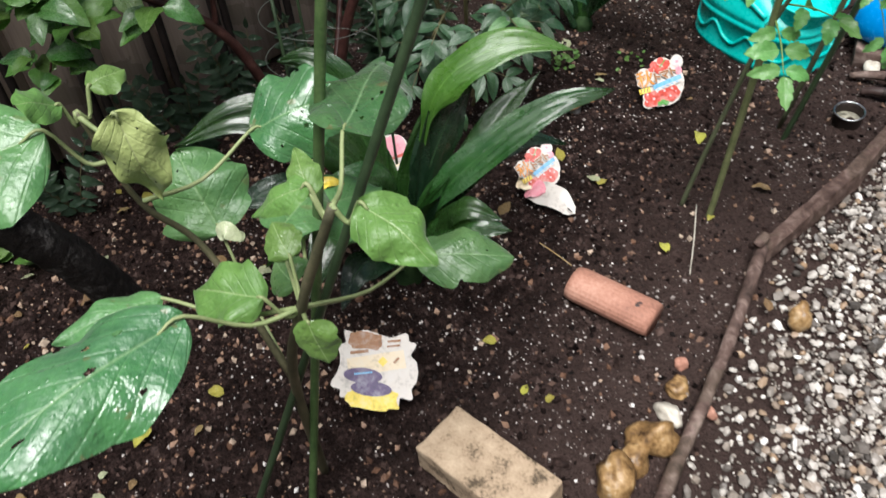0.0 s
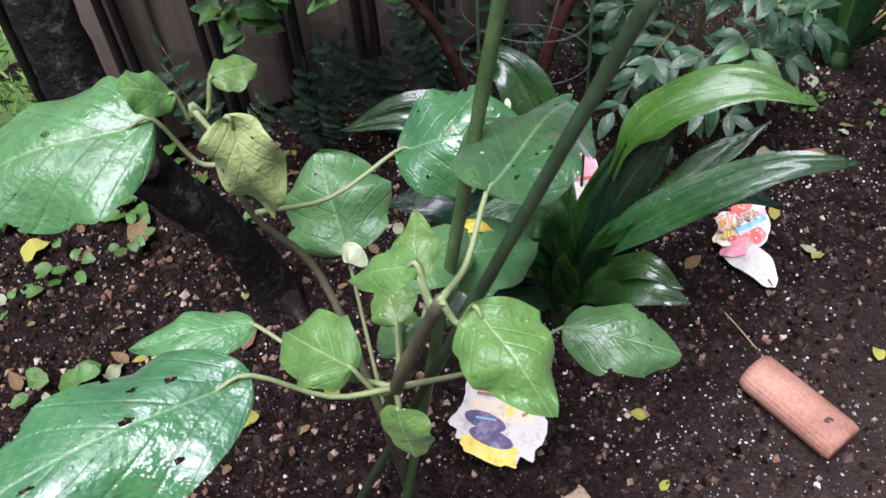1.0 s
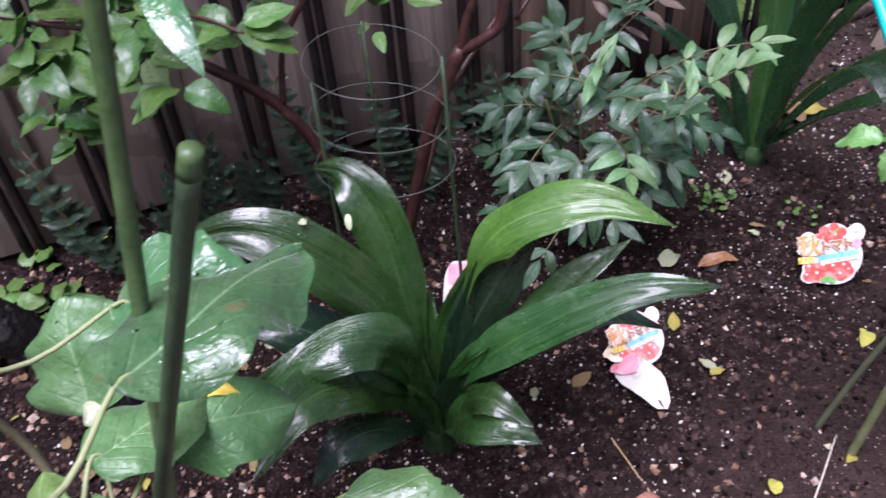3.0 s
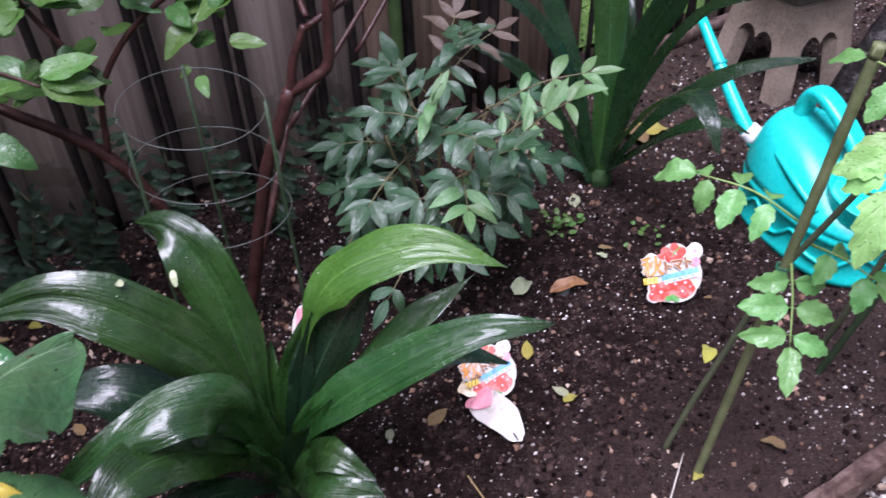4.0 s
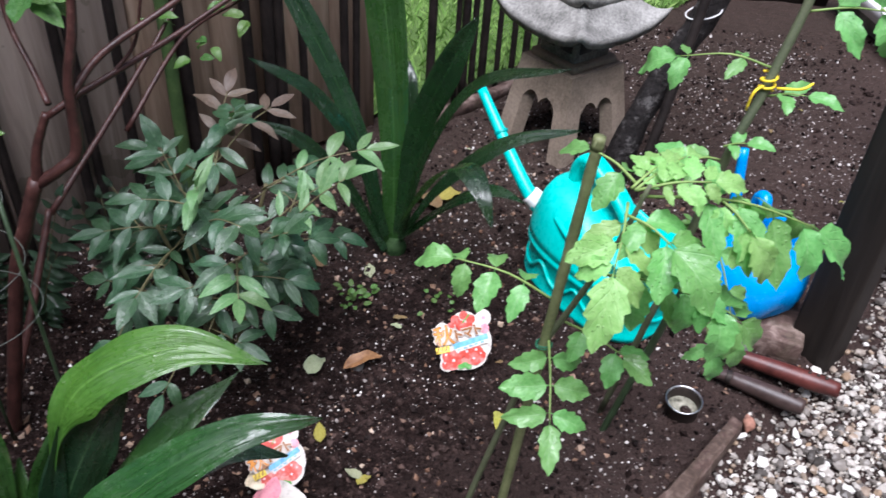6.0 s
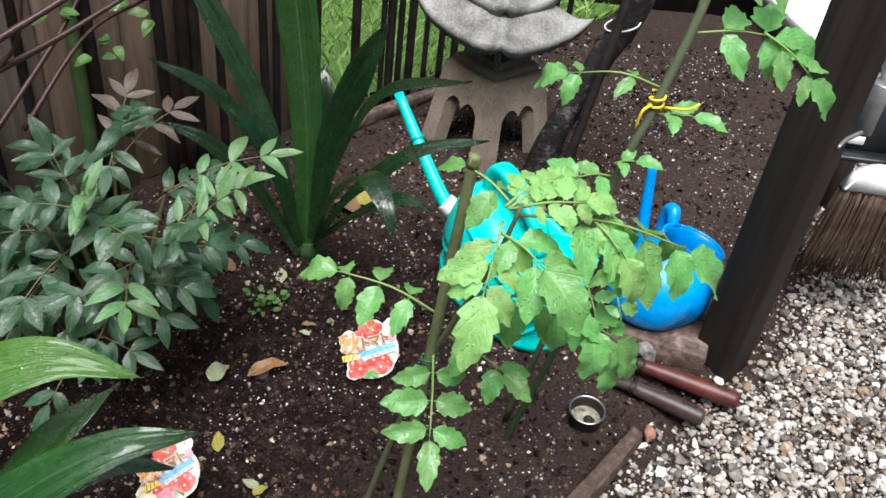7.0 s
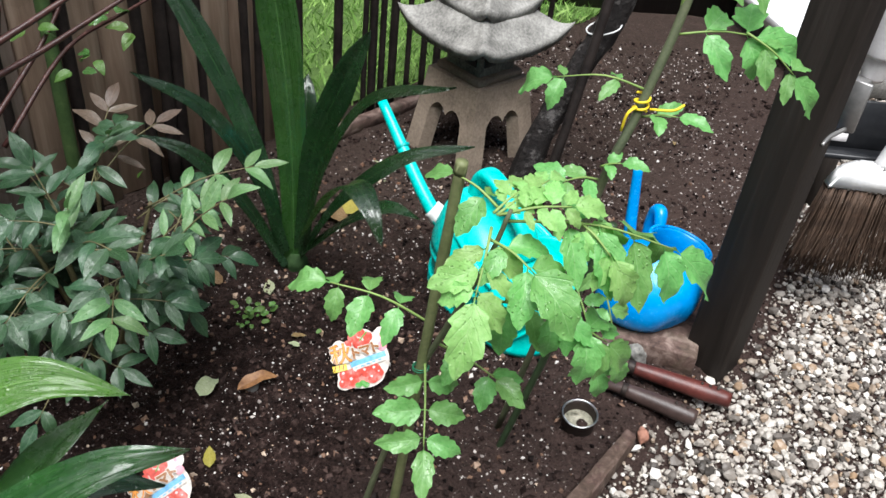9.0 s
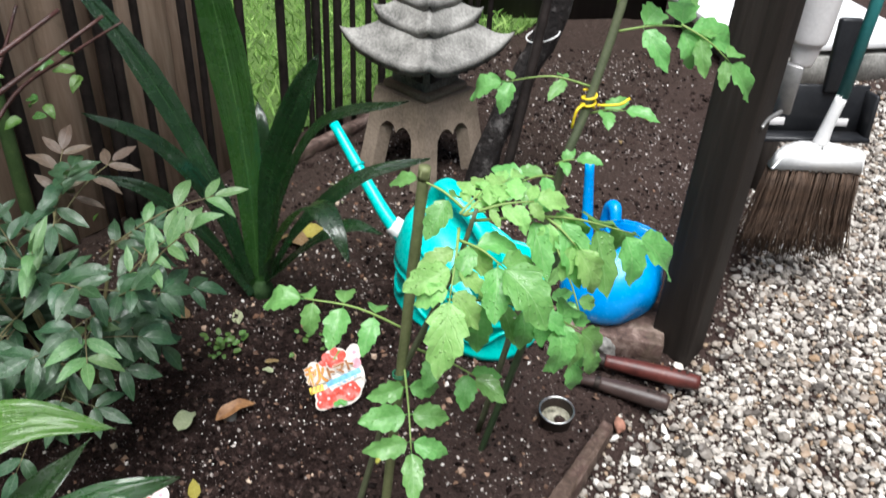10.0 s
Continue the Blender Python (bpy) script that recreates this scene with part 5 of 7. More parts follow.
def tomato_outline(w, h):
    return blob_outline([(x * w, z * h, a * w, b * h) for x, z, a, b in ((0.0, 0.06, 0.48, 0.2), (0.02, -0.24, 0.4, 0.22), (0.04, 0.3, 0.22, 0.17), (0.36, 0.36, 0.13, 0.14), (-0.34, 0.1, 0.15, 0.2), (-0.26, -0.38, 0.13, 0.1), (0.36, -0.02, 0.14, 0.24))])


def tomato_art(w, h):
    out = []
    for x, z, r in ((-0.12, 0.34, 0.075), (0.02, 0.41, 0.07), (0.14, 0.35, 0.075), (-0.03, 0.25, 0.085), (0.11, 0.24, 0.07), (-0.2, 0.24, 0.06)):
        out.append(("printed_tomato", disc(x * w, z * h, r * h), "card_red", "printed tomato"))
    out.append(("stem_print", bar(0.06 * w, 0.36 * h, 0.2 * w, 0.02 * h, 0.9), "card_green", "green printed stem"))
    for q in range(5):
        out.append(("petal_print", disc((0.36 + 0.06 * math.cos(q * 1.257)) * w, (0.37 + 0.06 * math.sin(q * 1.257)) * h, 0.045 * h, 12), "card_rosy", "pale pink printed petal"))
    out.append(("flower_eye", disc(0.36 * w, 0.37 * h, 0.03 * h, 10), "card_pink", "pink flower centre"))
    out.append(("seal_print", disc(0.38 * w, 0.2 * h, 0.075 * h), "card_pink", "pink round seal"))
    out.append(("red_print", shift(blob_outline([(0, 0, 0.37 * w, 0.13 * h), (-0.2 * w, -0.07 * h, 0.15 * w, 0.13 * h), (0.2 * w, 0.06 * h, 0.16 * w, 0.12 * h)], 60), 0.02 * w, -0.26 * h), "card_rose", "red printed background"))
    for x, z, r in ((-0.26, -0.24, 0.085), (-0.13, -0.33, 0.1), (-0.28, -0.37, 0.075), (0.1, -0.19, 0.09), (0.26, -0.16, 0.09), (0.22, -0.3, 0.08), (0.34, -0.22, 0.06), (-0.05, -0.2, 0.08)):
        out.append(("printed_tomato", disc(x * w, z * h, r * h), "card_red", "printed tomato"))
        out.append(("gleam", disc((x - 0.025) * w, (z + 0.03) * h, r * 0.25 * h, 8), "card_rosy", "pale printed gleam"))
    for k, x in enumerate((-0.03, 0.04, 0.1)):
        out.append(("leaf_print", disc(x * w, (-0.4 + 0.03 * (k % 2)) * h, 0.055 * h, 10, 0.8), "card_green", "green printed leaf"))
    out.append(("blue_band", bar(w * 0.14, h * 0.0, w * 0.62, h * 0.085, 0.3), "card_blue", "bright blue printed band"))
    out.append(("grey_band", bar(w * 0.16, -h * 0.07, w * 0.58, h * 0.06, 0.3), "card_white", "white printed band"))
    for k in range(5):
        out.append(("printed_mark", bar(w * (-0.06 + 0.1 * k), h * (-0.13 + 0.03 * k), w * 0.06, h * 0.022, 0.3), "card_blue", "small blue bar"))
    out.append(("gold_band", bar(-w * 0.34, -h * 0.13, w * 0.24, h * 0.1, 0.2), "card_yellow", "gold printed band"))
    for k in range(3):
        out.append(("gold_stripe", bar(-w * (0.42 - 0.07 * k), -h * (0.14 - 0.014 * k), w * 0.02, h * 0.09, -0.2), "card_brown", "brown stripe"))
    out.append(("white_halo", shift(blob_outline([(0, 0, 0.17 * w, 0.15 * h), (-0.02 * w, 0.03 * h, 0.12 * w, 0.18 * h)], 50), -0.31 * w, 0.09 * h), "card_white", "white halo round the heading"))
    return out


def tomato_words(t, m, w, lift):
    """The heading, brown on white."""
    for body, size, x, z, turn, mat in (("秋", 0.36 * w, -0.32 * w, 0.08 * w, 10, "card_orange"), ("ト", 0.21 * w, -0.08 * w, 0.1 * w, 12, "card_brown"), ("マ", 0.21 * w, 0.09 * w, 0.15 * w, 14, "card_brown"), ("ト", 0.2 * w, 0.25 * w, 0.2 * w, 16, "card_brown")):
        part("lettering", words(body, size, m, lift, x, z, turn, 0.0022), M["card_white"], t, "white border of the heading")
        part("lettering", words(body, size, m, lift + 0.0004, x, z, turn, 0.0011), M["card_brown"], t, "brown heading letter")
        if mat == "card_orange":
            part("lettering", words(body, size, m, lift + 0.0008, x, z, turn, 0.0001), M[mat], t, "orange heading letter")


tb, mb = card((0.604, 1.6, 0.052), (0.62, 0.6, 0.75), -3, 0.108, 0.118, 5, "red and white tomato plant label stuck in soil", tomato_art(0.108, 0.118), (0.604, 1.605, -0.02), outline=tomato_outline(0.109, 0.119))
tomato_words(tb, mb, 0.108, 0.005)

ta, ma = card((0.308, 1.305, 0.055), (0.4, 0.6, 0.85), -14, 0.088, 0.095, 7, "torn tomato plant label lying half under leaves", tomato_art(0.088, 0.095), (0.31, 1.31, -0.02), outline=tomato_outline(0.09, 0.098))
tomato_words(ta, ma, 0.088, 0.005)
part("torn_flap", rough_up(blade([(0.288, 1.275, 0.02), (0.315, 1.252, 0.034), (0.345, 1.23, 0.035), (0.376, 1.205, 0.018)], 0.058, "round", (0.1, -0.4, 1), 0.0, 0.12, 0.02), 0.002, 40), M["card_white"], ta, "torn white flap")
part("pink_patch", rough_up(blade([(0.284, 1.276, 0.024), (0.297, 1.266, 0.034), (0.318, 1.25, 0.0385)], 0.05, "round", (0.1, -0.4, 1), 0.0, 0.12, 0.02), 0.002, 40), M["card_pink"], ta, "pink printed patch")
part("brown_print", blade([(0.262, 1.29, 0.03), (0.275, 1.284, 0.034), (0.292, 1.27, 0.032)], 0.03, "round", (0.1, -0.4, 1), 0.0, 0.2, 0.05), M["card_cream"], ta, "cream torn corner")
part("slit", tube([(0.362, 1.209, 0.031), (0.371, 1.199, 0.028)], [0.0016, 0.001], 3, 5), M["blackplastic"], ta, "black slit")

card((0.015, 1.29, 0.105), (0.25, 0.5, 0.9), 4, 0.062, 0.1, 11, "pink and white plant label behind glossy leaves", [("pink_print", [(x, z + 0.028) for x, z in card_outline(0.05, 0.04, 4, 30, 5, 0.05)], "card_pink", "pink printed top"), ("red_line", bar(0.0, 0.004, 0.044, 0.006, 0.2), "card_red", "red line"), ("grey_line", bar(0.0, -0.012, 0.036, 0.006, 0.2), "card_cream", "cream line")], (0.02, 1.295, -0.02), 3, 0.04)

card((0.012, 0.79, 0.075), (0.17, 0.1, 1.0), 17, 0.13, 0.118, 13, "yellow-edged eggplant label standing in soil", [("yellow_foot", [(x, z - 0.05) for x, z in card_outline(0.085, 0.035, 6, 40, 7, 0.12)], "card_yellow", "yellow printed foot"), ("brown_print", [(x - 0.022, z + 0.043) for x, z in card_outline(0.055, 0.028, 9, 40, 7, 0.1)], "card_brown", "brown printed heading"), ("printed_mark", bar(-0.03, 0.024, 0.03, 0.005, 0.2), "card_brown", "small brown bar"), ("printed_mark", bar(-0.012, 0.0, 0.06, 0.004, 0.2), "card_purple", "dark bar"), ("cream_band", bar(0.0, 0.008, 0.095, 0.03, 0.25), "card_cream", "cream band"), ("eggplant_print", [(x - 0.02, z - 0.014) for x, z in disc(0, 0, 0.032, 20, 0.4)], "card_purple", "dark purple printed eggplant"), ("eggplant_print", [(x - 0.004, z - 0.034) for x, z in disc(0, 0, 0.034, 20, 0.36)], "card_purple", "dark purple printed eggplant"), ("printed_mark", bar(0.025, 0.047, 0.022, 0.004, 0.2), "card_brown", "small brown bar"), ("printed_mark", bar(0.025, 0.039, 0.022, 0.003, 0.2), "card_brown", "small brown bar"), ("printed_mark", bar(0.01, 0.012, 0.012, 0.012, 0.9), "card_yellow", "yellow mark"), ("printed_mark", bar(0.032, 0.016, 0.012, 0.004, 0.9), "card_brown", "small brown bar"), ("gleam", bar(-0.02, -0.01, 0.03, 0.003, 0.2), "card_blue", "pale printed gleam")], (0.0, 0.8, -0.02), 11, 0.13)


card((-0.478, 0.53, 0.02), (-0.3, -0.2, 1.0), -8, 0.06, 0.062, 19, "pale pink plant label lying flat on soil", [("pink_print", [(x + 0.012, z + 0.012) for x, z in card_outline(0.034, 0.026, 4, 30, 5, 0.08)], "card_rosy", "pink printed patch"), ("red_line", bar(0.0, -0.012, 0.034, 0.005, 0.2), "card_pink", "pink line")], (-0.475, 0.56, -0.02), 7, 0.1)


# ---- eggplant with its stakes ----
def stake(name, a, b, r, material, label, top=None):
    t = thing(name, a, label, "garden stake", "garden stakes")
    a, b = Vector(a), Vector(b)
    part("rod", tube([a, b], [r, r], 40, 12, 0.12, seed=int(r * 1e5)), material, t)
    part("cap", tube([b - (b - a).normalized() * 0.012, b + (b - a).normalized() * 0.003], [r * 1.04, r * 1.0], 3, 12), top or material, t, "cut end")
    return t


stake("garden_stake", (-0.082, 0.56, -0.03), (0.2, 0.706, 1.6), 0.0058, M["stake"], "tall green plastic-coated garden stake among eggplant leaves")
stake("garden_stake", (-0.182, 0.555, -0.03), (0.18, 0.569, 0.91), 0.0052, M["darkstake"], "short dark green stake leaning across the eggplant", M["stake"])

egg = thing("eggplant", (-0.06, 0.66, 0), "young eggplant bush with broad wet leaves", "vegetable plant")
TOP = Vector((0.085, 0.452, 0.748))
NODE = Vector((0.03, 0.475, 0.6))
LOW = Vector((-0.03, 0.55, 0.38))
part("stem", tube([(-0.07, 0.65, -0.02), LOW, NODE, TOP], [0.0075, 0.0065, 0.0055, 0.0045], 24, 10, 0.15), M["stem"], egg, "thick downy stem")
SIDE = Vector((-0.14, 0.58, 0.645))
part("side_branch", tube([LOW, (-0.1, 0.6, 0.55), SIDE, (-0.16, 0.575, 0.76)], [0.005, 0.004, 0.0032, 0.0026], 18, 8), M["stem"], egg)


def egg_leaf(root, base, tip, width, material, face=(0, -0.25, 1), arch=0.08, shape="ovate", fold=0.14, wave=0.035, seed=0, mid=None, sag=0.02, eaten=0):
    root, base = Vector(root), Vector(base)
    hr = random.Random(seed + 90)
    holes = [(hr.uniform(0.12, 0.88), hr.uniform(0.15, 0.85), hr.uniform(0.012, 0.026), hr.uniform(0.5, 1.1)) for _ in range(eaten)]
    if eaten:
        holes += [(hr.choice([0.0, 1.0]), hr.uniform(0.3, 0.8), hr.uniform(0.04, 0.07), 0.4) for _ in range(2)]
    pet = part("leaf", blade([base, mid, tip] if mid else [base, tip], width * 0.88, shape, face, arch, fold, wave * 1.5, 0.08, 110 if eaten else 36, 84 if eaten else 24, seed, holes=holes, teeth=2.6, cup=-0.42), M[material], egg)
    p = (root + base) / 2 - Vector((0, 0, sag))
    part("petiole", tube([root, p, base, base.lerp(Vector(mid or tip), 0.12)], [0.0027, 0.0022, 0.0019, 0.0012], 12, 8), M["petiole"], pet, "pale downy leaf stalk")


egg_leaf(NODE, (-0.055, 0.423, 0.653), (-0.215, 0.25, 0.64), 0.125, "eggwet", (0.1, -0.25, 1), 0.05, seed=1, eaten=7)
egg_leaf(NODE, (-0.126, 0.522, 0.565), (-0.225, 0.468, 0.56), 0.052, "egg", (0, -0.3, 1), 0.1, seed=2)
egg_leaf(NODE, (0.0, 0.468, 0.622), (-0.078, 0.5, 0.6), 0.072, "egglight", (-0.1, -0.5, 1), 0.1, "round", 0.3, 0.05, seed=3)
egg_leaf(TOP, (0.08, 0.56, 0.738), (0.1, 0.742, 0.69), 0.11, "eggwet", (0.05, -0.2, 1), 0.07, "round", 0.16, 0.05, seed=4, eaten=8)
egg_leaf(SIDE, (-0.05, 0.69, 0.644), (0.062, 0.72, 0.672), 0.115, "eggwet", (0.1, -0.7, 1), 0.05, "round", 0.16, 0.05, seed=5, eaten=5)
egg_leaf(LOW, (-0.108, 0.665, 0.515), (-0.16, 0.735, 0.585), 0.135, "egg", (0.1, -0.7, 0.9), 0.05, "round", seed=6, eaten=1)
egg_leaf(TOP, (0.108, 0.446, 0.757), (0.167, 0.407, 0.724), 0.066, "egglight", (0.1, -0.35, 1), 0.1, "ovate", 0.1, 0.05, seed=7, eaten=0)
egg_leaf(NODE, (0.112, 0.7, 0.43), (0.236, 0.712, 0.412), 0.088, "egg", (0.1, -0.35, 1), 0.09, "round", seed=8, eaten=1)
egg_leaf(NODE, (0.038, 0.458, 0.6), (0.05, 0.452, 0.545), 0.048, "egglight", (0.0, -0.9, 0.3), 0.08, "round", seed=9)
egg_leaf((-0.16, 0.575, 0.76), (-0.168, 0.57, 0.771), (-0.185, 0.535, 0.798), 0.042, "egglight", (0.1, -0.6, 0.8), 0.1, "round", seed=10)
egg_leaf((-0.16, 0.575, 0.76), (-0.148, 0.59, 0.775), (-0.125, 0.622, 0.772), 0.038, "egglight", (0.0, -0.6, 0.9), 0.1, "round", seed=11)
egg_leaf((-0.15, 0.578, 0.7), (-0.188, 0.56, 0.752), (-0.36, 0.47, 0.7), 0.145, "egg", (0.1, -0.4, 1), 0.07, seed=12, eaten=2)
egg_leaf((-0.16, 0.575, 0.755), (-0.118, 0.56, 0.768), (-0.112, 0.575, 0.655), 0.07, "eggbrown", (0.3, -0.9, 0.35), 0.1, "ovate", 0.25, 0.08, seed=13, eaten=3)
egg_leaf(TOP, (0.066, 0.465, 0.76), (0.012, 0.47, 0.722), 0.034, "egglight", (-0.1, -0.5, 1), 0.1, seed=14)
egg_leaf(TOP, (0.068, 0.462, 0.75), (0.05, 0.505, 0.765), 0.034, "egglight", (-0.1, -0.5, 1), 0.1, seed=15)
egg_leaf(NODE, (-0.01, 0.58, 0.6), (0.02, 0.68, 0.57), 0.08, "egg", (0, -0.6, 1), 0.08, "round", seed=16)
egg_leaf(NODE, (0.0, 0.64, 0.56), (0.08, 0.71, 0.54), 0.095, "egg", (0, -0.6, 1), 0.08, "round", seed=17)
egg_leaf(NODE, (0.02, 0.51, 0.63), (0.0, 0.545, 0.645), 0.045, "egglight", (0, -0.7, 0.8), 0.1, "round", seed=18)
egg_leaf(NODE, (0.01, 0.53, 0.57), (-0.02, 0.575, 0.56), 0.055, "egg", (0, -0.7, 0.8), 0.1, "round", seed=19)
part("calyx", blade([(-0.112, 0.66, 0.515), (-0.1, 0.66, 0.525), (-0.085, 0.66, 0.51)], 0.022, "round", (0, -0.6, 1)), M["paleleaf"], egg, "pale fallen petal on the leaf")
tagged(part("yellow_shred", blade([(0.008, 0.683, 0.562), (0.024, 0.687, 0.57), (0.042, 0.693, 0.562)], 0.014, "lance", (0, -0.5, 1), fold=0.4, wave=0.1), M["card_yellow"], egg), "curled yellow petal")


# ---- glossy strap-leaved plant ----
asp = thing("strap_leaf_plant", (0.045, 1.06, 0), "low plant with broad glossy strap leaves", "plant")
part("crown", tube([(0.045, 1.07, -0.02), (0.05, 1.06, 0.05), (0.055, 1.06, 0.1)], [0.03, 0.026, 0.006], 10, 12, 0.2), M["sheath"], asp, "sheathed green crown")


def strap(pts, width, material="strap", face=(0, -0.2, 1), seed=0, fold=0.22, wave=0.025, shape="strap", plant=None):
    part("leaf", blade(pts, width * (0.75 if plant else 0.95), shape, face, 0, fold, wave * (2.1 if plant else 3.0), 0, 34, 18, seed, pleat=0.01 if plant else 0.012, cup=-0.25), M[material], plant or asp)


strap([(0.095, 1.095, 0.3), (0.12, 1.11, 0.38), (0.17, 1.125, 0.43), (0.26, 1.14, 0.462), (0.352, 1.137, 0.442)], 0.072, "strapbright", (-0.1, -0.55, 1), 1)
strap([(0.055, 1.065, 0.08), (0.08, 1.085, 0.22), (0.11, 1.105, 0.36)], 0.034, "strapshade", (0.3, -0.8, 0.3), 21, 0.6)
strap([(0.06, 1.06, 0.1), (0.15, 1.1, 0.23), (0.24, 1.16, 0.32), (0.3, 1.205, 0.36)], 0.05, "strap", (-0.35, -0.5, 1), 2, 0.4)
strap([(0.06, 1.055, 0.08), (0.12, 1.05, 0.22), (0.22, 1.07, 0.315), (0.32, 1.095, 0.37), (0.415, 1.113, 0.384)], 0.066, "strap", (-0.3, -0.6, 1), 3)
strap([(0.06, 1.055, 0.08), (0.16, 1.12, 0.2), (0.26, 1.17, 0.25), (0.35, 1.2, 0.2)], 0.07, "strapshade", (-0.1, -0.3, 1), 4)
strap([(0.06, 1.045, 0.08), (0.12, 1.0, 0.2), (0.17, 0.96, 0.27), (0.228, 0.945, 0.255)], 0.05, "strap", (0.0, -0.5, 1), 5)
strap([(0.06, 1.04, 0.06), (0.12, 0.98, 0.19), (0.18, 0.945, 0.25), (0.24, 0.935, 0.24)], 0.075, "strap", (0.1, -0.5, 1), 6)
strap([(0.04, 1.05, 0.1), (0.04, 1.0, 0.28), (0.0, 0.95, 0.335), (-0.06, 0.9, 0.325), (-0.14, 0.85, 0.26)], 0.075, "strap", (0.2, -0.6, 1), 7, 0.2, 0.05)
strap([(0.04, 1.07, 0.1), (0.01, 1.09, 0.25), (-0.03, 1.12, 0.38), (-0.08, 1.14, 0.44), (-0.14, 1.16, 0.43)], 0.08, "strap", (0.3, -0.8, 0.6), 8)
strap([(0.04, 1.07, 0.1), (-0.01, 1.06, 0.27), (-0.08, 1.02, 0.4), (-0.17, 1.0, 0.44), (-0.28, 0.98, 0.4)], 0.085, "strap", (0.3, -0.7, 0.8), 9)
strap([(0.03, 1.06, 0.08), (-0.04, 1.03, 0.2), (-0.13, 1.0, 0.28), (-0.23, 0.98, 0.27)], 0.09, "strapshade", (0.2, -0.5, 1), 10)
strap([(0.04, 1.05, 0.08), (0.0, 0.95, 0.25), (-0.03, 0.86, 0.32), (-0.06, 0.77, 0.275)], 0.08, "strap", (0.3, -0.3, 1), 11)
strap([(0.04, 1.04, 0.05), (0.02, 0.94, 0.18), (-0.01, 0.88, 0.21), (-0.035, 0.835, 0.17)], 0.06, "strapshade", (0.2, -0.4, 1), 12)
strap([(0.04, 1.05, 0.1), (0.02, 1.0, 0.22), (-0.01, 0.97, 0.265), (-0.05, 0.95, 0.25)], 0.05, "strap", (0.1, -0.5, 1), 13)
strap([(0.06, 1.065, 0.1), (0.1, 1.09, 0.24), (0.14, 1.12, 0.33), (0.18, 1.15, 0.38)], 0.075, "strapshade", (0.4, -0.8, 0.6), 14, 0.15)
strap([(0.055, 1.07, 0.08), (0.06, 1.1, 0.2), (0.09, 1.12, 0.3), (0.12, 1.13, 0.37)], 0.05, "strap", (0.4, -0.8, 0.3), 15, 0.5)
for k in range(9):
    q = k * 2.4
    c, s_ = math.cos(q), math.sin(q)
    strap([(0.05 + 0.012 * c, 1.06 + 0.012 * s_, 0.0), (0.05 + 0.028 * c, 1.06 + 0.028 * s_, 0.09), (0.05 + 0.05 * c, 1.055 + 0.05 * s_, 0.19), (0.05 + 0.09 * c, 1.05 + 0.085 * s_, 0.26)], 0.045, ("strap", "strapshade")[k % 2], (0.2 * c, -0.8, 0.5), 60 + k, 0.7)
for k, (p, q) in enumerate([((-0.1, 1.04, 0.44), (-0.085, 1.03, 0.445)), ((-0.065, 1.1, 0.41), (-0.06, 1.09, 0.39))]):
    tagged(part("fallen_leaf", blade([p, q], 0.009, "round", (0.2, -0.6, 1), 0.1), M["paleleaf"]), "small pale leaf fallen on a strap leaf", "fallen leaf", "fallen leaves")


# ---- broad lily by the fence ----
lily = thing("lily_plant", (0.455, 1.92, 0), "tall clump of broad dark green lily leaves", "plant")
part("crown", tube([(0.455, 1.94, -0.02), (0.46, 1.935, 0.015), (0.46, 1.935, 0.035)], [0.03, 0.026, 0.012], 10, 12, 0.15), M["sheath"], lily, "pale green leaf sheaths")
for k, (pts, w, f) in enumerate([
    ([(0.455, 1.93, 0.0), (0.45, 1.97, 0.3), (0.42, 2.0, 0.6), (0.36, 2.03, 0.95)], 0.1, (0.1, -1, 0.2)),
    ([(0.44, 1.93, 0.0), (0.38, 1.98, 0.25), (0.26, 2.02, 0.52), (0.12, 2.05, 0.72)], 0.065, (0.3, -0.8, 0.7)),
    ([(0.44, 1.92, 0.05), (0.39, 1.9, 0.25), (0.31, 1.83, 0.43), (0.215, 1.76, 0.525)], 0.055, (0.3, -0.6, 1)),
    ([(0.46, 1.94, 0.05), (0.47, 2.0, 0.2), (0.475, 2.06, 0.34), (0.475, 2.1, 0.38)], 0.06, (0.1, -1, 0.3)),
    ([(0.47, 1.93, 0.05), (0.5, 1.93, 0.3), (0.56, 1.88, 0.48), (0.6, 1.86, 0.58)], 0.085, (-0.2, -0.8, 0.7)),
    ([(0.47, 1.92, 0.05), (0.52, 1.86, 0.3), (0.6, 1.75, 0.5), (0.73, 1.625, 0.597)], 0.055, (-0.3, -0.5, 1)),
    ([(0.47, 1.91, 0.05), (0.55, 1.86, 0.22), (0.66, 1.8, 0.36), (0.79, 1.76, 0.42)], 0.06, (-0.2, -0.4, 1)),
    ([(0.47, 1.9, 0.1), (0.53, 1.78, 0.28), (0.58, 1.65, 0.4), (0.61, 1.58, 0.4), (0.63, 1.545, 0.355)], 0.06, (0.0, -0.3, 1)),
    ([(0.47, 1.91, 0.05), (0.56, 1.82, 0.2), (0.64, 1.75, 0.29), (0.7, 1.7, 0.3)], 0.05, (0.0, -0.4, 1)),
    ([(0.44, 1.91, 0.02), (0.36, 1.92, 0.17), (0.27, 1.9, 0.29), (0.17, 1.87, 0.35)], 0.045, (0.3, -0.7, 0.8)),
]):
    strap(pts, w, "clivlight" if k == 0 else "cliv", f, 40 + k, 0.3, 0.02, "lily", lily)


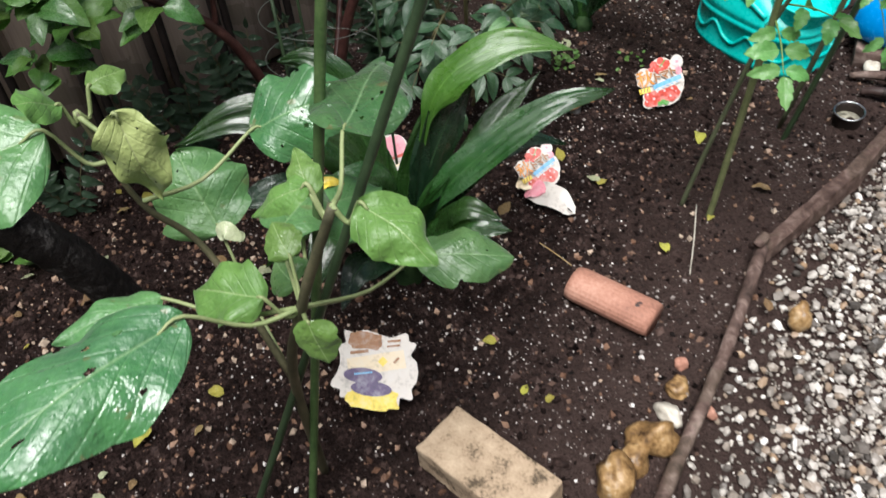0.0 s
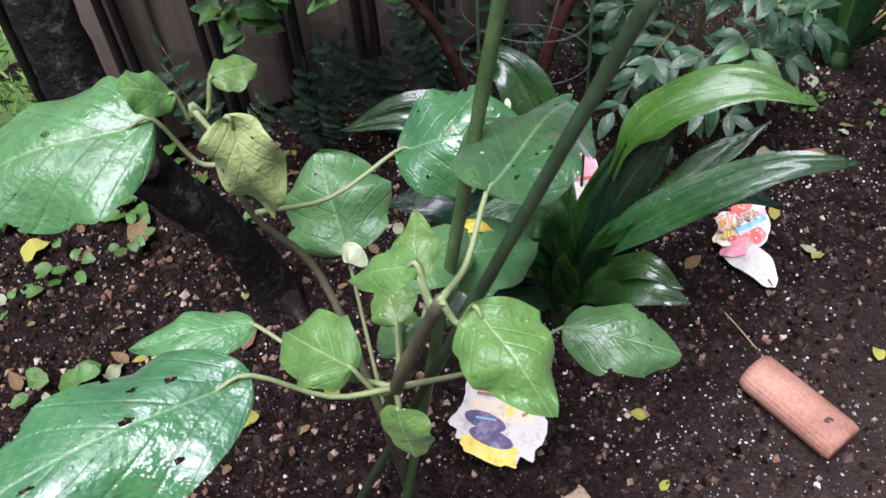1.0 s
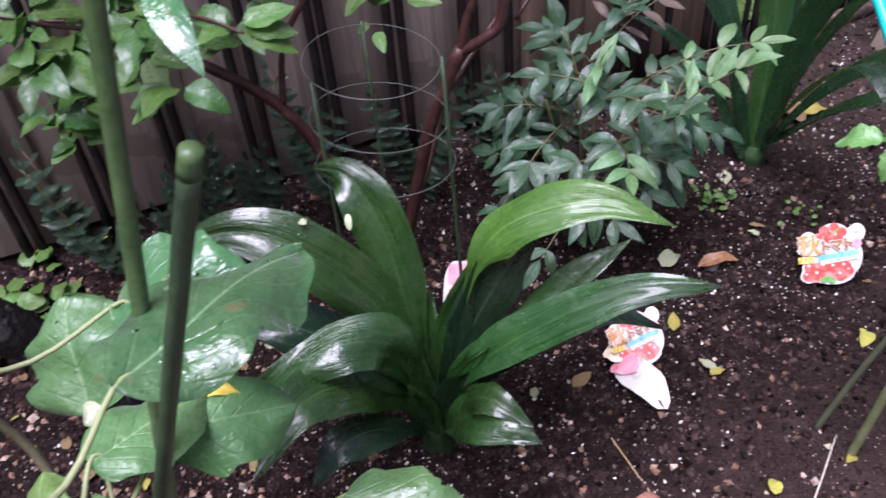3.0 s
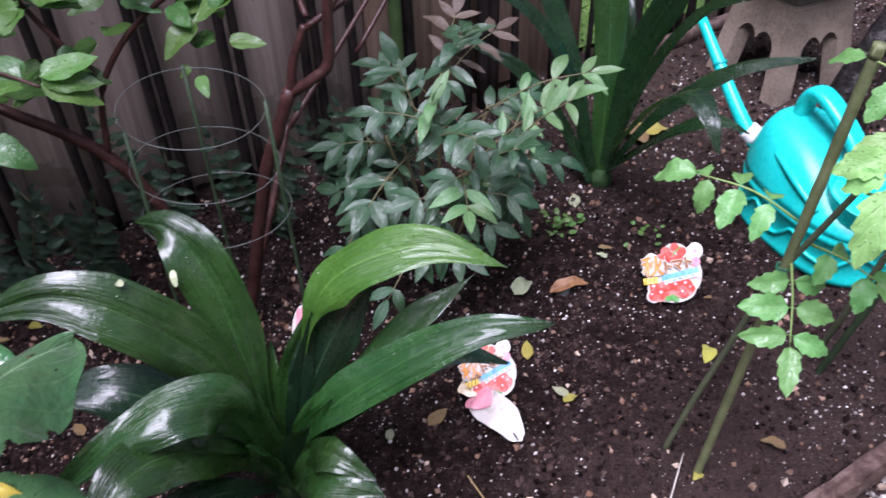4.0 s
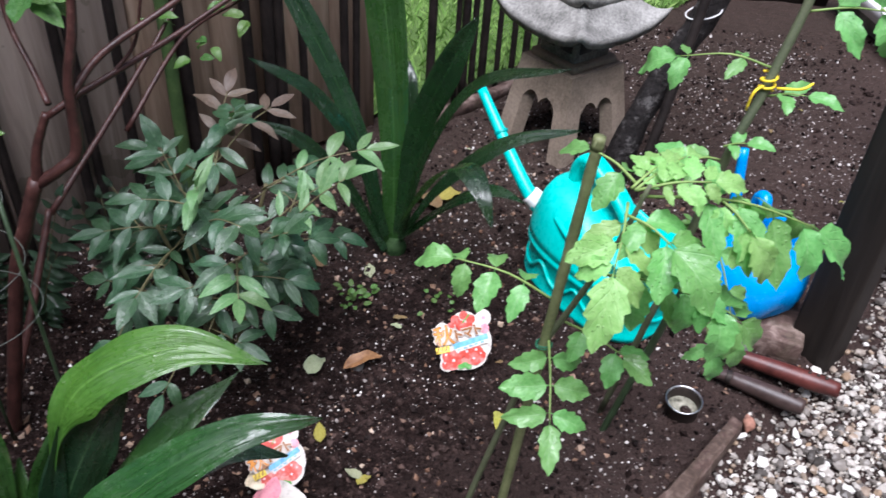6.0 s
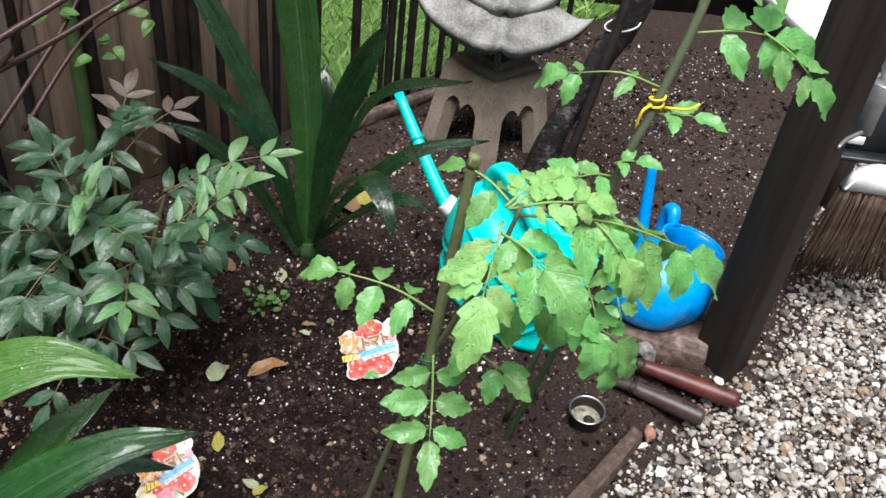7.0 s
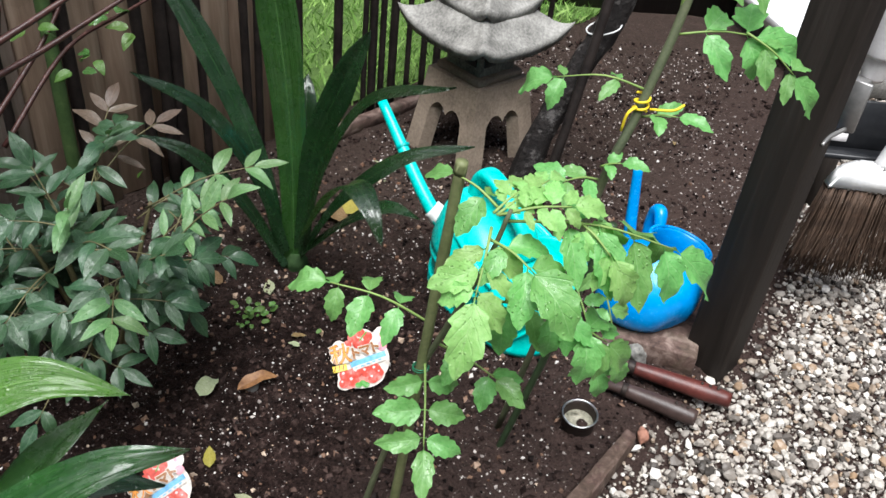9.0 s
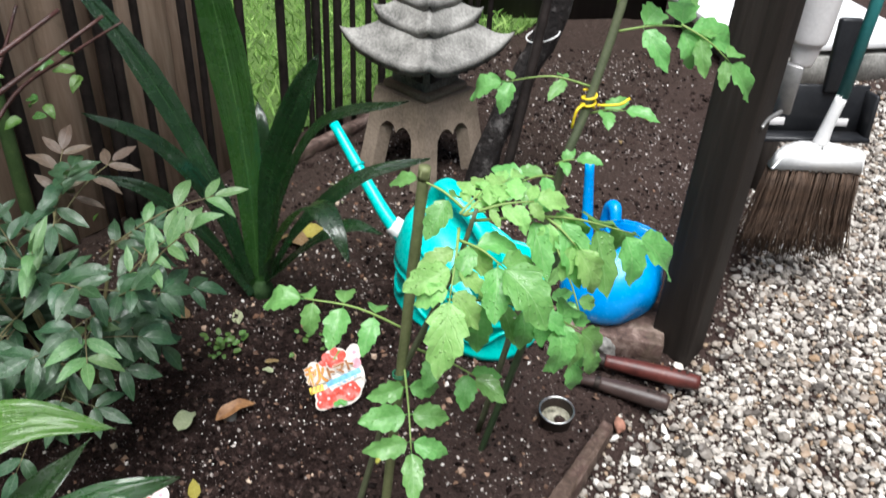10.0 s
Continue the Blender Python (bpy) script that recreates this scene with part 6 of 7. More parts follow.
# ---- nandina bush ----
nan = thing("nandina_bush", (0.15, 1.62, 0), "bushy nandina with grey-green lance-shaped leaflets", "shrub")
nr = random.Random(21)
NAN = leaflet_set("leaflet", M["nandina"], "lance", 0.38, count=4)
NANL = leaflet_set("leaflet", M["nanlight"], "lance", 0.34, count=3)
NANR = leaflet_set("leaflet", M["nanred"], "lance", 0.36, count=2)
tips = []
for k in range(7):
    q = k / 7 * 6.28
    top = Vector((0.19 + 0.1 * math.cos(q), 1.57 + 0.1 * math.sin(q), 0.3 + 0.05 * (k % 3)))
    part("stem", tube([(0.15 + 0.02 * math.cos(q), 1.62 + 0.02 * math.sin(q), -0.02), top * 0.5 + Vector((0.08, 0.8, 0.0)), top], [0.005, 0.004, 0.003], 12, 7), M["nanstem"], nan)
    tips.append(top)
goals = [(0.42, 1.66, 0.42), (0.4, 1.52, 0.45), (0.25, 1.75, 0.44), (0.18, 1.74, 0.47), (0.06, 1.46, 0.2), (0.27, 1.34, 0.36), (0.28, 1.36, 0.47), (0.1, 1.4, 0.3), (0.33, 1.42, 0.42), (0.36, 1.58, 0.4), (0.2, 1.45, 0.47), (0.12, 1.55, 0.47), (0.08, 1.62, 0.42), (0.02, 1.52, 0.33), (0.2, 1.38, 0.24), (0.3, 1.48, 0.3), (0.38, 1.6, 0.28), (0.0, 1.6, 0.25), (0.16, 1.5, 0.38), (0.3, 1.68, 0.35), (0.22, 1.6, 0.5), (0.14, 1.33, 0.17), (0.32, 1.55, 0.2), (0.05, 1.38, 0.2)]
for k, g in enumerate(goals):
    g = Vector(g)
    root = min(tips, key=lambda t: (t - g).length)
    root = root.lerp(Vector((0.17, 1.6, 0.25)), nr.uniform(0, 0.6))
    out = (g - Vector((0.18, 1.6, 0.2))).normalized()
    face = Vector((0.15, -0.45, 1)) + out * 0.3
    ms = NANL if k in (0, 1, 5, 9, 10) else NANR if k in (2, 3) else NAN
    compound(nan, root, g, face, 3, 0.052, ms, M["nanstem"], nr, 55, 0.2, 1.1, thick=0.0012, arch=0.12)
    if k > 3:
        for s in ((-1,), (1,), (-1, 1))[k % 3]:
            sd = out.cross(Vector((0, 0, 1))).normalized() * s
            compound(nan, root.lerp(g, 0.5), root.lerp(g, 0.6) + sd * 0.075 + Vector((0, 0, nr.uniform(-0.03, 0.03))), face, 2, 0.049, NAN, M["nanstem"], nr, 55, 0.25, 1.1, thick=0.001, first=0.5)


# ---- tomato plants ----
TOM = leaflet_set("leaflet", M["tomato"], "tomato", 0.47, 0.12, 6, 0.25, 0.05, 36, 8, 4.2, 0.14)
TOML = leaflet_set("leaflet", M["tomlight"], "tomato", 0.5, 0.14, 5, 0.25, 0.06, 36, 8, 4.2, 0.16)
tr = random.Random(33)

stake("garden_stake", (0.643, 1.2055, -0.03), (0.693, 1.196, 0.722), 0.0064, M["oldstake"], "weathered greenish stake supporting a tomato plant", M["oldstake"])
tom = thing("tomato_plant", (0.6, 1.243, 0), "young tomato plant with bright green lobed leaves", "vegetable plant")
S1 = [Vector(p) for p in ((0.595, 1.246, -0.02), (0.617, 1.236, 0.12), (0.642, 1.224, 0.26), (0.668, 1.21, 0.4), (0.698, 1.182, 0.52), (0.725, 1.162, 0.62), (0.74, 1.15, 0.7))]
part("stem", tube(S1, [0.0048, 0.0046, 0.0044, 0.0042, 0.0038, 0.0032, 0.0022], 26, 8, 0.1), M["oldstem"], tom)
part("tie", tube([Vector((0.674, 1.2, 0.43)) + Vector((0.0098 * math.cos(q), 0.0085 * math.sin(q), 0.0006 * q)) for q in np.linspace(0, 12.5, 22)], [0.0008, 0.0008], 50, 6), M["greentie"], tom, "green string tie")


def tom_leaf(plant, base, tip, face, pairs, size, meshes=TOM, droop=0.5, spread=62, arch=0.1, end=1.3):
    compound(plant, base, tip, face, pairs, size * 1.12, meshes, M["tomstem"], tr, spread, droop, end, arch=arch, thick=0.0014)


tom_leaf(tom, (0.685, 1.226, 0.48), (0.563, 1.241, 0.527), (0, -0.35, 1), 3, 0.043, TOM, 0.55, 74, 0.12, 1.15)
tom_leaf(tom, (0.678, 1.214, 0.45), (0.676, 1.105, 0.405), (0.05, -0.9, 0.7), 3, 0.046, TOM, 0.1, 84, 0.08, 1.2)
tom_leaf(tom, (0.69, 1.205, 0.47), (0.752, 1.146, 0.475), (0.1, -0.6, 0.9), 2, 0.036, TOM, 0.55, 66, 0.1, 1.2)
tom_leaf(tom, (0.726, 1.162, 0.67), (0.708, 1.096, 0.635), (0.0, -0.7, 0.9), 3, 0.05, TOML, 0.45, 70, 0.1, 1.5)
tom_leaf(tom, (0.724, 1.156, 0.66), (0.76, 1.108, 0.66), (0.1, -0.6, 1), 2, 0.05, TOM, 0.5, 60, 0.12, 1.4)
tom_leaf(tom, (0.732, 1.165, 0.69), (0.688, 1.196, 0.71), (0, -0.5, 1), 1, 0.036, TOM, 0.9, 80, 0.12, 1.1)
tom_leaf(tom, (0.728, 1.155, 0.69), (0.785, 1.2, 0.705), (0, -0.5, 1), 4, 0.02, TOML, 0.2, 70)
tom_leaf(tom, (0.725, 1.158, 0.69), (0.755, 1.181, 0.705), (0, -0.5, 1), 3, 0.022, TOML, 0.2, 70)
tom_leaf(tom, (0.73, 1.155, 0.69), (0.8, 1.153, 0.705), (0, -0.5, 1), 4, 0.028, TOML, 0.3, 66)
tom_leaf(tom, (0.736, 1.16, 0.68), (0.92, 1.158, 0.654), (0.1, -0.5, 1), 4, 0.066, TOM, 1.0, 66, 0.12, 1.3)
tom_leaf(tom, (0.72, 1.17, 0.57), (0.802, 1.128, 0.585), (0.1, -0.6, 1), 3, 0.048, TOM, 0.8, 64, 0.1, 1.0)
tom_leaf(tom, (0.79, 1.132, 0.585), (0.862, 1.129, 0.55), (0.1, -0.7, 0.9), 3, 0.044, TOM, 0.8, 60, 0.12, 1.2)
tom_leaf(tom, (0.805, 1.162, 0.688), (0.842, 1.128, 0.665), (0.1, -0.7, 0.9), 2, 0.046, TOML, 0.9, 60, 0.12, 1.2)

stake("garden_stake", (0.853, 1.455, -0.03), (0.945, 1.42, 0.5), 0.0062, M["darkstake"], "dark green stake beside the second tomato plant", M["darkstake"])
tom2 = thing("tomato_plant", (0.87, 1.5, 0), "taller tomato plant tied with yellow string", "vegetable plant")
S2 = [Vector(p) for p in ((0.858, 1.5, -0.02), (0.885, 1.44, 0.3), (0.915, 1.415, 0.58), (0.945, 1.43, 0.68), (0.985, 1.46, 0.85), (1.01, 1.5, 1.1))]
part("stem", tube(S2, [0.0055, 0.0055, 0.0062, 0.0062, 0.0058, 0.005], 28, 10, 0.1), M["oldstem"], tom2, "thick green stem")
part("thin_shoot", tube([(0.975, 1.455, 0.78), (0.97, 1.45, 0.88), (0.975, 1.46, 1.05)], [0.003, 0.0028, 0.002], 8, 6), M["tomstem"], tom2)
rope = [S2[3] + Vector((0.0092 * math.cos(q), 0.0092 * math.sin(q), 0.0016 * q - 0.008)) for q in np.linspace(0, 15, 26)]
tie = thing("string_tie", S2[3], "bright yellow string knotted round the tomato stem", "string")
part("loop", tube(rope, [0.0018, 0.0018], 80, 6), M["rope"], tie)
part("loose_end", tube([S2[3] + Vector((0.01, -0.008, 0.0)), S2[3] + Vector((0.035, -0.02, 0.006)), S2[3] + Vector((0.05, -0.015, 0.012))], [0.002, 0.0018], 8, 6), M["rope"], tie)
part("loose_end", tube([S2[3] + Vector((-0.008, -0.008, 0.002)), S2[3] + Vector((-0.02, -0.015, -0.004)), S2[3] + Vector((-0.022, -0.012, -0.03))], [0.002, 0.0018], 8, 6), M["rope"], tie)
tom_leaf(tom2, (0.95, 1.435, 0.7), (0.84, 1.47, 0.695), (0, -0.5, 1), 2, 0.036, TOM, 0.4, 60, 0.14, 1.5)
tom_leaf(tom2, (0.975, 1.45, 0.77), (1.07, 1.45, 0.775), (0, -0.7, 0.8), 2, 0.058, TOM, 0.5, 60, 0.1, 1.55)
tom_leaf(tom2, (1.06, 1.445, 0.78), (1.13, 1.43, 0.735), (0, -0.7, 0.8), 2, 0.042, TOM, 0.5, 55, 0.08, 1.6)
tom_leaf(tom2, (0.95, 1.43, 0.665), (0.985, 1.405, 0.68), (0.2, -0.5, 1), 1, 0.034, TOM, 0.3)
tom_leaf(tom2, (0.905, 1.41, 0.6), (0.925, 1.395, 0.615), (0.0, -0.5, 1), 1, 0.026, TOM, 0.3)
tom_leaf(tom2, (0.905, 1.41, 0.58), (0.85, 1.37, 0.6), (0.0, -0.5, 1), 2, 0.042, TOM, 0.4)
tom_leaf(tom2, (0.905, 1.42, 0.5), (0.965, 1.33, 0.34), (0.1, -0.9, 0.6), 3, 0.04, TOM, 0.4, 64, 0.1)
tom_leaf(tom2, (0.9, 1.425, 0.42), (0.945, 1.34, 0.3), (0.1, -0.9, 0.6), 2, 0.042, TOM, 0.3, 76, 0.1, 1.1)
tom_leaf(tom2, (0.985, 1.46, 0.85), (1.06, 1.47, 0.85), (0, -0.6, 0.9), 2, 0.045, TOM, 0.5)


# ---- trunk, red-barked shrub, wire support ----
old = thing("tree", (-0.47, 1.0, 0), "dark-barked tree with a sawn branch stub", "tree")
part("trunk", tube([(-0.45, 0.97, -0.03), (-0.46, 0.94, 0.1), (-0.48, 0.88, 0.28), (-0.52, 0.83, 0.42), (-0.56, 0.83, 0.55), (-0.57, 0.85, 0.8), (-0.57, 0.88, 1.4)], [0.045, 0.037, 0.034, 0.036, 0.038, 0.037, 0.036], 30, 16, 0.28, seed=2), M["mottled"], old)
part("stub", tube([(-0.5, 0.84, 0.4), (-0.485, 0.81, 0.435)], [0.026, 0.022], 5, 12, 0.1, seed=3), M["bark"], old, "sawn stub with a grey cut face")
part("side_root", tube([(-0.45, 0.96, 0.05), (-0.4, 0.93, 0.0), (-0.36, 0.91, -0.02)], [0.03, 0.02, 0.01], 8, 10, 0.1), M["bark"], old)

# Boughs and crown stay out of view, added to shade the bed's left.
part("bough", tube([(-0.57, 0.87, 1.25), (-0.5, 1.0, 1.6), (-0.38, 1.15, 1.95)], [0.03, 0.022, 0.012], 14, 10, 0.15, seed=5), M["bark"], old)
part("bough", tube([(-0.5, 1.0, 1.6), (-0.38, 1.3, 1.8), (-0.2, 1.58, 1.98)], [0.02, 0.014, 0.008], 14, 10, 0.15, seed=7), M["bark"], old)
part("bough", tube([(-0.57, 0.87, 1.3), (-0.66, 0.8, 1.7), (-0.72, 0.75, 2.1)], [0.03, 0.022, 0.012], 14, 10, 0.15, seed=6), M["bark"], old)
crown, cr = bmesh.new(), random.Random(71)
for k in range(300):
    c = cr.choice([(-0.3, 1.5, 1.9), (-0.15, 1.6, 2.0), (-0.38, 1.15, 1.95), (-0.72, 0.75, 2.1), (-0.5, 1.0, 1.7), (-0.2, 1.3, 1.9), (-0.6, 0.6, 1.85)])
    d = Vector((cr.gauss(0, 1), cr.gauss(0, 1), cr.gauss(0, 0.6))).normalized() * 0.36 * cr.random() ** 0.5
    b = Vector(c) + d
    e = b + Vector((cr.uniform(-1, 1), cr.uniform(-1, 1), cr.uniform(-0.8, 0.1))).normalized() * cr.uniform(0.07, 0.11)
    blade([b, e], 0.055, "ovate", (cr.uniform(-0.4, 0.4), cr.uniform(-0.4, 0.4), 1), 0.05, 0.15, 0.02, 0, 5, 2, k, bm=crown)
part("crown", crown, M["shrub"], old, "leafy green crown out of view, added to shade the bed")

red = thing("red_barked_shrub", (-0.13, 1.38, 0), "leafy shrub with thin reddish branches", "shrub")
for pts, r in [
    ([(-0.157, 1.395, -0.02), (-0.137, 1.39, 0.05), (-0.07, 1.4, 0.32), (-0.033, 1.4, 0.417), (-0.002, 1.41, 0.496)], [0.0115, 0.011, 0.0105, 0.0105, 0.01]),
    ([(-0.002, 1.41, 0.49), (0.008, 1.412, 0.54), (0.029, 1.42, 0.592)], [0.008, 0.0065, 0.0055]),
    ([(-0.004, 1.41, 0.487), (0.035, 1.412, 0.515), (0.058, 1.42, 0.54), (0.067, 1.42, 0.634), (0.086, 1.43, 0.721), (0.1, 1.44, 0.85)], [0.0085, 0.008, 0.0085, 0.007, 0.006, 0.005]),
    ([(0.03, 1.42, 0.588), (0.076, 1.45, 0.614), (0.16, 1.55, 0.645), (0.221, 1.6, 0.677), (0.3, 1.66, 0.72)], [0.005, 0.0048, 0.0042, 0.0036, 0.0025]),
    ([(0.067, 1.42, 0.62), (0.1, 1.46, 0.66), (0.17, 1.52, 0.7), (0.26, 1.6, 0.75)], [0.0055, 0.005, 0.0045, 0.003]),
    ([(0.03, 1.43, 0.6), (0.0, 1.47, 0.63), (-0.03, 1.5, 0.68), (-0.04, 1.52, 0.76)], [0.0045, 0.004, 0.0035, 0.003]),
    ([(0.1, 1.48, 0.622), (0.13, 1.5, 0.66), (0.15, 1.5, 0.73)], [0.003, 0.0026, 0.002]),
    ([(-0.2, 1.42, -0.02), (-0.24, 1.4, 0.2), (-0.3, 1.36, 0.38), (-0.42, 1.3, 0.5)], [0.012, 0.011, 0.01, 0.008]),
    ([(-0.3, 1.36, 0.38), (-0.28, 1.38, 0.5), (-0.2, 1.42, 0.6), (-0.08, 1.45, 0.66)], [0.006, 0.005, 0.004, 0.003]),
    ([(-0.42, 1.3, 0.5), (-0.5, 1.28, 0.55), (-0.62, 1.25, 0.56)], [0.005, 0.004, 0.003]),
    ([(-0.42, 1.3, 0.5), (-0.44, 1.22, 0.57), (-0.48, 1.14, 0.62), (-0.53, 1.08, 0.66)], [0.005, 0.004, 0.003, 0.002]),
    ([(-0.28, 1.38, 0.5), (-0.35, 1.36, 0.62), (-0.42, 1.34, 0.8)], [0.005, 0.004, 0.003]),
    ([(-0.44, 1.22, 0.57), (-0.34, 1.16, 0.64), (-0.24, 1.13, 0.66), (-0.17, 1.12, 0.65)], [0.004, 0.003, 0.0025, 0.002]),
    ([(-0.44, 1.22, 0.57), (-0.47, 1.15, 0.54), (-0.5, 1.11, 0.46)], [0.003, 0.0025, 0.002]),
    ([(-0.02, 1.78, 0.36), (0.06, 1.92, 0.48), (0.17, 1.95, 0.55), (0.26, 1.97, 0.6)], [0.005, 0.004, 0.003, 0.002]),
    ([(-0.1, 1.6, 0.3), (-0.02, 1.8, 0.42), (0.04, 1.93, 0.52), (0.08, 2.0, 0.62)], [0.006, 0.005, 0.004, 0.003]),
    ([(-0.15, 1.42, 0.05), (-0.12, 1.5, 0.18), (-0.1, 1.6, 0.31)], [0.008, 0.007, 0.006]),
]:
    part("branch", tube(pts, r, 20, 8, 0.12), M["redbark"], red)
SHR = leaflet_set("leaf", M["shrub"], "ovate", 0.55, 0.04, 4, 0.2, 0.04) + leaflet_set("leaf", M["shrubdark"], "ovate", 0.58, 0.04, 3, 0.2, 0.05)
sr = random.Random(12)
# The topmost clusters are unseen, added to shade the fence foot.
for (p, n, ln) in [((-0.25, 1.42, 0.62), 5, 0.055), ((-0.175, 1.43, 0.61), 4, 0.055), ((-0.12, 1.42, 0.6), 5, 0.06), ((-0.09, 1.4, 0.57), 3, 0.06), ((-0.12, 1.37, 0.54), 2, 0.04), ((-0.26, 1.38, 0.57), 4, 0.05), ((-0.07, 1.45, 0.63), 4, 0.06), ((-0.59, 1.25, 0.5), 5, 0.06), ((-0.5, 1.32, 0.53), 6, 0.06), ((-0.4, 1.31, 0.5), 5, 0.06), ((-0.56, 1.19, 0.43), 4, 0.05), ((-0.34, 1.36, 0.52), 6, 0.06), ((-0.65, 1.25, 0.54), 5, 0.06), ((-0.5, 1.27, 0.62), 7, 0.06), ((-0.38, 1.36, 0.66), 7, 0.06), ((-0.2, 1.42, 0.7), 7, 0.06), ((0.1, 1.86, 0.475), 3, 0.035), ((0.125, 1.87, 0.5), 3, 0.035), ((0.195, 1.9, 0.54), 3, 0.035), ((0.155, 1.91, 0.56), 4, 0.035), ((0.02, 1.9, 0.53), 3, 0.035), ((0.0, 1.5, 0.72), 7, 0.06), ((-0.1, 1.52, 0.78), 8, 0.06), ((-0.51, 1.13, 0.64), 7, 0.065), ((-0.48, 1.17, 0.6), 6, 0.06), ((-0.44, 1.24, 0.6), 7, 0.07), ((-0.38, 1.18, 0.57), 4, 0.07), ((-0.36, 1.24, 0.56), 5, 0.075), ((-0.32, 1.33, 0.56), 5, 0.065), ((-0.44, 1.05, 0.61), 6, 0.055), ((-0.43, 1.12, 0.54), 5, 0.06), ((-0.4, 1.3, 0.62), 7, 0.07), ((-0.3, 1.3, 0.66), 7, 0.06), ((-0.55, 1.2, 0.68), 8, 0.06), ((-0.46, 1.12, 0.6), 6, 0.07), ((-0.44, 1.13, 0.55), 6, 0.065), ((-0.5, 1.1, 0.5), 6, 0.06), ((-0.3, 1.13, 0.56), 5, 0.065), ((-0.19, 1.13, 0.65), 6, 0.065), ((-0.33, 1.14, 0.64), 7, 0.07), ((-0.52, 1.13, 0.56), 6, 0.06), ((-0.48, 1.11, 0.46), 5, 0.05)]:
    for k in range(n):
        q = sr.uniform(0, 6.28)
        d = Vector((math.cos(q), math.sin(q), sr.uniform(-0.7, 0.2))).normalized()
        b = Vector(p) + d * 0.012
        placed("leaf", sr.choice(SHR), frame_to(b, b + d * ln * sr.uniform(0.7, 1.2), Vector((sr.uniform(-0.3, 0.3), -0.5, 1))), red)
near = thing("overhanging_twig", (-0.3, 1.0, 0.9), "leafy twig hanging in from the tree trunk", "twig")
part("twig", tube([(-0.57, 0.87, 1.0), (-0.35, 0.88, 0.95), (-0.15, 0.88, 0.88), (-0.07, 0.875, 0.84)], [0.006, 0.004, 0.003, 0.002], 14, 7), M["redbark"], near)
part("leaf", blade([(-0.07, 0.875, 0.84), (-0.035, 0.84, 0.815), (-0.002, 0.818, 0.782)], 0.032, "ovate", (0.0, -0.6, 1), 0, 0.2, 0.03, 0.03, 14, 8, 3), M["eggwet"], near, "shiny wet leaf")
for b, t_, w in [((-0.13, 0.88, 0.87), (-0.09, 0.93, 0.83), 0.04), ((-0.2, 0.88, 0.89), (-0.2, 0.82, 0.86), 0.04), ((-0.28, 0.88, 0.92), (-0.25, 0.94, 0.87), 0.045), ((-0.36, 0.88, 0.95), (-0.36, 0.83, 0.9), 0.045)]:
    part("leaf", blade([b, t_], w, "ovate", (0.0, -0.5, 1), 0.1, 0.2, 0.03, 0.03, 12, 6, 5), M["shrub"], near)

wire = thing("wire_support", (-0.16, 1.19, 0), "round wire plant support on thin green legs", "plant support")
WC = Vector((-0.085, 1.275, 0))
for z, r in ((0.37, 0.105), (0.45, 0.1), (0.54, 0.095)):
    part("ring", tube([WC + Vector((r * math.cos(q), r * math.sin(q), z + 0.012 * math.sin(q + z * 9))) for q in np.linspace(0, 6.28, 20)], [0.0006, 0.0006], 60, 6), M["wire"], wire)
for q in (4.2, 2.1, 0.1):
    part("leg", tube([WC + Vector((0.105 * math.cos(q), 0.105 * math.sin(q), -0.02)), WC + Vector((0.1 * math.cos(q), 0.1 * math.sin(q), 0.55))], [0.0028, 0.0028], 4, 8), M["darkstake"], wire)

fr = random.Random(17)
FERN = leaflet_set("leaflet", M["fern"], "lance", 0.4, count=3)
for k, (x, y, h) in enumerate([(-0.06, 1.78, 0.3), (-0.2, 1.66, 0.34), (-0.33, 1.58, 0.36), (-0.55, 1.38, 0.3), (-0.68, 1.28, 0.36), (0.02, 1.84, 0.26), (-0.44, 1.46, 0.28)]):
    f = thing("fern", (x, y, 0), "dark green fern growing at the fence foot", "fern", "ferns along the fence")
    for j in range(6):
        q = fr.uniform(3.4, 6.2)
        tip = Vector((x + 0.11 * math.cos(q), y + 0.11 * math.sin(q), h * fr.uniform(0.55, 1.05)))
        compound(f, (x, y, -0.01), tip, Vector((0.1, -0.9, 0.7)), 8, 0.038, FERN, M["nanstem"], fr, 68, 0.15, 0.8, name="frond", thick=0.001, first=0.12)


# ---- weeds and fallen leaves ----
wr = random.Random(41)
WEED = leaflet_set("leaf", M["shrub"], "round", 0.7, 0.0, 3, 0.15, 0.04, 6, 4)
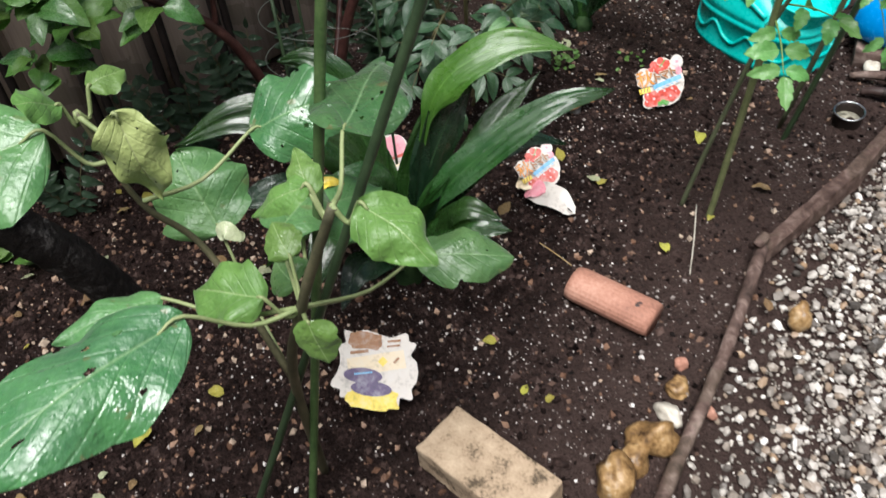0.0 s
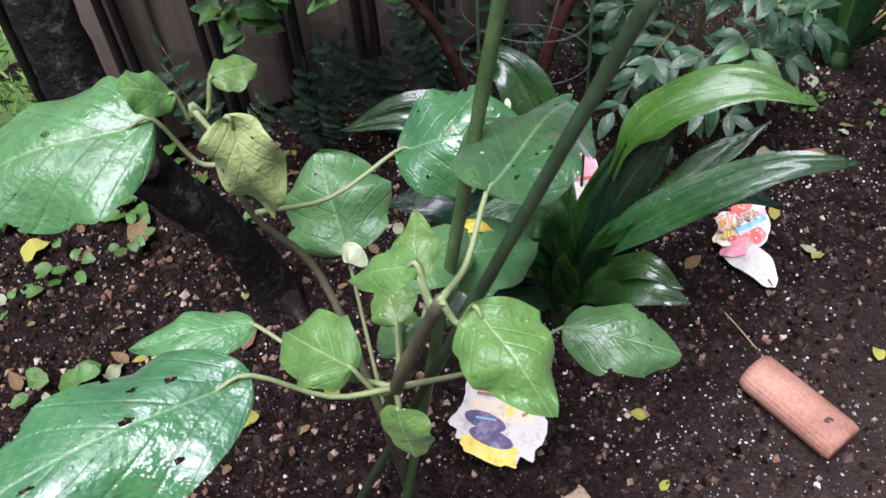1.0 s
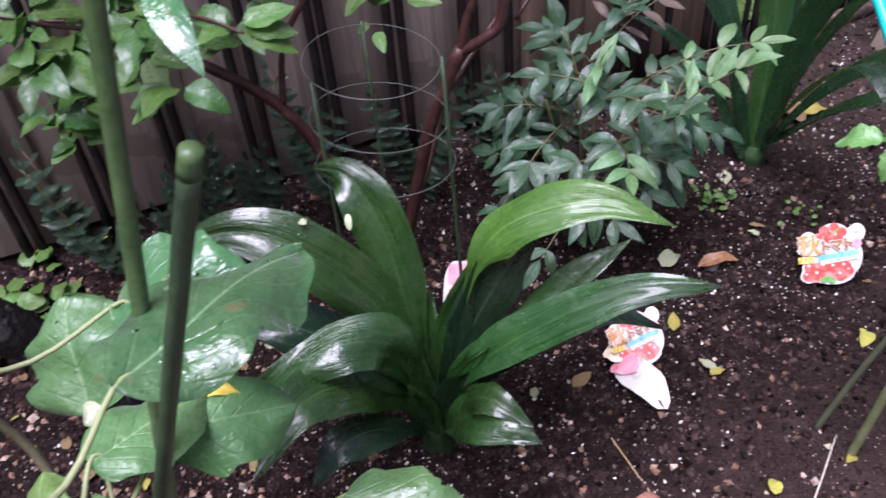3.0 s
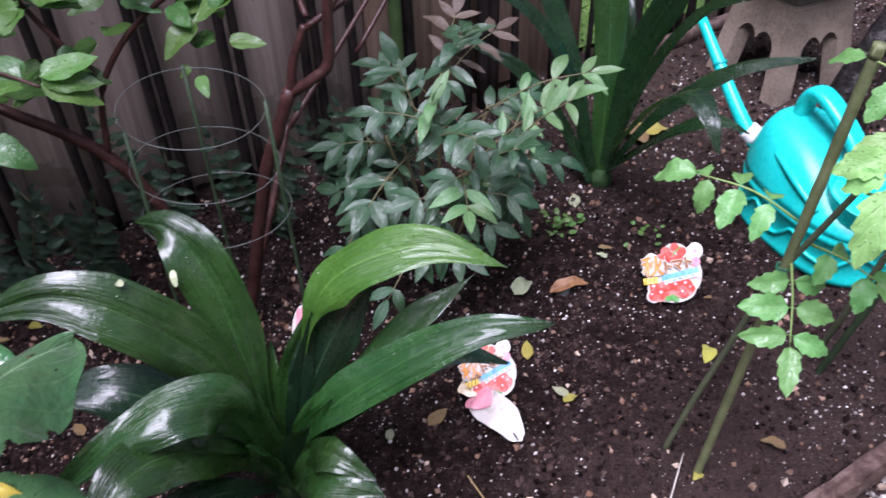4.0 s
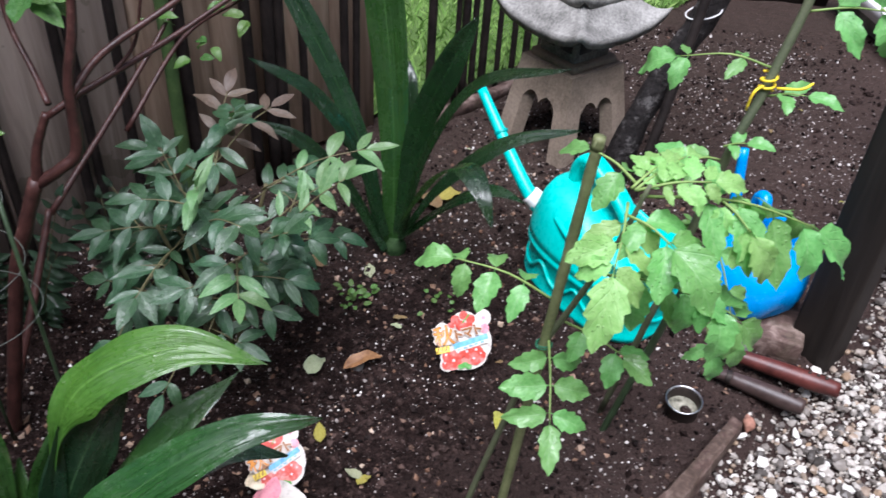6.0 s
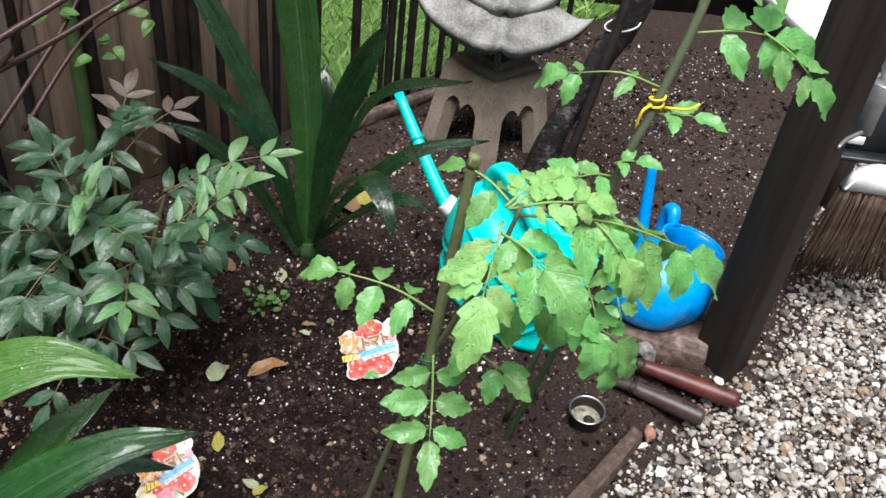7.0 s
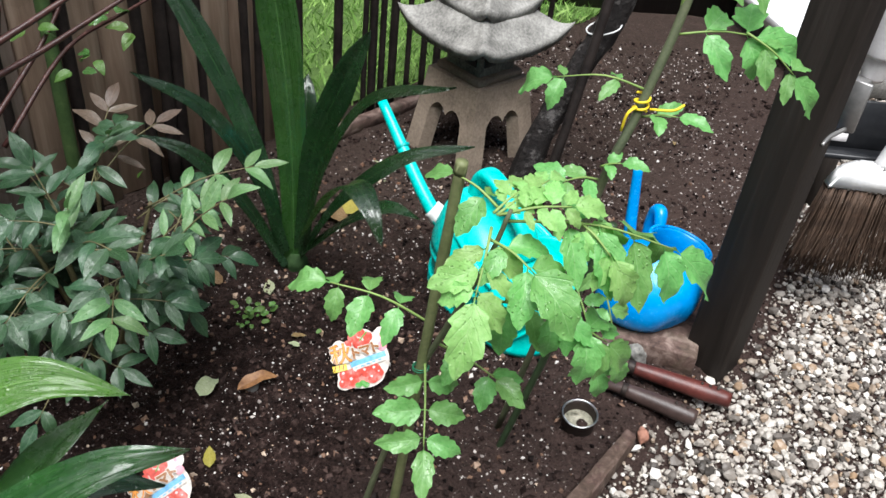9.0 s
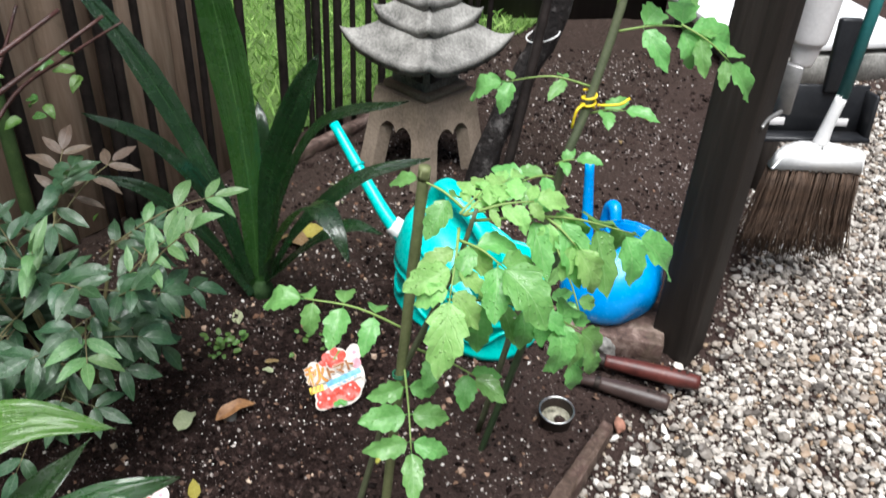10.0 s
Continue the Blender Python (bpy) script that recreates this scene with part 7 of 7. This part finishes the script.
for k, (x, y, n, ln) in enumerate([(-0.85, 1.1, 9, 0.045), (-0.8, 1.0, 7, 0.03), (-0.87, 0.91, 9, 0.03), (-0.72, 0.67, 7, 0.045), (-0.85, 1.19, 7, 0.04), (0.385, 1.74, 14, 0.016), (0.372, 1.77, 10, 0.014), (0.56, 1.735, 10, 0.014), (-1.07, 1.08, 16, 0.05), (-1.09, 1.0, 14, 0.05), (-1.1, 1.12, 14, 0.055), (-1.02, 1.02, 10, 0.04), (-0.93, 0.8, 6, 0.03), (-0.6, 1.08, 6, 0.025), (1.22, 1.83, 9, 0.03), (1.17, 2.05, 6, 0.025), (-0.76, 1.14, 8, 0.05)]):
    w = thing("weed", (x, y, 0), "small green weed sprouting from the soil", "weed", "weeds in the bed")
    for j in range(n):
        q = wr.uniform(0, 6.28)
        r = wr.uniform(0.0, 0.045)
        b = Vector((x + r * math.cos(q), y + r * math.sin(q), 0.006 + wr.uniform(0, 0.03)))
        d = Vector((math.cos(q), math.sin(q), wr.uniform(-0.1, 0.5)))
        placed("leaf", wr.choice(WEED), frame_to(b, b + d * ln * wr.uniform(0.7, 1.2), (wr.uniform(-0.3, 0.3), -0.3, 1)), w)

DEAD = {k: [mesh_from(blade([(0, 0, 0), (0, 0.5, 0.1 * j), (0, 1, 0.02)], 0.5 + 0.1 * j, "ovate", (0, 0, 1), 0, 0.3, 0.06, 0.04, 8, 5, j), "fallen_leaf", M[k]) for j in range(3)] for k in ("deadleaf", "paleleaf", "yellowleaf")}


def fallen(x, y, ln, kind, turn, label):
    ob = new("fallen_leaf", wr.choice(DEAD[kind]))
    ob.matrix_basis = Matrix.Translation((x, y, max(0, ground_z(x, y)) + 0.006)) @ pose(0, 0, 0, wr.uniform(-12, 12), wr.uniform(-15, 15), turn) @ Matrix.Scale(ln, 4)
    return tagged(ob, label, "fallen leaf", "fallen leaves")


PALE, DRY, YEL = "pale green fallen leaf on dark soil", "dry brown fallen leaf on dark soil", "yellow fallen leaf on dark soil"
for x, y, ln, kd, tn in [(0.441, 1.317, 0.034, "paleleaf", 60), (0.435, 1.303, 0.03, "yellowleaf", -40), (0.673, 1.47, 0.04, "yellowleaf", 170), (0.225, 1.212, 0.045, "deadleaf", -30), (0.171, 1.177, 0.025, "paleleaf", 20), (0.365, 1.385, 0.042, "yellowleaf", 10), (0.323, 1.537, 0.05, "paleleaf", -30), (0.487, 1.675, 0.022, "paleleaf", 80), (0.469, 1.704, 0.03, "deadleaf", -80), (0.314, 1.86, 0.045, "deadleaf", 80), (0.415, 1.83, 0.05, "paleleaf", 10), (0.543, 1.104, 0.03, "yellowleaf", 10), (0.253, 0.776, 0.022, "yellowleaf", -20), (0.29, 0.76, 0.018, "yellowleaf", -60), (0.211, 0.89, 0.025, "yellowleaf", 80), (-0.258, 0.787, 0.03, "yellowleaf", 80), (-0.375, 0.722, 0.045, "yellowleaf", 170), (-0.98, 0.9, 0.06, "yellowleaf", -30), (-0.93, 0.793, 0.035, "paleleaf", 80), (-0.785, 0.65, 0.045, "deadleaf", 60), (-0.644, 0.709, 0.04, "paleleaf", 10), (-0.639, 0.752, 0.04, "deadleaf", 80), (-0.409, 0.584, 0.03, "paleleaf", 50), (-0.518, 0.873, 0.025, "deadleaf", 40), (-0.457, 0.829, 0.05, "deadleaf", 0), (-0.664, 0.678, 0.05, "yellowleaf", 160), (-0.78, 1.0, 0.06, "deadleaf", 30), (0.54, 2.13, 0.09, "yellowleaf", -50), (0.56, 2.1, 0.07, "deadleaf", 60), (0.7, 0.95, 0.03, "deadleaf", 0), (0.78, 1.27, 0.04, "deadleaf", 90), (-0.55, 1.02, 0.04, "deadleaf", 120), (-0.3, 1.15, 0.03, "paleleaf", 10), (-0.32, 1.1, 0.03, "deadleaf", 60)]:
    fallen(x, y, ln, kd, tn, PALE if kd == "paleleaf" else DRY if kd == "deadleaf" else YEL)
for k in range(46):
    x, y = wr.uniform(-1.0, -0.15), wr.uniform(0.55, 1.35)
    kd = wr.choice(["deadleaf", "deadleaf", "paleleaf", "yellowleaf"])
    fallen(x, y, wr.uniform(0.012, 0.032), kd, wr.uniform(0, 360), PALE if kd == "paleleaf" else DRY if kd == "deadleaf" else YEL)
for k in range(34):
    x, y = wr.uniform(0.0, 1.7), wr.uniform(0.75, 2.9)
    if on_gravel(x, y) < -0.03:
        kd = wr.choice(["deadleaf", "paleleaf", "yellowleaf"])
        fallen(x, y, wr.uniform(0.008, 0.02), kd, wr.uniform(0, 360), PALE if kd == "paleleaf" else DRY if kd == "deadleaf" else YEL)

bark = part("bark_piece", rough_up(blade([(0.385, 1.555, 0.012), (0.42, 1.57, 0.026), (0.455, 1.59, 0.014)], 0.026, "lance", (0, -0.2, 1), 0, 0.5, 0.05), 0.003, 60), M["barkpiece"])
tagged(bark, "curled orange-brown piece of dry bark", "bark")
branch("twig", [(0.625, 1.235, 0.006), (0.6, 1.13, 0.012), (0.577, 1.043, 0.006)], [0.001, 0.0014, 0.001], M["palerock"], "thin pale straw lying on the soil", "twig", 0.1, 6, 10, seed=1)
branch("twig", [(0.29, 1.15, 0.006), (0.33, 1.1, 0.014), (0.38, 1.05, 0.006)], [0.0012, 0.0014, 0.001], M["deadleaf"], "thin brown twig lying on the soil", "twig", 0.1, 5, 10, seed=2)
